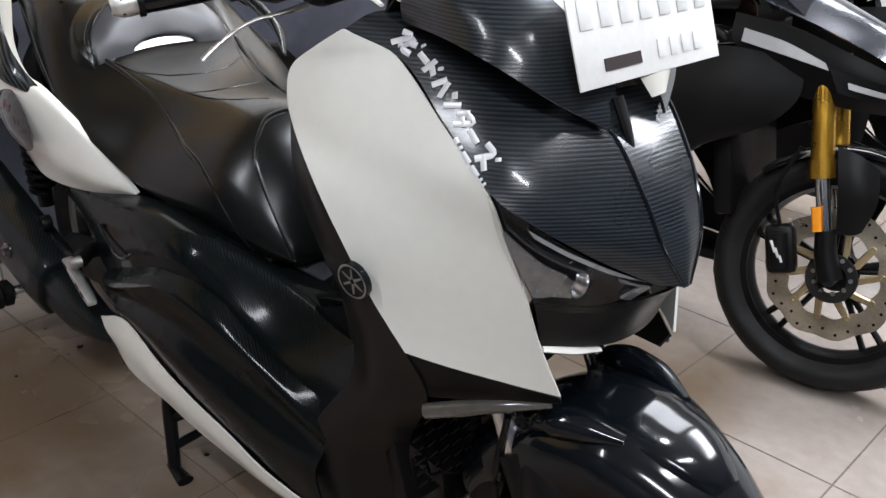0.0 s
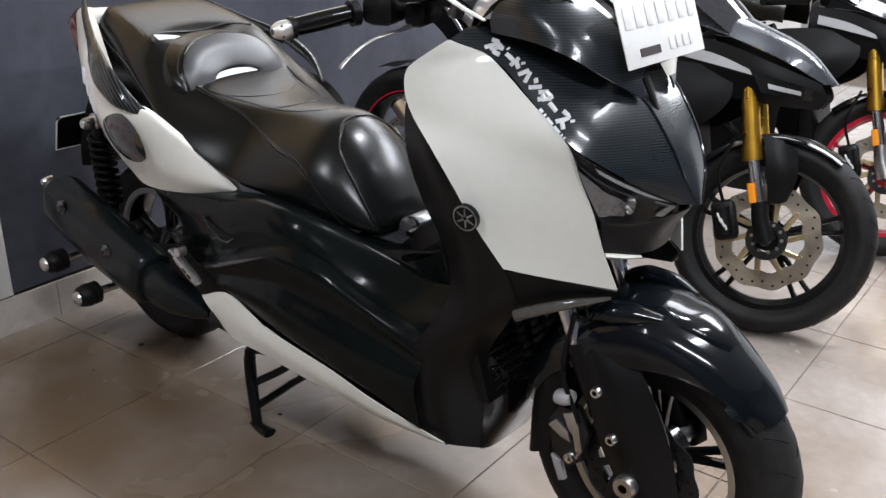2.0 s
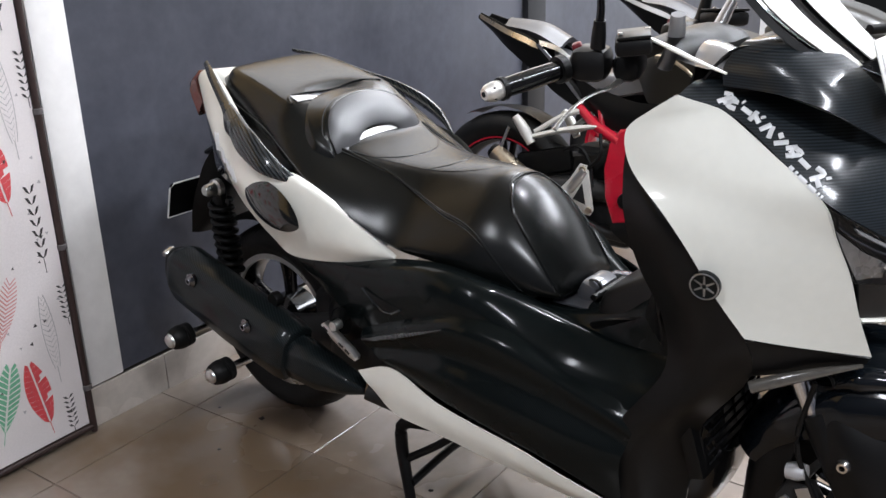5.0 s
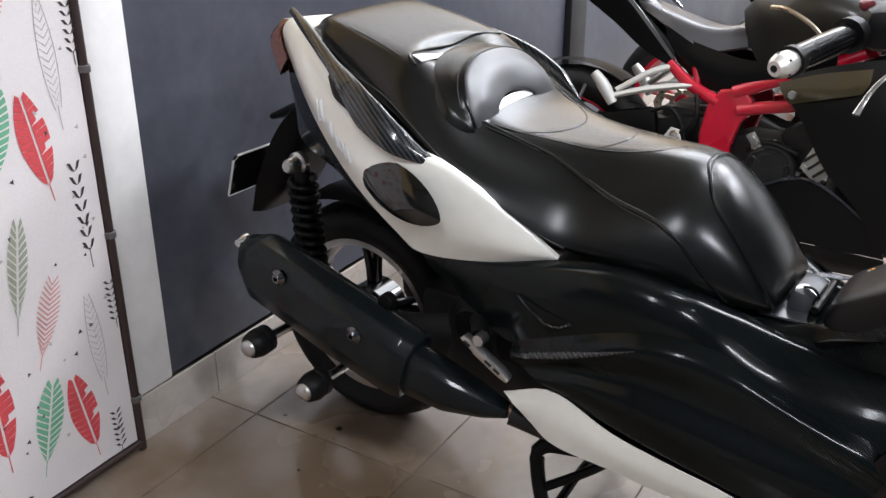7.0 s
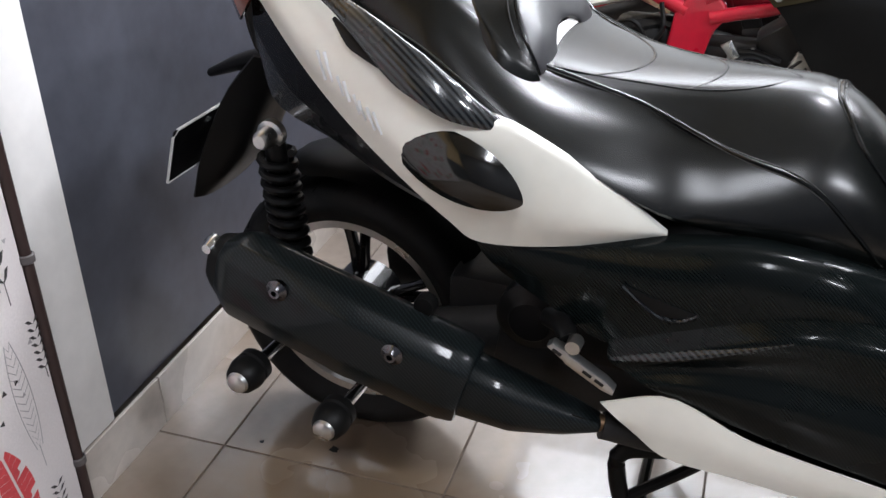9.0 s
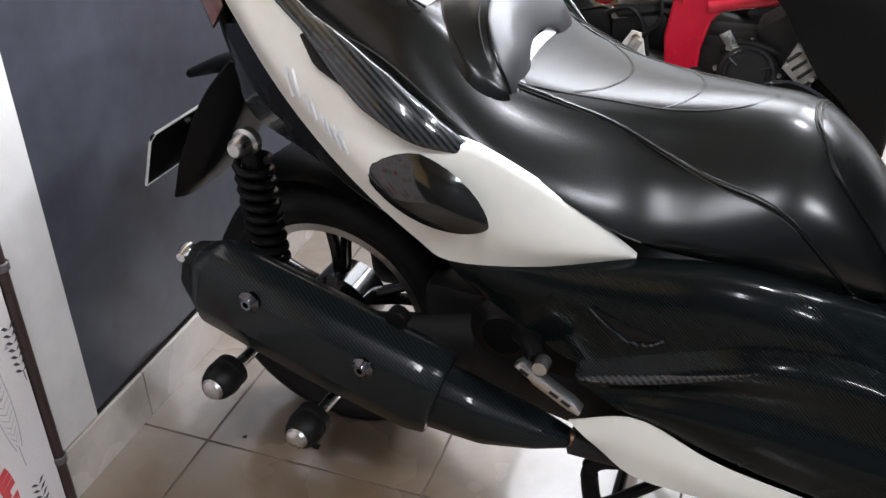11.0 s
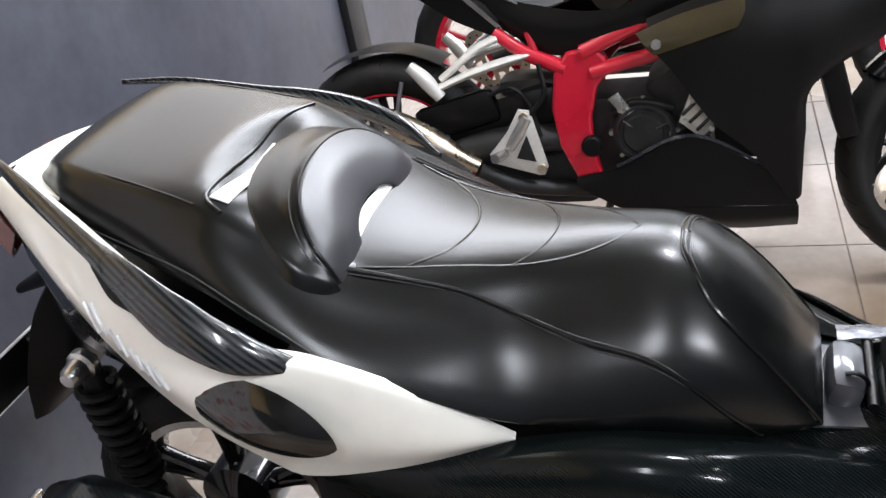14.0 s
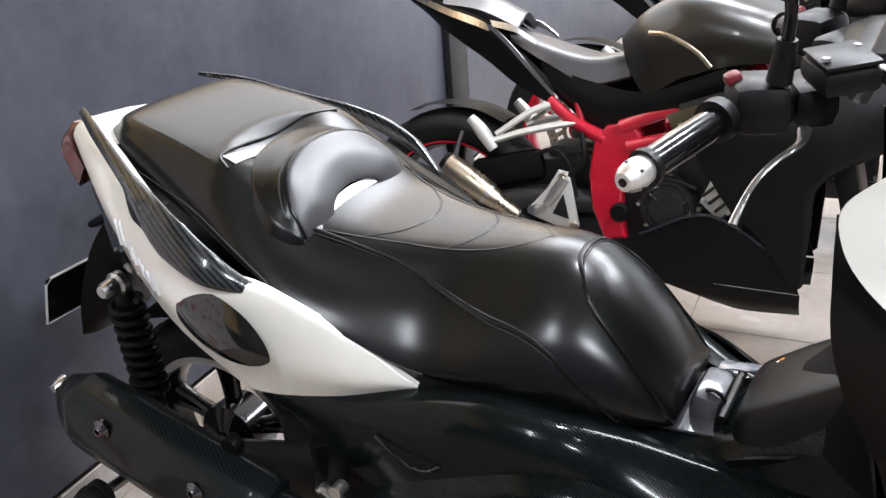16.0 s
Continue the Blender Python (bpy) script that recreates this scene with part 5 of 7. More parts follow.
for k in range(6):
    a = radians(90 + 60 * k)
    tube([(0.005 * math.cos(a), -0.0045, 0.005 * math.sin(a)), (0.024 * math.cos(a), -0.0045, 0.024 * math.sin(a))], [0.0030, 0.0018], 5, 3, 0.5, up=(0, 1, 0), bm=bm)
lathe([(0.0275, -0.0058), (0.0295, -0.0068), (0.0315, -0.0055)], (0, 0, 0), n=36, bm=bm)
part("badge_star", bm, mat("dull_silver", (0.30, 0.30, 0.30), 0.35, 0.9, 0, 0.1, 20, 90), bd)
# raised bars on the tail where a model name stands; silver paints their relief shade
TP_BM = skin([TP_IN, TP_TOP, TP_MID, TP_LOW], 90, 60, 0.004)
TP_XYZ = np.array([v.co[:] for v in TP_BM.verts])
TP_BM.free()


def tail_at(x, z):
    """A place on the outer face of the right tail panel."""
    d = (TP_XYZ[:, 0] - x) ** 2 + (TP_XYZ[:, 2] - z) ** 2
    k = np.argsort(d)[:8]
    return Vector((x, float(TP_XYZ[k, 1].min()) - 0.0006, z))


for x, z, hgt in ((0.066, 0.842, 0.019), (0.079, 0.842, 0.019), (0.102, 0.821, 0.013), (0.114, 0.816, 0.013), (0.132, 0.802, 0.013), (0.142, 0.796, 0.013), (0.157, 0.788, 0.015), (0.168, 0.784, 0.015)):
    part("tail_bar", tube([tail_at(x - 0.45 * hgt * q, z + hgt * q) for q in (-1, 0, 1)], 0.0026, 6, 6, 0.5), SILVER_INK, SC, "raised model-name bar, silvered for the shade of its relief")

# fork, fender, caliper
for s in (1, -1):
    part("fork_tube", tube([(1.350, -0.100 * s, 0.665), (1.436, -0.100 * s, 0.490)], 0.0195, 18, 4), CHROME, SC, "chrome fork tube")
    part("fork_leg", tube([(1.428, -0.100 * s, 0.512), (1.565, -0.100 * s, 0.262)], [0.027, 0.027, 0.024], 16, 6), BLACK, SC, "black fork leg")
    k = 0.0 if s == 1 else 0.045
    fg = skin([[(1.405, -0.086 * s, 0.556), (1.450, -0.120 * s, 0.466), (1.505, -0.124 * s, 0.330), (1.560, -0.114 * s, 0.235)], [(1.440 - k / 2, -0.102 * s, 0.565), (1.505 - k / 2, -0.134 * s, 0.475), (1.560 - k / 2, -0.136 * s, 0.345), (1.610 - k / 2, -0.124 * s, 0.240)], [(1.482 - k, -0.082 * s, 0.570), (1.572 - k, -0.106 * s, 0.490), (1.632 - k, -0.112 * s, 0.390), (1.662 - k, -0.104 * s, 0.275)]], 16, 12, 0.005, outward=(0, -s, 0))
    part("fork_guard", fg, SATIN, SC, "black fork guard")
    for p in ((1.495, -0.135, 0.446), (1.535, -0.137, 0.362)):
        part("fender_bolt", lathe([(0.004, -0.004 * s), (0.005, -0.010 * s), (0.009, -0.010 * s), (0.013, -0.003 * s), (0.013, 0.006 * s)], (p[0], p[1] * s, p[2]), n=18), CHROME, SC, "chrome bolt")
part("axle", lathe([(0.009, -0.150), (0.020, -0.150), (0.023, -0.144), (0.023, -0.13), (0.018, -0.145), (0.018, 0.14), (0.0, 0.14)], (1.572, 0, 0.276), n=24), ALLOY, SC, "hollow chrome front axle end")
FC = (1.565, 0, 0.278)
A_ = [30, 34, 45, 60, 75, 90, 110, 135, 160]
fat = lambda a, v: float(np.interp(a, A_, v))
rows = []
for k in range(50):
    a = 38 + 122 * k / 49
    R_ = fat(a, [0.282, 0.284, 0.291, 0.297, 0.312, 0.330, 0.334, 0.322, 0.312])
    w = fat(a, [0.050, 0.054, 0.070, 0.084, 0.098, 0.112, 0.122, 0.112, 0.085])
    e = fat(a, [0.268, 0.262, 0.255, 0.248, 0.238, 0.228, 0.222, 0.235, 0.250])
    half = [(0, R_), (0.38 * w, R_ - 0.003), (0.72 * w, R_ - 0.015), (0.94 * w, R_ - 0.038), (w, 0.55 * e + 0.45 * (R_ - 0.04)), (w * 0.985, e)]
    sect = even([(0, -y, r) for y, r in half[:0:-1]] + [(0, y, r) for y, r in half], 25)
    rows.append([Vector((FC[0] + p.z * math.cos(radians(a)), p.y, FC[2] + p.z * math.sin(radians(a)))) for p in sect])
bm = bmesh.new()
grid(bm, rows)
bm.normal_update()
bmesh.ops.solidify(bm, geom=bm.faces[:], thickness=0.004)
bmesh.ops.recalc_face_normals(bm, faces=bm.faces)
for s in (1, -1):
    part("fender_ear", tube([(1.455 if s == 1 else 1.405, -0.098 * s, 0.570), (1.475 if s == 1 else 1.440, -0.097 * s, 0.586), (1.510, -0.088 * s, 0.594), (1.575, -0.066 * s, 0.592)], [0.012, 0.026, 0.022, 0.010], 14, 18, 0.9), NAVY, SC, "collar of the fender round a fork leg")
part("front_fender", bm, NAVY, SC, "glossy blue-black carbon-film front fender")
rows = []
for k in range(20):
    a = 66 + 46 * k / 19
    R_ = fat(a, [0.282, 0.284, 0.291, 0.297, 0.312, 0.330, 0.334, 0.322, 0.312]) + 0.010 * math.sin(math.pi * min(1, (k + 1.5) / 10))
    w = 0.030 + 0.042 * math.sin(math.pi * min(0.5, (k + 0.6) / 22))
    sect = even([(0, -w, R_ - 0.030), (0, -w * 0.86, R_ - 0.008), (0, -w * 0.4, R_), (0, 0, R_ + 0.001), (0, w * 0.4, R_), (0, w * 0.86, R_ - 0.008), (0, w, R_ - 0.030)], 15)
    rows.append([Vector((FC[0] + p.z * math.cos(radians(a)), p.y, FC[2] + p.z * math.sin(radians(a)))) for p in sect])
fr = bmesh.new()
grid(fr, rows)
bmesh.ops.recalc_face_normals(fr, faces=fr.faces)
part("fender_ridge", fr, NAVY, SC, "raised crest of the front fender")
both("fender_skirt", [[(1.420, -0.100, 0.510), (1.388, -0.096, 0.36), (1.366, -0.086, 0.235)], [(1.350, -0.086, 0.490), (1.320, -0.078, 0.34), (1.304, -0.062, 0.195)], [(1.325, 0.0, 0.48), (1.292, 0.0, 0.33), (1.282, 0.0, 0.19)]], BLACK, "black rear part of the front fender", 12, 8)
cal = part("brake_caliper", cut([(1.378, 0.330), (1.400, 0.368), (1.440, 0.372), (1.468, 0.330), (1.458, 0.262), (1.428, 0.236), (1.390, 0.262)], -0.112, -0.084, bevel=0.006), ENGINE, SC, "dark front brake caliper with bare alloy brackets")
part("caliper_bracket", cut([(1.414, 0.358), (1.440, 0.372), (1.452, 0.340), (1.462, 0.292), (1.452, 0.270), (1.440, 0.318), (1.428, 0.330)], -0.119, -0.111, bevel=0.002), ALLOY, cal, "bare alloy bracket")
part("caliper_bracket", cut([(1.382, 0.320), (1.398, 0.338), (1.426, 0.322), (1.436, 0.300), (1.412, 0.304)], -0.118, -0.111, bevel=0.002), ALLOY, cal, "bare alloy bracket")
part("caliper_piston", tube([(1.398, -0.112, 0.388), (1.430, -0.112, 0.396)], [0.018, 0.021, 0.016], 14, 6, 0.8), GREY_PAINT, cal, "grey piston housing")
part("caliper_bolt", lathe([(0.003, -0.006), (0.005, -0.010), (0.010, -0.010), (0.013, -0.003), (0.013, 0.006)], (1.438, -0.118, 0.270), n=16), CHROME, cal, "chrome bolt")
part("caliper_foot", cut([(1.388, 0.250), (1.412, 0.244), (1.424, 0.205), (1.410, 0.198)], -0.112, -0.100, bevel=0.002), GREY_PAINT, cal)
part("brake_hose", tube([(1.45, -0.115, 0.35), (1.41, -0.12, 0.45), (1.43, -0.125, 0.58)], 0.005, 8, 14), BLACK, SC)
part("cable_clip", tube([(1.435, -0.118, 0.60), (1.455, -0.13, 0.60), (1.462, -0.132, 0.585), (1.448, -0.125, 0.575)], 0.003, 6, 12), BLACK, SC)
# radiator behind the wheel
bm = block((0.03, 0.30, 0.20), (1.215, 0.0, 0.42), 0.004, (0, -18, 0))
part("radiator", bm, BLACK, SC)
for k in range(6):
    z = 0.352 + 0.019 * k
    zig = [(1.262 - 0.22 * (z - 0.33) + 0.006 * (q % 2), -0.125 + 0.0125 * q, z + 0.011 * (q % 2)) for q in range(21)]
    part("grille_bar", tube(zig, 0.0034, 6, 21, 0.8, smooth=False), BLACK_GLOSS, SC)
for q in range(0, 21, 4):
    y = -0.125 + 0.0125 * q
    part("grille_rib", tube([(1.249, y, 0.345), (1.224, y, 0.472)], 0.004, 6, 3), BLACK, SC)
part("lower_cowl", skin([[(1.246, -0.135, 0.432), (1.218, -0.110, 0.30), (1.203, -0.098, 0.172)], [(1.268, -0.06, 0.350), (1.256, -0.06, 0.27), (1.212, -0.06, 0.168)], [(1.268, 0.06, 0.350), (1.256, 0.06, 0.27), (1.212, 0.06, 0.168)], [(1.246, 0.135, 0.432), (1.218, 0.110, 0.30), (1.203, 0.098, 0.172)]], 12, 12, 0.004, outward=(1, 0, 0)), BLACK_GLOSS, SC)

# handlebar
BAR_END = mat("worn_pale_alloy", (0.72, 0.70, 0.66), 0.42, 0.75, 0, 0.12, 40, 200, bump=0.15)
for s in (1, -1):
    part("grip", tube([(0.941, -0.345 * s, 1.065), (0.984, -0.222 * s, 1.084)], [0.0165, 0.0175, 0.0165], 18, 8), BLACK_GLOSS, SC, "black rubber grip")
    part("grip_flange", tube([(0.979, -0.236 * s, 1.082), (0.984, -0.222 * s, 1.084)], [0.024, 0.024], 18, 3), BLACK, SC)
    u = (Vector((0.941, -0.345 * s, 1.065)) - Vector((0.984, -0.222 * s, 1.084))).normalized()
    g0 = Vector((0.941, -0.345 * s, 1.065))
    part("grip_ring", tube([g0 - u * 0.006, g0 + u * 0.002], [0.020, 0.020], 20, 3), BLACK, SC)
    be = part("bar_end", tube([g0 + u * q for q in (0.0, 0.006, 0.018, 0.029, 0.035)], [0.0150, 0.0162, 0.0168, 0.0150, 0.0100], 20, 14), BAR_END, SC, "pale worn alloy bar end weight")
    # hole and dimples are dark caps, coloured like the shade in them
    part("bar_end_hole_shade", tube([g0 + u * 0.034, g0 + u * 0.0362], [0.0048, 0.0048], 10, 2), BLACK, be)
    for q in range(5):
        a = 2 * math.pi * q / 5
        w = u.cross(Vector((0, 0, 1))).normalized()
        o = g0 + u * 0.021 + (w * math.cos(a) + w.cross(u) * math.sin(a)) * 0.0155
        part("bar_end_dimple_shade", lathe([(0, -0.002), (0.0018, -0.0015), (0.0022, 0.002)], o, n=8), ENGINE, be)
    bm = block((0.066, 0.085, 0.058), (1.012, -0.178 * s, 1.090), 0.018, (0, 0, 20 * s))
    block((0.05, 0.10, 0.05), (1.055, -0.12 * s, 1.082), 0.018, (0, 0, 20 * s), bm)
    part("switch_housing", bm, BLACK, SC, "black switch housing")
    part("kill_switch", block((0.018, 0.022, 0.014), (0.985, -0.182 * s, 1.116), 0.005, (0, -20, 30 * s)), mat("switch_red", (0.16, 0.015, 0.022), 0.4), SC, "red rocker switch")
    rs = part("brake_reservoir", block((0.060, 0.078, 0.028), (1.092, -0.180 * s, 1.128), 0.009, (4 * s, -6, 28 * s)), BLACK, SC, "black brake fluid reservoir")
    part("reservoir_lid", block((0.056, 0.074, 0.005), (1.092, -0.180 * s, 1.1445), 0.002, (4 * s, -6, 28 * s)), BLACK, rs)
    for q in (-0.026, 0.026):
        part("reservoir_screw", lathe([(0, 0.004), (0.004, 0.0035), (0.0045, 0)], (1.092 + q * 0.42 * s, (-0.180 + q) * s, 1.1465 + 0.07 * q), "Z", 10), ALLOY, rs)
    part("mirror_mount", tube([(1.036, -0.200 * s, 1.120), (1.040, -0.204 * s, 1.145), (1.043, -0.207 * s, 1.166)], [0.0135, 0.0125, 0.0105], 12, 8), BLACK, SC, "black rubber boot of the mirror mount")
    part("mirror_stem", tube([(1.043, -0.207 * s, 1.160), (1.045, -0.209 * s, 1.200), (1.040, -0.216 * s, 1.222), (1.020, -0.250 * s, 1.250)], [0.007, 0.007, 0.007], 12, 14), BLACK_GLOSS, SC, "black mirror stem")
    part("brake_lever", tube([(1.060, -0.165 * s, 1.060), (1.062, -0.20 * s, 1.055), (1.045, -0.235 * s, 1.046), (1.030, -0.262 * s, 1.030), (1.022, -0.290 * s, 1.010), (1.019, -0.303 * s, 0.998)], [0.0075, 0.0055, 0.0042, 0.0036, 0.0036, 0.005], 10, 20, 0.6), ALLOY, SC, "alloy brake lever")
part("handlebar_cover", skin([[(1.02, -0.15, 1.08), (1.05, -0.06, 1.085), (1.055, 0, 1.09), (1.05, 0.06, 1.085), (1.02, 0.15, 1.08)], [(1.09, -0.14, 1.125), (1.10, -0.06, 1.135), (1.10, 0, 1.135), (1.10, 0.06, 1.135), (1.09, 0.14, 1.125)], [(1.17, -0.12, 1.10), (1.19, -0.06, 1.12), (1.19, 0, 1.12), (1.19, 0.06, 1.12), (1.17, 0.12, 1.10)], [(1.17, -0.12, 1.05), (1.18, -0.06, 1.04), (1.18, 0, 1.03), (1.18, 0.06, 1.04), (1.17, 0.12, 1.05)]], 18, 14, 0.004, outward=(0, 0, 1)), BLACK, SC, "black handlebar cover")
part("dashboard", skin([[(1.19, -0.15, 1.06), (1.215, -0.06, 1.09), (1.215, 0.06, 1.09), (1.19, 0.15, 1.06)], [(1.26, -0.13, 1.13), (1.28, -0.06, 1.145), (1.28, 0.06, 1.145), (1.26, 0.13, 1.13)], [(1.40, -0.08, 1.10), (1.41, -0.04, 1.11), (1.41, 0.04, 1.11), (1.40, 0.08, 1.10)]], 14, 14, 0.004, outward=(0, 0, 1)), BLACK, SC, "black dashboard under the screen")

# bright trim round the dashboard
part("cockpit_trim", tube([(1.118, -0.172, 1.137), (1.16, -0.185, 1.127), (1.215, -0.200, 1.112), (1.266, -0.205, 1.098)], [0.005, 0.007, 0.006, 0.004], 8, 16, 0.5), WHITE, SC, "white edge strip beside the dashboard")
part("instrument_cover", dome((1.185, -0.070, 1.092), (0.085, -0.062, -0.004), (0.030, 0.044, 0.0), 0.034, 28, 8, 1.0), mat("silver_cover", (0.66, 0.66, 0.67), 0.2, 0.6, 0.6, 0.05), SC, "glossy silver domed instrument cover")
for s in (1, -1):
    part("handlebar_riser", tube([(1.100, 0.070 * s - 0.01, 1.075), (1.120, 0.085 * s, 1.120), (1.135, 0.110 * s, 1.170)], [0.018, 0.016, 0.012], 12, 10, 0.7), GREY_PAINT, SC, "pale grey handlebar riser")

# ---------------- sport bikes ----------------
KHAKI = mat("dark_khaki_paint", (0.045, 0.036, 0.016), 0.35, 0.2, 0.4, 0.08, 6, 80)


def sport_bike(m, label, rim, frame_mat, body, tail_mat, fork_low, first=True):
    """A faired sport motorcycle leaning on its side stand: x ahead from the rear axle, y to its left."""
    B = thing("sport_motorcycle", m, label, "motorcycle", "row of sport motorcycles")

    def pair(name, curves, material, label="", nu=16, nv=8, thick=0.004):
        for mir in (False, True):
            part(name, skin(curves, nu, nv, thick, mir), material, B, label)

    wheel(B, 0.0, 0.312, 0.312, 0.145, 0.222, rim, rim, 0.05, 5, True, 0.12, -0.075, lip=rim, slim=0.8)
    if first:
        part("rim_pinstripe", lathe([(0.216, -0.062), (0.221, -0.0625), (0.221, -0.060), (0.216, -0.060)], (0, 0, 0.312), n=56, closed=True), RED, B, "red pinstripe on the rear rim")
    before = set(B.children)
    wheel(B, 1.389, 0.300, 0.300, 0.116, 0.222, rim, rim, 0.045, 5, True, 0.155, -0.072, lip=rim, slim=0.6)
    for s in (1, -1):
        part("fork_upper", tube([(1.240, -0.100 * s, 0.80), (1.306, -0.100 * s, 0.53)], [0.026, 0.026, 0.027], 18, 6), GOLD, B, "gold anodised fork tube")
        part("fork_collar", tube([(1.298, -0.100 * s, 0.56), (1.309, -0.100 * s, 0.52)], [0.030, 0.030], 18, 3), GOLD, B)
        part("fork_lower", tube([(1.304, -0.100 * s, 0.54), (1.356, -0.100 * s, 0.38)], 0.018, 16, 4), CHROME, B, "chrome fork slider")
        part("fork_foot", tube([(1.350, -0.100 * s, 0.405), (1.364, -0.100 * s, 0.35), (1.389, -0.098 * s, 0.293)], [0.024, 0.026, 0.030], 14, 8), fork_low, B)
        part("fork_reflector", tube([(1.318, -0.128 * s, 0.455), (1.335, -0.128 * s, 0.40)], [0.011, 0.011], 8, 3, 0.5, up=(0, 1, 0)), AMBER, B, "amber fork reflector")
        part("fender_side", skin([[(1.325, -0.118 * s, 0.600), (1.352, -0.128 * s, 0.51), (1.375, -0.120 * s, 0.405)], [(1.378, -0.112 * s, 0.590), (1.402, -0.124 * s, 0.50), (1.408, -0.116 * s, 0.41)], [(1.425, -0.095 * s, 0.565), (1.440, -0.105 * s, 0.49), (1.425, -0.102 * s, 0.42)]], 10, 5, 0.005, outward=(0, -s, 0)), BLACK_MATT, B, "dark fender side plate")
    part("front_axle", lathe([(0, -0.125), (0.012, -0.125), (0.014, -0.12), (0.014, 0.12), (0, 0.12)], (1.389, 0, 0.293), n=12), ENGINE, B)
    part("speed_ring", lathe([(0.035, -0.082), (0.058, -0.082), (0.060, -0.078), (0.035, -0.078)], (1.389, 0, 0.293), n=48, closed=True), ENGINE, B)
    bm = block((0.07, 0.05, 0.12), (1.262, -0.085, 0.33), 0.015, (0, -18, 0))
    tube([(1.25, -0.115, 0.37), (1.275, -0.115, 0.29)], 0.022, 12, 4, bm=bm)
    cp = part("brake_caliper", bm, BLACK, B, "black front brake caliper")
    for q in range(3):
        part("caliper_bar", block((0.006, 0.002, 0.030 - 0.006 * q), (1.252 + 0.012 * q, -0.1385, 0.340 - 0.012 * q), 0.0006, (0, -32, 0)), PLATE, cp)
    part("brake_hose", tube([(1.25, -0.10, 0.38), (1.22, -0.11, 0.47), (1.25, -0.12, 0.58)], 0.005, 8, 12), BLACK, B)
    bm = lathe([(0.292, -0.064), (0.306, -0.050), (0.313, 0.0), (0.306, 0.050), (0.292, 0.064), (0.300, 0.045), (0.308, 0), (0.300, -0.045)], (1.389, 0, 0.293), n=24, a0=58, a1=138, closed=True)
    part("front_fender", bm, BLACK_GLOSS, B, "black front fender")
    # the steering stands turned a little to the left
    turn = Matrix.Translation((0.012, -0.030, 0.0)) @ Matrix.Translation((1.30, 0, 0.293)) @ Matrix.Rotation(radians(12), 4, Vector((-0.41, 0, 0.91))) @ Matrix.Translation((-1.30, 0, -0.293))
    for ob in set(B.children) - before:
        ob.matrix_basis = turn @ ob.matrix_basis
    # fairing
    pair("side_fairing", [
        [(0.690, -0.165, 0.690), (0.82, -0.180, 0.735), (0.95, -0.185, 0.765), (1.10, -0.170, 0.785), (1.24, -0.130, 0.775)],
        [(0.700, -0.195, 0.630), (0.84, -0.210, 0.66), (0.97, -0.215, 0.68), (1.11, -0.195, 0.69), (1.25, -0.140, 0.695)],
        [(0.745, -0.205, 0.575), (0.86, -0.218, 0.59), (0.97, -0.222, 0.60), (1.085, -0.205, 0.60), (1.19, -0.165, 0.615)],
        [(0.830, -0.205, 0.450), (0.91, -0.210, 0.47), (0.97, -0.212, 0.48), (1.015, -0.208, 0.495), (1.045, -0.19, 0.525)],
        [(0.920, -0.195, 0.365), (0.955, -0.198, 0.37), (0.985, -0.20, 0.38), (1.01, -0.198, 0.39), (1.028, -0.19, 0.41)],
        [(0.998, -0.180, 0.245), (1.004, -0.182, 0.247), (1.01, -0.182, 0.25), (1.016, -0.182, 0.253), (1.022, -0.178, 0.26)]], body, "matt black side fairing", 22, 24)
    pair("belly_pan", [
        [(0.500, -0.140, 0.310), (0.62, -0.158, 0.342), (0.785, -0.175, 0.415), (0.88, -0.180, 0.365), (0.99, -0.180, 0.305)],
        [(0.510, -0.150, 0.285), (0.64, -0.165, 0.29), (0.79, -0.178, 0.31), (0.89, -0.180, 0.29), (1.01, -0.180, 0.250)],
        [(0.60, -0.150, 0.230), (0.70, -0.165, 0.232), (0.80, -0.176, 0.236), (0.90, -0.178, 0.236), (1.015, -0.178, 0.235)]], body, "matt black belly pan", 18, 10)
    pair("belly_foot", [[(0.60, -0.145, 0.228), (0.80, -0.170, 0.232), (1.017, -0.172, 0.231)], [(0.72, -0.15, 0.20), (0.85, -0.165, 0.195), (1.017, -0.168, 0.20)], [(0.80, -0.10, 0.16), (0.88, -0.12, 0.155), (1.017, -0.13, 0.165)]], BLACK, "", 12, 6)
    pair("belly_trim", [[(0.60, -0.161, 0.345), (0.785, -0.180, 0.420), (0.99, -0.186, 0.310)], [(0.605, -0.163, 0.339), (0.785, -0.182, 0.412), (0.99, -0.187, 0.303)]], NOSE, "grey edge of the belly pan", 16, 3)
    pair("fairing_wing", [[(0.668, -0.205, 0.668), (0.77, -0.215, 0.705), (0.90, -0.225, 0.735)], [(0.685, -0.212, 0.640), (0.79, -0.222, 0.665), (0.90, -0.230, 0.700)], [(0.706, -0.210, 0.615), (0.79, -0.222, 0.640), (0.885, -0.229, 0.668)]], KHAKI if first else body, "dark khaki fairing infill", 10, 6)
    pair("nose", [
        [(1.06, -0.155, 0.86), (1.20, -0.145, 0.85), (1.34, -0.110, 0.81), (1.47, -0.045, 0.765)],
        [(1.08, -0.17, 0.79), (1.22, -0.145, 0.775), (1.36, -0.110, 0.755), (1.49, -0.035, 0.725)],
        [(1.20, -0.13, 0.70), (1.29, -0.115, 0.695), (1.38, -0.085, 0.69), (1.47, -0.02, 0.69)]], body, "black nose fairing", 14, 10)
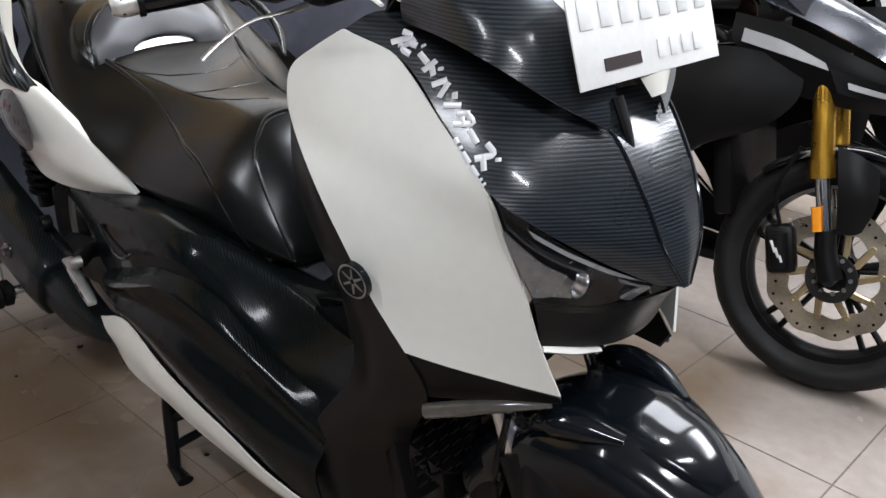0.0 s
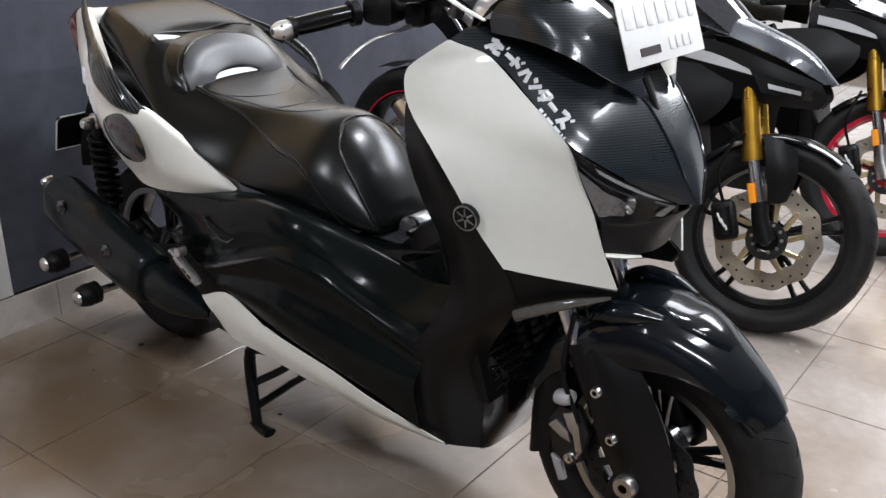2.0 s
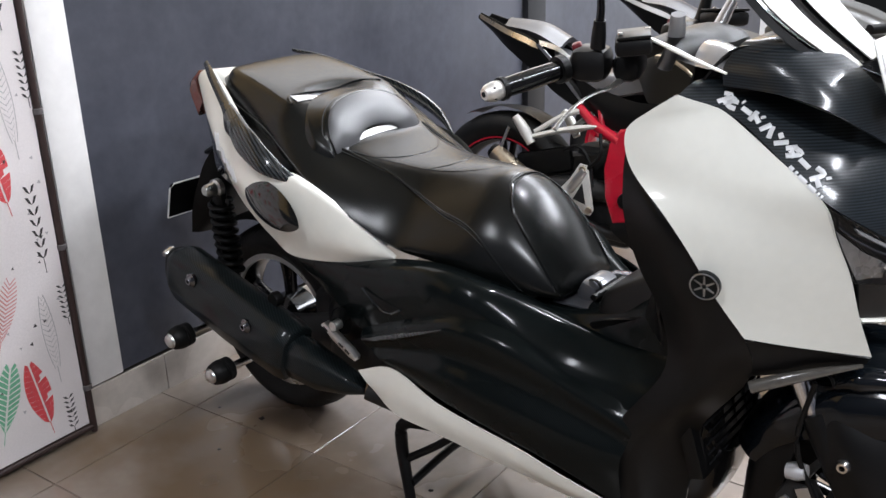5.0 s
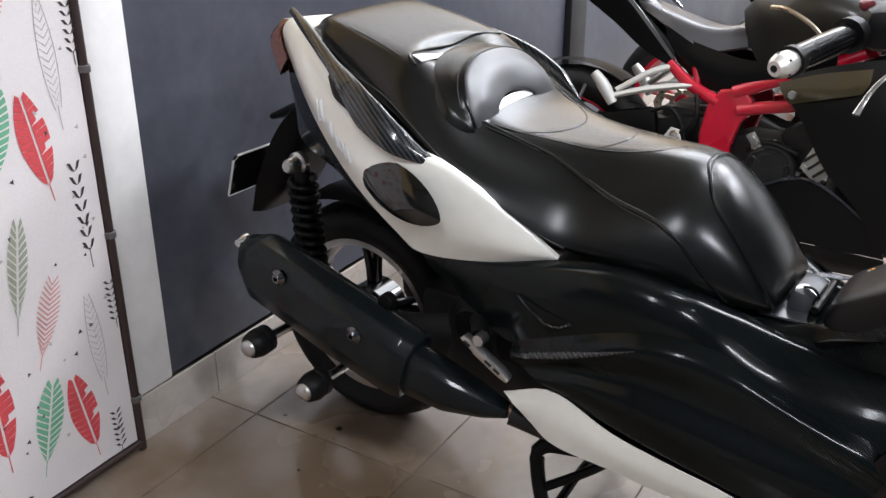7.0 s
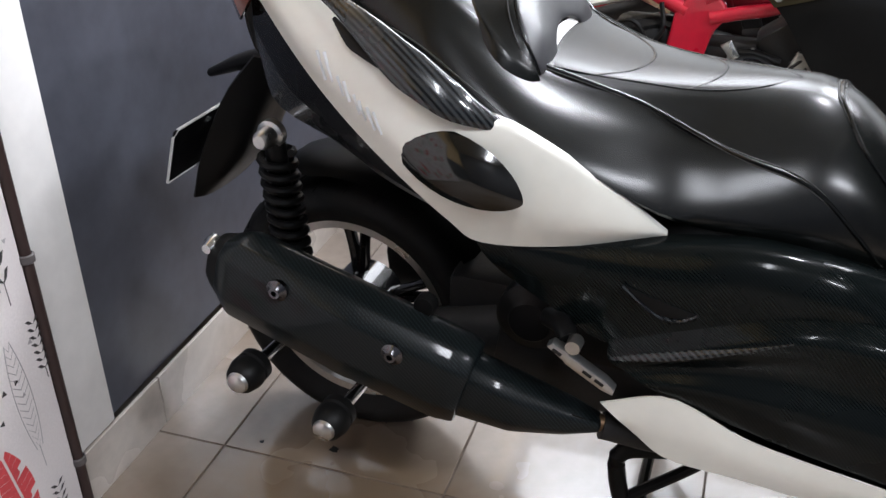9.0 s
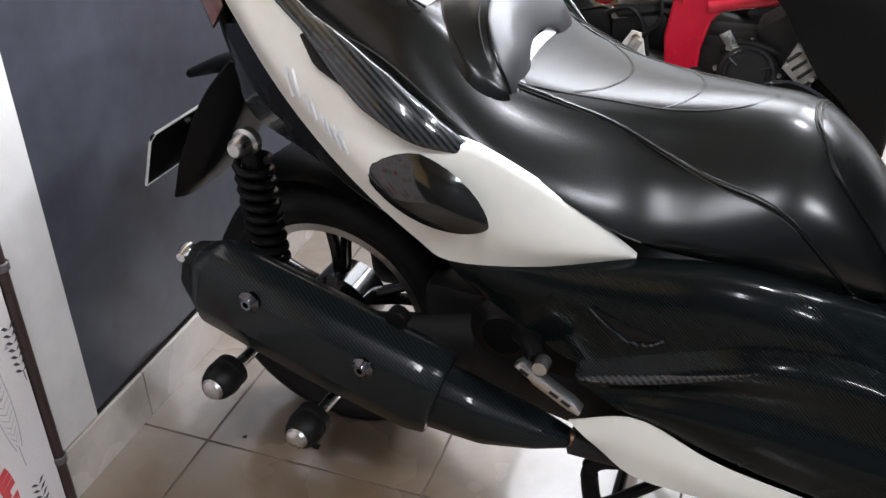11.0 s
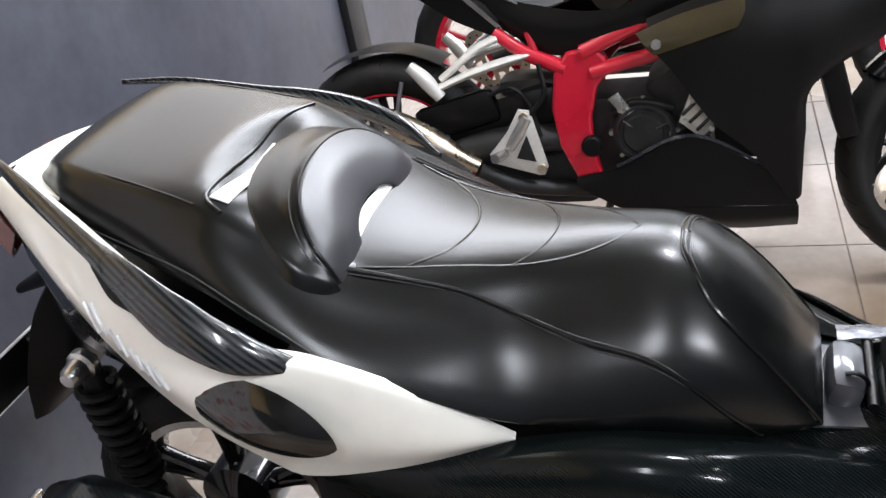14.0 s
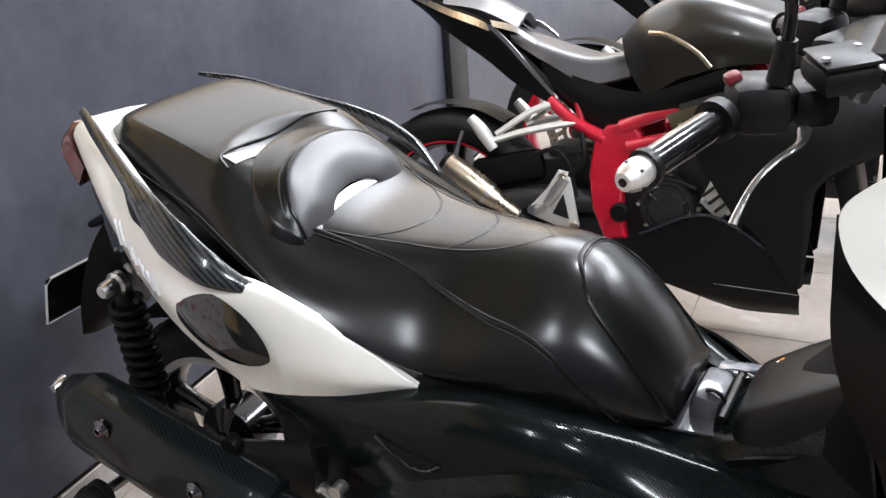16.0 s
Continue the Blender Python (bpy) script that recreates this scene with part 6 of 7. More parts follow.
    part("nose_top", skin([[(1.08, -0.12, 0.90), (1.22, -0.11, 0.865), (1.36, -0.085, 0.82), (1.475, -0.035, 0.765)], [(1.12, -0.04, 0.95), (1.26, -0.04, 0.905), (1.40, -0.03, 0.85), (1.505, -0.01, 0.765)], [(1.12, 0.04, 0.95), (1.26, 0.04, 0.905), (1.40, 0.03, 0.85), (1.505, 0.01, 0.765)], [(1.08, 0.12, 0.90), (1.22, 0.11, 0.865), (1.36, 0.085, 0.82), (1.475, 0.035, 0.765)]], 14, 12, 0.004, outward=(0.5, 0, 1)), NOSE if first else BLACK_GLOSS, B, "glossy dark nose top")
    pair("headlight", [[(1.30, -0.134, 0.775), (1.38, -0.106, 0.765), (1.455, -0.058, 0.745)], [(1.33, -0.128, 0.725), (1.39, -0.100, 0.718), (1.455, -0.052, 0.715)]], SMOKE, "slim dark headlight", 8, 4)
    # glint on the lens, painted as a pale grey strip
    pair("headlight_painted_glint", [[(1.345, -0.126, 0.752), (1.39, -0.110, 0.745), (1.43, -0.084, 0.738)], [(1.35, -0.126, 0.738), (1.39, -0.109, 0.733), (1.43, -0.082, 0.728)]], GREY_PAINT, "", 6, 3)
    pair("nose_stripe", [[(1.10, -0.177, 0.83), (1.20, -0.160, 0.815), (1.29, -0.140, 0.785)], [(1.10, -0.179, 0.80), (1.21, -0.160, 0.785), (1.30, -0.138, 0.77)]], GREY_PAINT, "pale stripe on the nose", 8, 4)
    part("screen", skin([[(0.98, -0.11, 1.02), (1.12, -0.12, 0.93), (1.24, -0.10, 0.85)], [(1.02, 0, 1.06), (1.16, 0, 0.98), (1.29, 0, 0.865)], [(0.98, 0.11, 1.02), (1.12, 0.12, 0.93), (1.24, 0.10, 0.85)]], 10, 12, 0.003, outward=(0.5, 0, 1)), TINT, B, "tinted screen")
    # tank, seat, tail
    pair("tank", [
        [(0.50, -0.0, 0.85), (0.58, 0.0, 0.925), (0.70, 0.0, 0.975), (0.85, 0.0, 0.95), (0.97, 0.0, 0.90)],
        [(0.51, -0.07, 0.845), (0.585, -0.11, 0.91), (0.70, -0.135, 0.95), (0.85, -0.13, 0.92), (0.97, -0.11, 0.88)],
        [(0.525, -0.105, 0.815), (0.60, -0.160, 0.84), (0.70, -0.185, 0.87), (0.85, -0.18, 0.86), (0.97, -0.15, 0.84)],
        [(0.535, -0.115, 0.785), (0.600, -0.145, 0.708), (0.70, -0.165, 0.760), (0.85, -0.17, 0.795), (0.97, -0.15, 0.79)]], TANK, "olive-black fuel tank", 18, 14)
    part("tank_badge", tube([(0.605, -0.170, 0.863), (0.655, -0.184, 0.860), (0.725, -0.192, 0.826), (0.765, -0.186, 0.786)], [0.006, 0.006, 0.005], 6, 14, 0.4, up=(0, -1, 0)), TITAN, B, "pale gold stripe on the tank")
    pair("mid_cover", [[(0.29, -0.085, 0.775), (0.43, -0.115, 0.735), (0.60, -0.148, 0.715), (0.80, -0.172, 0.785)], [(0.31, -0.09, 0.725), (0.44, -0.125, 0.675), (0.60, -0.150, 0.675), (0.80, -0.172, 0.755)], [(0.343, -0.08, 0.675), (0.463, -0.115, 0.612), (0.60, -0.14, 0.645), (0.80, -0.160, 0.725)]], BLACK_MATT, "matt black seat side cover", 14, 8)
    part("rider_seat", skin([[(0.20, -0.07, 0.825), (0.32, -0.105, 0.772), (0.43, -0.105, 0.725), (0.54, -0.085, 0.745)], [(0.19, -0.06, 0.85), (0.32, -0.08, 0.810), (0.43, -0.08, 0.785), (0.53, -0.06, 0.80)], [(0.19, 0, 0.86), (0.32, 0, 0.82), (0.43, 0, 0.79), (0.53, 0, 0.81)], [(0.19, 0.06, 0.85), (0.32, 0.08, 0.81), (0.43, 0.08, 0.785), (0.53, 0.06, 0.80)], [(0.20, 0.07, 0.825), (0.32, 0.105, 0.772), (0.43, 0.105, 0.725), (0.54, 0.085, 0.745)]], 16, 18, 0.02, outward=(0, 0, 1)), LEATHER_SHEEN, B, "matt black rider seat")
    part("pillion_seat", skin([[(-0.02, -0.06, 0.925), (0.11, -0.085, 0.91), (0.22, -0.08, 0.865)], [(-0.03, 0, 0.955), (0.11, 0, 0.945), (0.22, 0, 0.90)], [(-0.02, 0.06, 0.925), (0.11, 0.085, 0.91), (0.22, 0.08, 0.865)]], 10, 12, 0.02, outward=(0, 0, 1)), LEATHER_SHEEN, B, "glossy pillion seat")
    pair("tail_fairing", [[(-0.14, -0.035, 0.965), (0.0, -0.08, 0.925), (0.13, -0.095, 0.885), (0.22, -0.095, 0.815), (0.33, -0.09, 0.72)], [(-0.15, -0.035, 0.945), (0.0, -0.085, 0.89), (0.13, -0.10, 0.855), (0.22, -0.10, 0.785), (0.335, -0.095, 0.685)], [(-0.10, -0.02, 0.905), (0.0, -0.06, 0.845), (0.13, -0.075, 0.77), (0.22, -0.085, 0.71), (0.33, -0.08, 0.655)]], BLACK_MATT, "black tail fairing", 18, 8)
    pair("tail_trim", [[(-0.14, -0.042, 0.960), (0.0, -0.088, 0.918), (0.10, -0.100, 0.890), (0.135, -0.102, 0.875)], [(-0.14, -0.044, 0.946), (0.0, -0.092, 0.900), (0.10, -0.105, 0.870), (0.145, -0.104, 0.855)]], tail_mat, "pale tail trim", 12, 4)
    pair("tail_strut", [[(0.135, -0.103, 0.87), (0.19, -0.105, 0.825), (0.25, -0.105, 0.765), (0.33, -0.10, 0.685)], [(0.150, -0.105, 0.872), (0.20, -0.107, 0.832), (0.26, -0.107, 0.772), (0.337, -0.102, 0.690)]], ALLOY, "bare alloy tail strut", 12, 3)
    pair("tail_grip", [[(0.145, -0.10, 0.885), (0.22, -0.10, 0.870), (0.275, -0.095, 0.835)], [(0.155, -0.104, 0.868), (0.225, -0.104, 0.852), (0.280, -0.098, 0.822)]], ALLOY, "", 10, 4)
    part("rear_hugger", lathe([(0.330, -0.06), (0.336, 0), (0.330, 0.06)], (0, 0, 0.312), n=12, a0=60, a1=120), BLACK, B)
    # frame, engine, swing arm
    for s in (1, -1):
        part("frame_plate", cut([(0.496, 0.621), (0.464, 0.573), (0.452, 0.485), (0.465, 0.392), (0.503, 0.306), (0.563, 0.318), (0.547, 0.384), (0.548, 0.461), (0.566, 0.534), (0.600, 0.573), (0.589, 0.605), (0.560, 0.634)], -0.100 * s, -0.140 * s, bevel=0.008), frame_mat, B, "faceted frame plate", 22)
        for p, r in (([(0.322, -0.095 * s, 0.674), (0.392, -0.108 * s, 0.624), (0.495, -0.125 * s, 0.580)], [0.015, 0.018, 0.020]), ([(0.535, -0.130 * s, 0.618), (0.636, -0.130 * s, 0.663), (0.728, -0.128 * s, 0.700), (0.86, -0.11 * s, 0.765)], 0.020), ([(0.555, -0.132 * s, 0.568), (0.63, -0.134 * s, 0.588), (0.70, -0.132 * s, 0.602), (0.80, -0.125 * s, 0.64)], 0.018), ([(0.405, -0.105 * s, 0.672), (0.420, -0.110 * s, 0.622)], 0.010)):
            part("frame_tube", tube(p, r, 12, 10), frame_mat, B, "frame tube")
        part("pivot_cap", lathe([(0, -0.010 * s), (0.022, -0.010 * s), (0.026, -0.004 * s), (0.026, 0.008 * s)], (0.545, -0.150 * s, 0.392), n=22), BLACK, B)
        hp = part("peg_plate", cut([(0.289, 0.384), (0.305, 0.400), (0.341, 0.442), (0.372, 0.494), (0.398, 0.490), (0.405, 0.470), (0.434, 0.345), (0.425, 0.325), (0.410, 0.325), (0.300, 0.360)], -0.156 * s, -0.144 * s, bevel=0.002), CAST, B, "pale alloy footrest hanger")
        # dark triangle laid on the hanger for its shaded opening
        part("hanger_window_shade", cut([(0.358, 0.372), (0.388, 0.430), (0.407, 0.360)], -0.1572 * s, -0.1560 * s), ENGINE, hp)
        for q in ((0.385, 0.476), (0.420, 0.342)):
            part("hanger_bolt", lathe([(0, -0.006 * s), (0.011, -0.006 * s), (0.013, 0.002 * s)], (q[0], -0.157 * s, q[1]), n=14), STEEL, hp)
        part("foot_peg", tube([(0.33, -0.15 * s, 0.385), (0.315, -0.21 * s, 0.39)], 0.012, 10, 4), ALLOY, B)
        part("pillion_hanger", tube([(0.41, -0.112 * s, 0.620), (0.33, -0.125 * s, 0.605), (0.25, -0.140 * s, 0.585), (0.165, -0.158 * s, 0.556)], [0.016, 0.021, 0.020, 0.018], 10, 12, 0.5), CAST, B, "silver pillion hanger")
        part("pillion_strut", tube([(0.325, -0.100 * s, 0.662), (0.274, -0.120 * s, 0.641), (0.186, -0.145 * s, 0.579)], [0.018, 0.016, 0.015], 10, 8, 0.6), CAST, B)
        part("pillion_peg", tube([(0.186, -0.165 * s, 0.540), (0.149, -0.170 * s, 0.593), (0.118, -0.172 * s, 0.625)], [0.015, 0.020, 0.014], 10, 8), CAST, B)
        part("swing_arm", tube([(0.50, -0.095 * s, 0.40), (0.30, -0.115 * s, 0.40), (0.0, -0.115 * s, 0.312)], [0.036, 0.04, 0.028], 12, 14, 1.0), ENGINE, B)
        part("clip_on", tube([(1.03, -0.11 * s, 0.88), (0.98, -0.22 * s, 0.87), (0.94, -0.31 * s, 0.86)], [0.018, 0.017, 0.017], 12, 10), BLACK, B)
    part("radiator", block((0.05, 0.26, 0.32), (1.09, 0.0, 0.53), 0.01, (0, -14, 0)), BLACK, B, "black radiator behind the front wheel")
    part("crankcase", block((0.30, 0.20, 0.24), (0.68, 0.0, 0.38), 0.03), ENGINE, B, "black crankcase")
    part("cylinder", block((0.20, 0.22, 0.18), (0.80, 0, 0.50), 0.02, (0, -35, 0)), ENGINE, B, "black cylinder block")
    part("swing_arm_brace", block((0.34, 0.17, 0.13), (0.30, 0.0, 0.445), 0.03, (0, -10, 0)), BLACK, B, "black swing arm brace")
    part("exhaust_box", block((0.30, 0.16, 0.16), (0.40, 0.0, 0.29), 0.03), ENGINE, B, "black collector box under the engine")
    part("chain_cover", block((0.22, 0.03, 0.09), (0.20, -0.085, 0.470), 0.02, (0, -14, 0)), BLACK_MATT, B, "black chain cover")
    part("gearbox", block((0.24, 0.12, 0.2), (0.42, 0.0, 0.45), 0.03), ENGINE, B, "black gearbox")
    cv = part("clutch_cover", lathe([(0, -0.030), (0.045, -0.030), (0.050, -0.024), (0.068, -0.022), (0.074, -0.010), (0.074, 0.03)], (0.670, -0.130, 0.418), n=40), ENGINE, B, "round black clutch cover")
    for k in range(8):
        a = 2 * math.pi * k / 8
        part("cover_bolt", lathe([(0, -0.008), (0.006, -0.008), (0.007, 0.01)], (0.670 + 0.078 * math.cos(a), -0.132, 0.418 + 0.078 * math.sin(a)), n=8), ALLOY, cv)
    for rr in (0.030, 0.060):
        part("cover_ring", lathe([(rr - 0.0025, 0.003), (rr, -0.002), (rr + 0.0025, 0.003)], (0.670, -0.158, 0.418), n=36), NOSE, cv)
    for k in range(3):
        a = 2 * math.pi * k / 3 + 0.4
        part("cover_web", tube([(0.670 + 0.032 * math.cos(a), -0.160, 0.418 + 0.032 * math.sin(a)), (0.670 + 0.058 * math.cos(a), -0.158, 0.418 + 0.058 * math.sin(a))], 0.004, 6, 3, 0.6), ENGINE, cv)
    for k in range(6):
        part("cylinder_fin", block((0.10, 0.15, 0.010), (0.775 + 0.010 * k, -0.06, 0.43 + 0.022 * k), 0.002, (0, -35, 0)), ENGINE, B)
    fl = part("cylinder_flange", cut([(0.752, 0.440), (0.778, 0.502), (0.796, 0.498), (0.838, 0.422), (0.806, 0.394)], -0.150, -0.120, bevel=0.004), CAST, B, "bare alloy cylinder flange")
    for k in range(4):
        q = Vector((0.772 + 0.016 * k, -0.152, 0.470 - 0.019 * k))
        part("flange_rib", tube([q + Vector((-0.012, 0, -0.012)), q + Vector((0.018, 0, 0.016))], 0.0045, 6, 3), ENGINE, fl)
    for q in ((0.765, 0.443), (0.784, 0.492), (0.826, 0.422)):
        part("flange_bolt", lathe([(0, -0.008), (0.006, -0.008), (0.007, 0.004)], (q[0], -0.152, q[1]), n=8), ALLOY, fl)
    part("cover_bracket", cut([(0.590, 0.505), (0.615, 0.520), (0.650, 0.470), (0.625, 0.462)], -0.150, -0.140, bevel=0.002), ALLOY, B)
    part("coolant_hose", tube([(0.60, -0.12, 0.46), (0.66, -0.135, 0.49), (0.74, -0.13, 0.47)], 0.012, 10, 12), BLACK, B)
    part("brake_cylinder", tube([(0.345, -0.160, 0.40), (0.395, -0.160, 0.475)], [0.013, 0.016, 0.012], 10, 6), ALLOY, B)
    for pts in ([(0.40, -0.15, 0.48), (0.44, -0.15, 0.53), (0.43, -0.14, 0.60)], [(0.30, -0.14, 0.53), (0.36, -0.15, 0.55), (0.40, -0.14, 0.50), (0.42, -0.14, 0.42)]):
        part("hose", tube(pts, 0.006, 8, 14), BLACK, B)
    part("silencer", tube([(0.052, -0.185, 0.498), (0.095, -0.182, 0.468), (0.135, -0.180, 0.441), (0.195, -0.175, 0.400), (0.262, -0.168, 0.358)], [0.029, 0.034, 0.036, 0.036, 0.030, 0.022, 0.018], 24, 26), TITAN, B, "titanium short silencer")
    part("silencer_end", tube([(0.042, -0.186, 0.505), (0.054, -0.185, 0.497)], [0.024, 0.030], 24, 3), BLACK_MATT, B)
    part("silencer_ring", tube([(0.170, -0.178, 0.418), (0.178, -0.177, 0.412)], [0.036, 0.035], 24, 3), ALLOY, B)
    part("silencer_strap", tube([(0.072, -0.180, 0.510), (0.082, -0.174, 0.550), (0.092, -0.168, 0.585)], 0.011, 8, 6, 0.5), ALLOY, B)
    part("exhaust_pipe", tube([(0.26, -0.168, 0.348), (0.36, -0.13, 0.29), (0.60, -0.05, 0.24)], 0.021, 14, 10), ENGINE, B)
    part("side_stand", tube([(0.58, 0.12, 0.27), (0.54, 0.20, 0.12), (0.50, 0.255, -0.028)], 0.012, 10, 8), BLACK, B, "black side stand")
    part("fairing_bolt", lathe([(0, -0.006), (0.010, -0.006), (0.012, 0.004)], (0.712, -0.224, 0.642), n=14), ALLOY, B)
    return B


LEAN = -8
sport_bike(pose(-0.043, 1.12, 0.0) @ pose(0, 0, 0, 0, 0, -1) @ pose(0, 0, 0, LEAN, 0, 0), "matt black sport motorcycle with a red frame and gold forks", BLACK_MATT, RED, BLACK_MATT, TITAN, BLACK)
sport_bike(pose(0.09, 1.98, 0.0) @ pose(0, 0, 0, 0, 0, -1) @ pose(0, 0, 0, LEAN, 0, 0), "black sport motorcycle with red wheels", RED, BLACK_MATT, BLACK_MATT, GREY_PAINT, ALLOY, False)

# ---------------- printed fabric screen on the wall ----------------
FAB = mat("white_fabric", (0.74, 0.69, 0.68), 0.75, 0, 0, 0.05, 5, 260, bump=0.15)
BN = thing("printed_screen", pose(-0.395, -0.44, 0.0), "white fabric screen printed with red and green feathers", "screen")
bm = bmesh.new()
W_, H_ = 1.3, 1.95
rows = []
for i in range(27):
    u = i / 26
    rows.append([Vector((0.006 * math.sin(9 * u + 5 * v * 0.7) * math.sin(math.pi * u), -0.012 - (W_ - 0.02) * u, 0.035 + H_ * v)) for v in [k / 20 for k in range(21)]])
grid(bm, rows)
back = [[p - Vector((0.004, 0, 0)) for p in r] for r in rows]
grid(bm, back)
part("fabric", bm, FAB, BN)


def fab_x(y, z):
    u = (-y - 0.012) / (W_ - 0.02)
    v = (z - 0.035) / H_
    return 0.006 * math.sin(9 * u + 5 * v * 0.7) * math.sin(math.pi * u)


bm = tube([(0.0, 0.0, 0.006), (0.0, 0.0, 1.99)], 0.0095, 10, 4)
part("screen_pole", bm, mat("dark_brown_tube", (0.035, 0.02, 0.018), 0.45), BN, "dark brown edge pole")
part("screen_pole", tube([(0.0, -W_, 0.006), (0.0, -W_, 1.99)], 0.0095, 10, 4), bpy.data.materials["dark_brown_tube"], BN)
part("screen_rail", tube([(0.0, 0.0, 0.022), (0.0, -W_, 0.022)], 0.0095, 10, 4), bpy.data.materials["dark_brown_tube"], BN)
for z in (0.142, 0.548, 0.90, 1.3):
    part("pole_clip", lathe([(0.011, -0.008), (0.0135, -0.006), (0.0135, 0.006), (0.011, 0.008)], (0, 0, z), "Z", 14), mat("grey_clip", (0.10, 0.09, 0.09), 0.4), BN)
INK = {k: mat("print_" + k, c, 0.7, 0, 0, 0.12, 12, 120) for k, c in {"red": (0.62, 0.075, 0.085), "pink": (0.62, 0.28, 0.27), "green": (0.16, 0.42, 0.26), "olive": (0.33, 0.36, 0.27), "grey": (0.42, 0.40, 0.40), "dark": (0.05, 0.045, 0.045)}.items()}


def flat(bm, pts):
    """A flat print just off the fabric; pts: (y, z)."""
    vs = [bm.verts.new((fab_x(y, z) + 0.0012, y, z)) for y, z in pts]
    f = bm.faces.new(vs)
    return f


def feather(y, z, h, w, lean, style, ink):
    """One printed feather: a solid blade with notches, a comb of fronds or an outline."""
    bm = bmesh.new()
    ca, sa = math.cos(lean), math.sin(lean)
    put = lambda a, b: (y + a * ca - b * sa, z + a * sa + b * ca)
    width = lambda v: w * math.sin(math.pi * min(max(0.08 + 0.86 * v, 0), 1)) ** 0.75
    N = 12
    if style in ("blade", "fern"):
        gap = {4, 8} if style == "blade" else set()
        for s in (1, -1):
            for k in range(N):
                v0, v1 = k / N, (k + (0.80 if style == "fern" else 1.0)) / N
                cut_ = 0.55 if k in gap and s > 0 else 1.0
                t = 0.10 * h if style == "fern" else 0.05 * h
                q = [put(s * 0.0025, h * (v0 - 0.5)), put(s * width(v0) * cut_, h * (v0 - 0.5) + t), put(s * width(v1) * cut_, h * (v1 - 0.5) + t * 0.9), put(s * 0.0025, h * (v1 - 0.5))]
                flat(bm, q if s > 0 else q[::-1])
    elif style == "comb":
        for s in (1, -1):
            for k in range(15):
                v = k / 15
                q = [put(0, h * (v - 0.5)), put(s * width(v), h * (v - 0.5) + 0.12 * h), put(s * width(v), h * (v - 0.5) + 0.145 * h), put(0, h * (v - 0.5) + 0.03 * h)]
                flat(bm, q if s > 0 else q[::-1])
    elif style == "line":
        for s in (1, -1):
            for k in range(14):
                v0, v1 = k / 14, (k + 1) / 14
                q = [put(s * width(v0), h * (v0 - 0.5)), put(s * (width(v0) + 0.0018), h * (v0 - 0.5)), put(s * (width(v1) + 0.0018), h * (v1 - 0.5)), put(s * width(v1), h * (v1 - 0.5))]
                flat(bm, q if s > 0 else q[::-1])
                q = [put(0, h * (v0 - 0.5)), put(s * width(v0) * 0.9, h * (v0 - 0.5) + 0.07 * h), put(s * width(v0) * 0.9, h * (v0 - 0.5) + 0.078 * h), put(0, h * (v0 - 0.5) + 0.010 * h)]
                flat(bm, q if s > 0 else q[::-1])
    else:
        for s in (1, -1):
            for k in range(7):
                v = k / 7
                q = [put(0, h * (v - 0.5)), put(s * w * 0.55, h * (v - 0.5) + 0.03 * h), put(s * w, h * (v - 0.5) + 0.11 * h), put(s * w * 0.5, h * (v - 0.5) + 0.10 * h)]
                flat(bm, q if s > 0 else q[::-1])
    q = [put(-0.0011, -h * 0.72), put(0.0011, -h * 0.72), put(0.0011, h * 0.48), put(-0.0011, h * 0.48)]
    bmesh.ops.recalc_face_normals(bm, faces=bm.faces)
    part("print_feather", bm, INK[ink], BN)
    bm = bmesh.new()
    flat(bm, [put(-0.001, -h * 0.70), put(0.001, -h * 0.70), put(0.001, -h * 0.48), put(-0.001, -h * 0.48)])
    part("print_quill", bm, INK[ink], BN)


MOTIFS = [(-0.136, 0.183, 0.180, 0.034, 0.16, "blade", "red"), (-0.078, 0.337, 0.21, 0.017, 0.05, "line", "grey"), (-0.058, 0.634, 0.20, 0.016, 0.03, "sprig", "dark"), (-0.225, 0.553, 0.185, 0.022, -0.20, "fern", "olive"), (-0.182, 0.432, 0.155, 0.026, -0.36, "comb", "pink"), (-0.325, 0.286, 0.20, 0.036, 0.02, "blade", "red"), (-0.222, 0.206, 0.170, 0.033, -0.28, "fern", "green"), (-0.330, 0.07, 0.10, 0.022, 0.5, "fern", "green")]
for oy in (0.0, -0.36, -0.72):
    for oz in (-0.605, 0.0, 0.605, 1.21):
        for y, z, h, w, a, st_, ink in MOTIFS:
            yy, zz = y + oy, z + oz
            if -W_ + 0.05 < yy < -0.03 and zz - h * 0.62 > 0.04 and zz + h * 0.55 < 1.95:
                feather(yy, zz, h, w, a, st_, ink)
for z, h in ((0.098, 0.10), (0.995, 0.12), (0.405, 0.10)):
    feather(-0.058 if z < 0.2 else -0.020, z, h, 0.016, 0.03, "sprig", "dark")
rnd = random.Random(4)
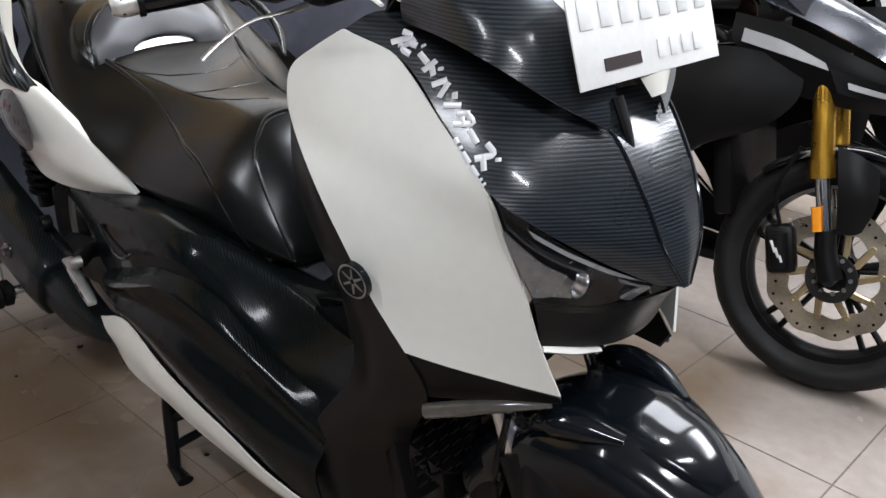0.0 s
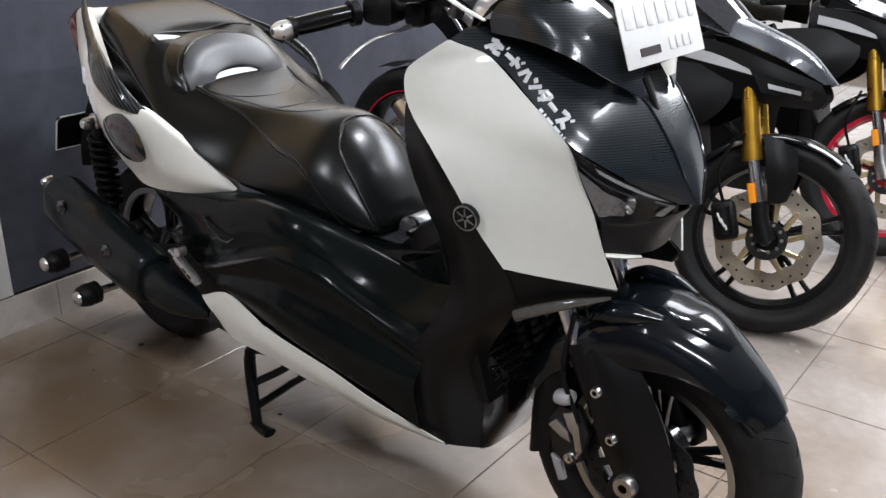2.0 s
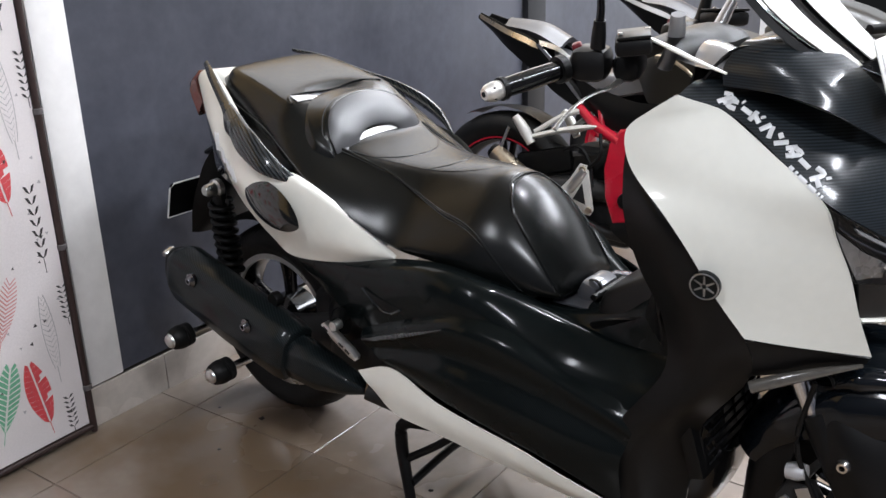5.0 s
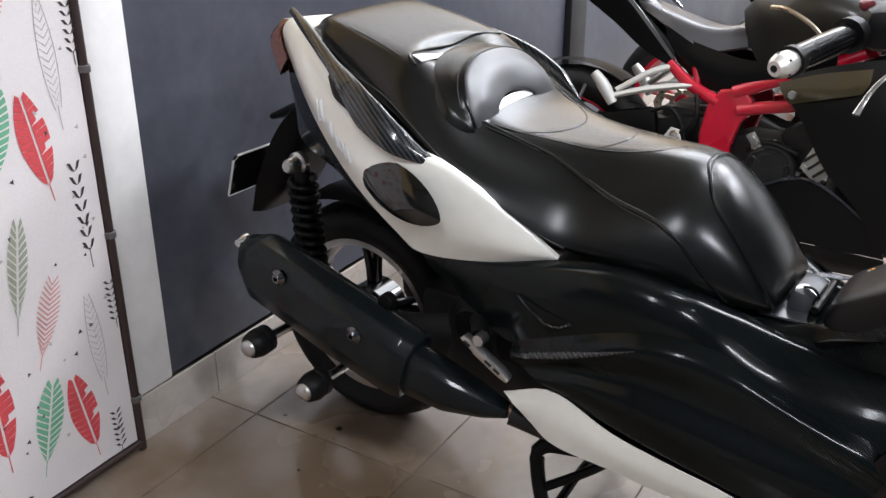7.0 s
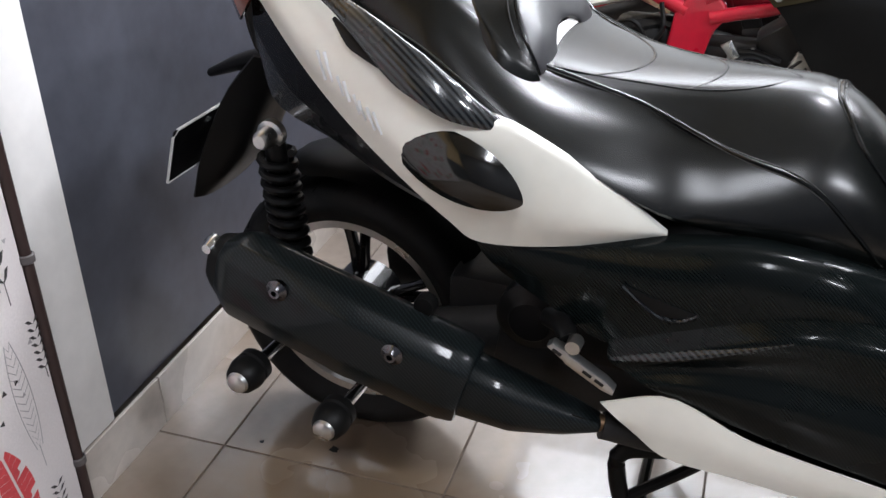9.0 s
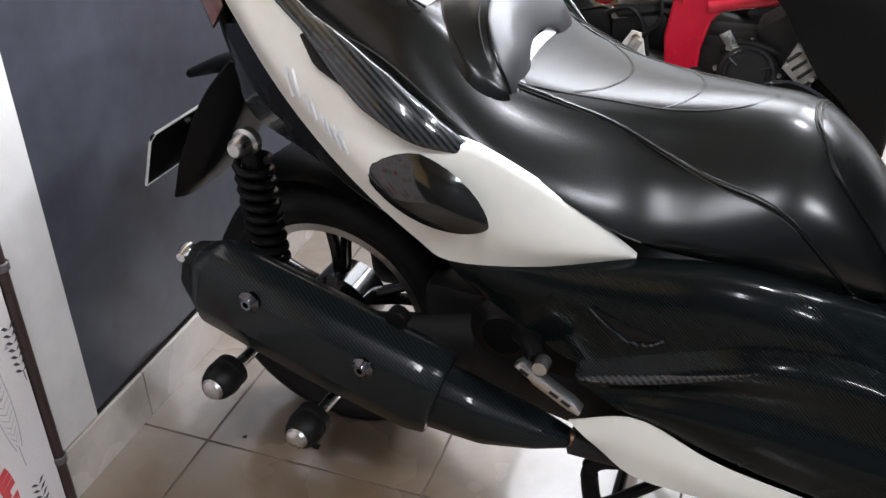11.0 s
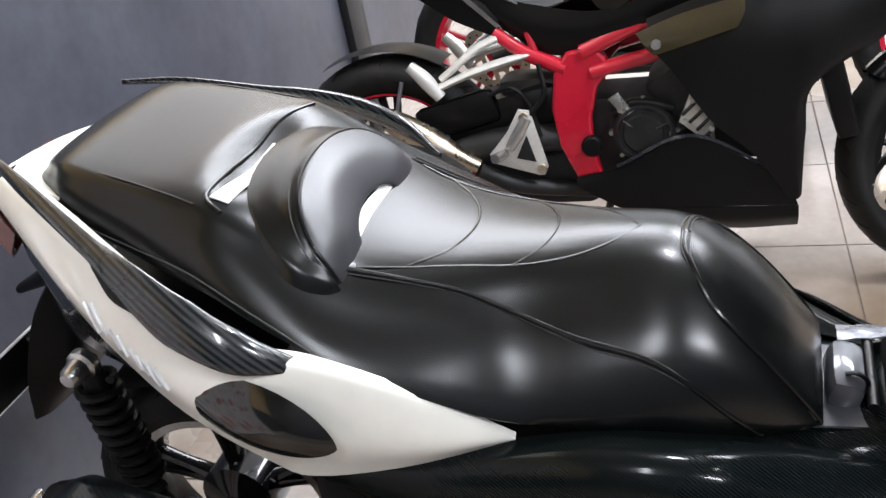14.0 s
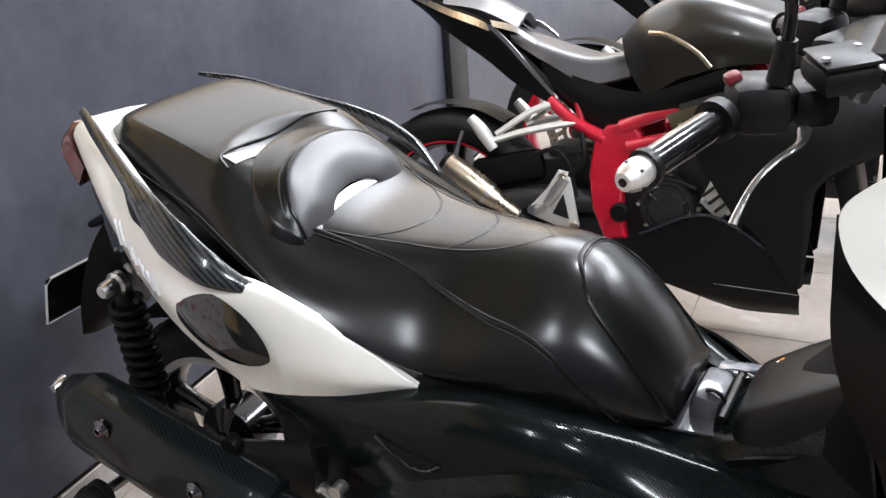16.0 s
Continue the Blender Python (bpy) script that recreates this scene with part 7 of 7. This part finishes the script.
for ink in ("dark", "grey"):
    tri = bpy.data.meshes.new("print_triangle")
    tri.from_pydata([(0, math.cos(q), math.sin(q)) for q in (0, 2.094, 4.189)], [], [(0, 1, 2)])
    tri.materials.append(INK[ink])
    for k in range(130):
        y, z, s = -rnd.uniform(0.03, W_ - 0.05), rnd.uniform(0.06, 1.9), rnd.uniform(0.004, 0.007)
        ob = new("print_triangle", tri)
        ob.parent = BN
        ob.matrix_basis = pose(fab_x(y, z) + 0.0012, y, z, rnd.uniform(0, 340), 0, 0) @ Matrix.Diagonal((1, s, s, 1))

# ---------------- specks on the floor ----------------
for x, y, r in ((-0.053, -0.138, 0.012), (-0.034, -0.315, 0.006), (-0.20, -0.16, 0.006), (1.117, -0.188, 0.007), (0.55, -0.16, 0.007)):
    bm = bmesh.new()
    k = 9
    ring = [bm.verts.new((x + r * rnd.uniform(0.6, 1.2) * math.cos(2 * math.pi * i / k), y + r * rnd.uniform(0.5, 1.0) * math.sin(2 * math.pi * i / k), 0.0008)) for i in range(k)]
    top = bm.verts.new((x, y, 0.0025))
    for i in range(k):
        bm.faces.new((ring[i], ring[(i + 1) % k], top))
    tagged(part("floor_crumb", bm, BLACK_MATT), "small dark crumb lying on the floor tile", "debris", "floor crumbs")

# ---------------- tiles ----------------
def piece(name, me, at, parent):
    ob = new(name, me)
    ob.location = at
    ob.parent = parent
    return ob


g = 0.0018
bm = block((TILE - 2 * g, TILE - 2 * g, 0.008), (0, 0, -0.004), 0)
bmesh.ops.bevel(bm, geom=[e for e in bm.edges if e.verts[0].co.z > -0.001 and e.verts[1].co.z > -0.001], offset=0.0012, segments=1, affect="EDGES")
tile_me = bpy.data.meshes.new("tile")
bm.to_mesh(tile_me)
bm.free()
tile_me.materials.append(TILE_MAT)
for i in range(-1, 12):
    for j in range(-7, 11):
        x, y = TX + TILE * (i + 0.5), TY + TILE * (j + 0.5)
        if WALL_X - 0.2 < x < 5.2 and -3.3 < y < 5.2:
            piece("tile", tile_me, (x, y, 0), floor)
bm = block((0.008, TILE - 2 * g, 0.115), (0, 0, 0.0575), 0.001)
sk_me = bpy.data.meshes.new("skirting_tile")
bm.to_mesh(sk_me)
bm.free()
sk_me.materials.append(SKIRT)
for j in range(-6, 11):
    piece("skirting_tile", sk_me, (WALL_X + 0.011, -0.165 + TILE * (j + 0.5), 0), skirting)
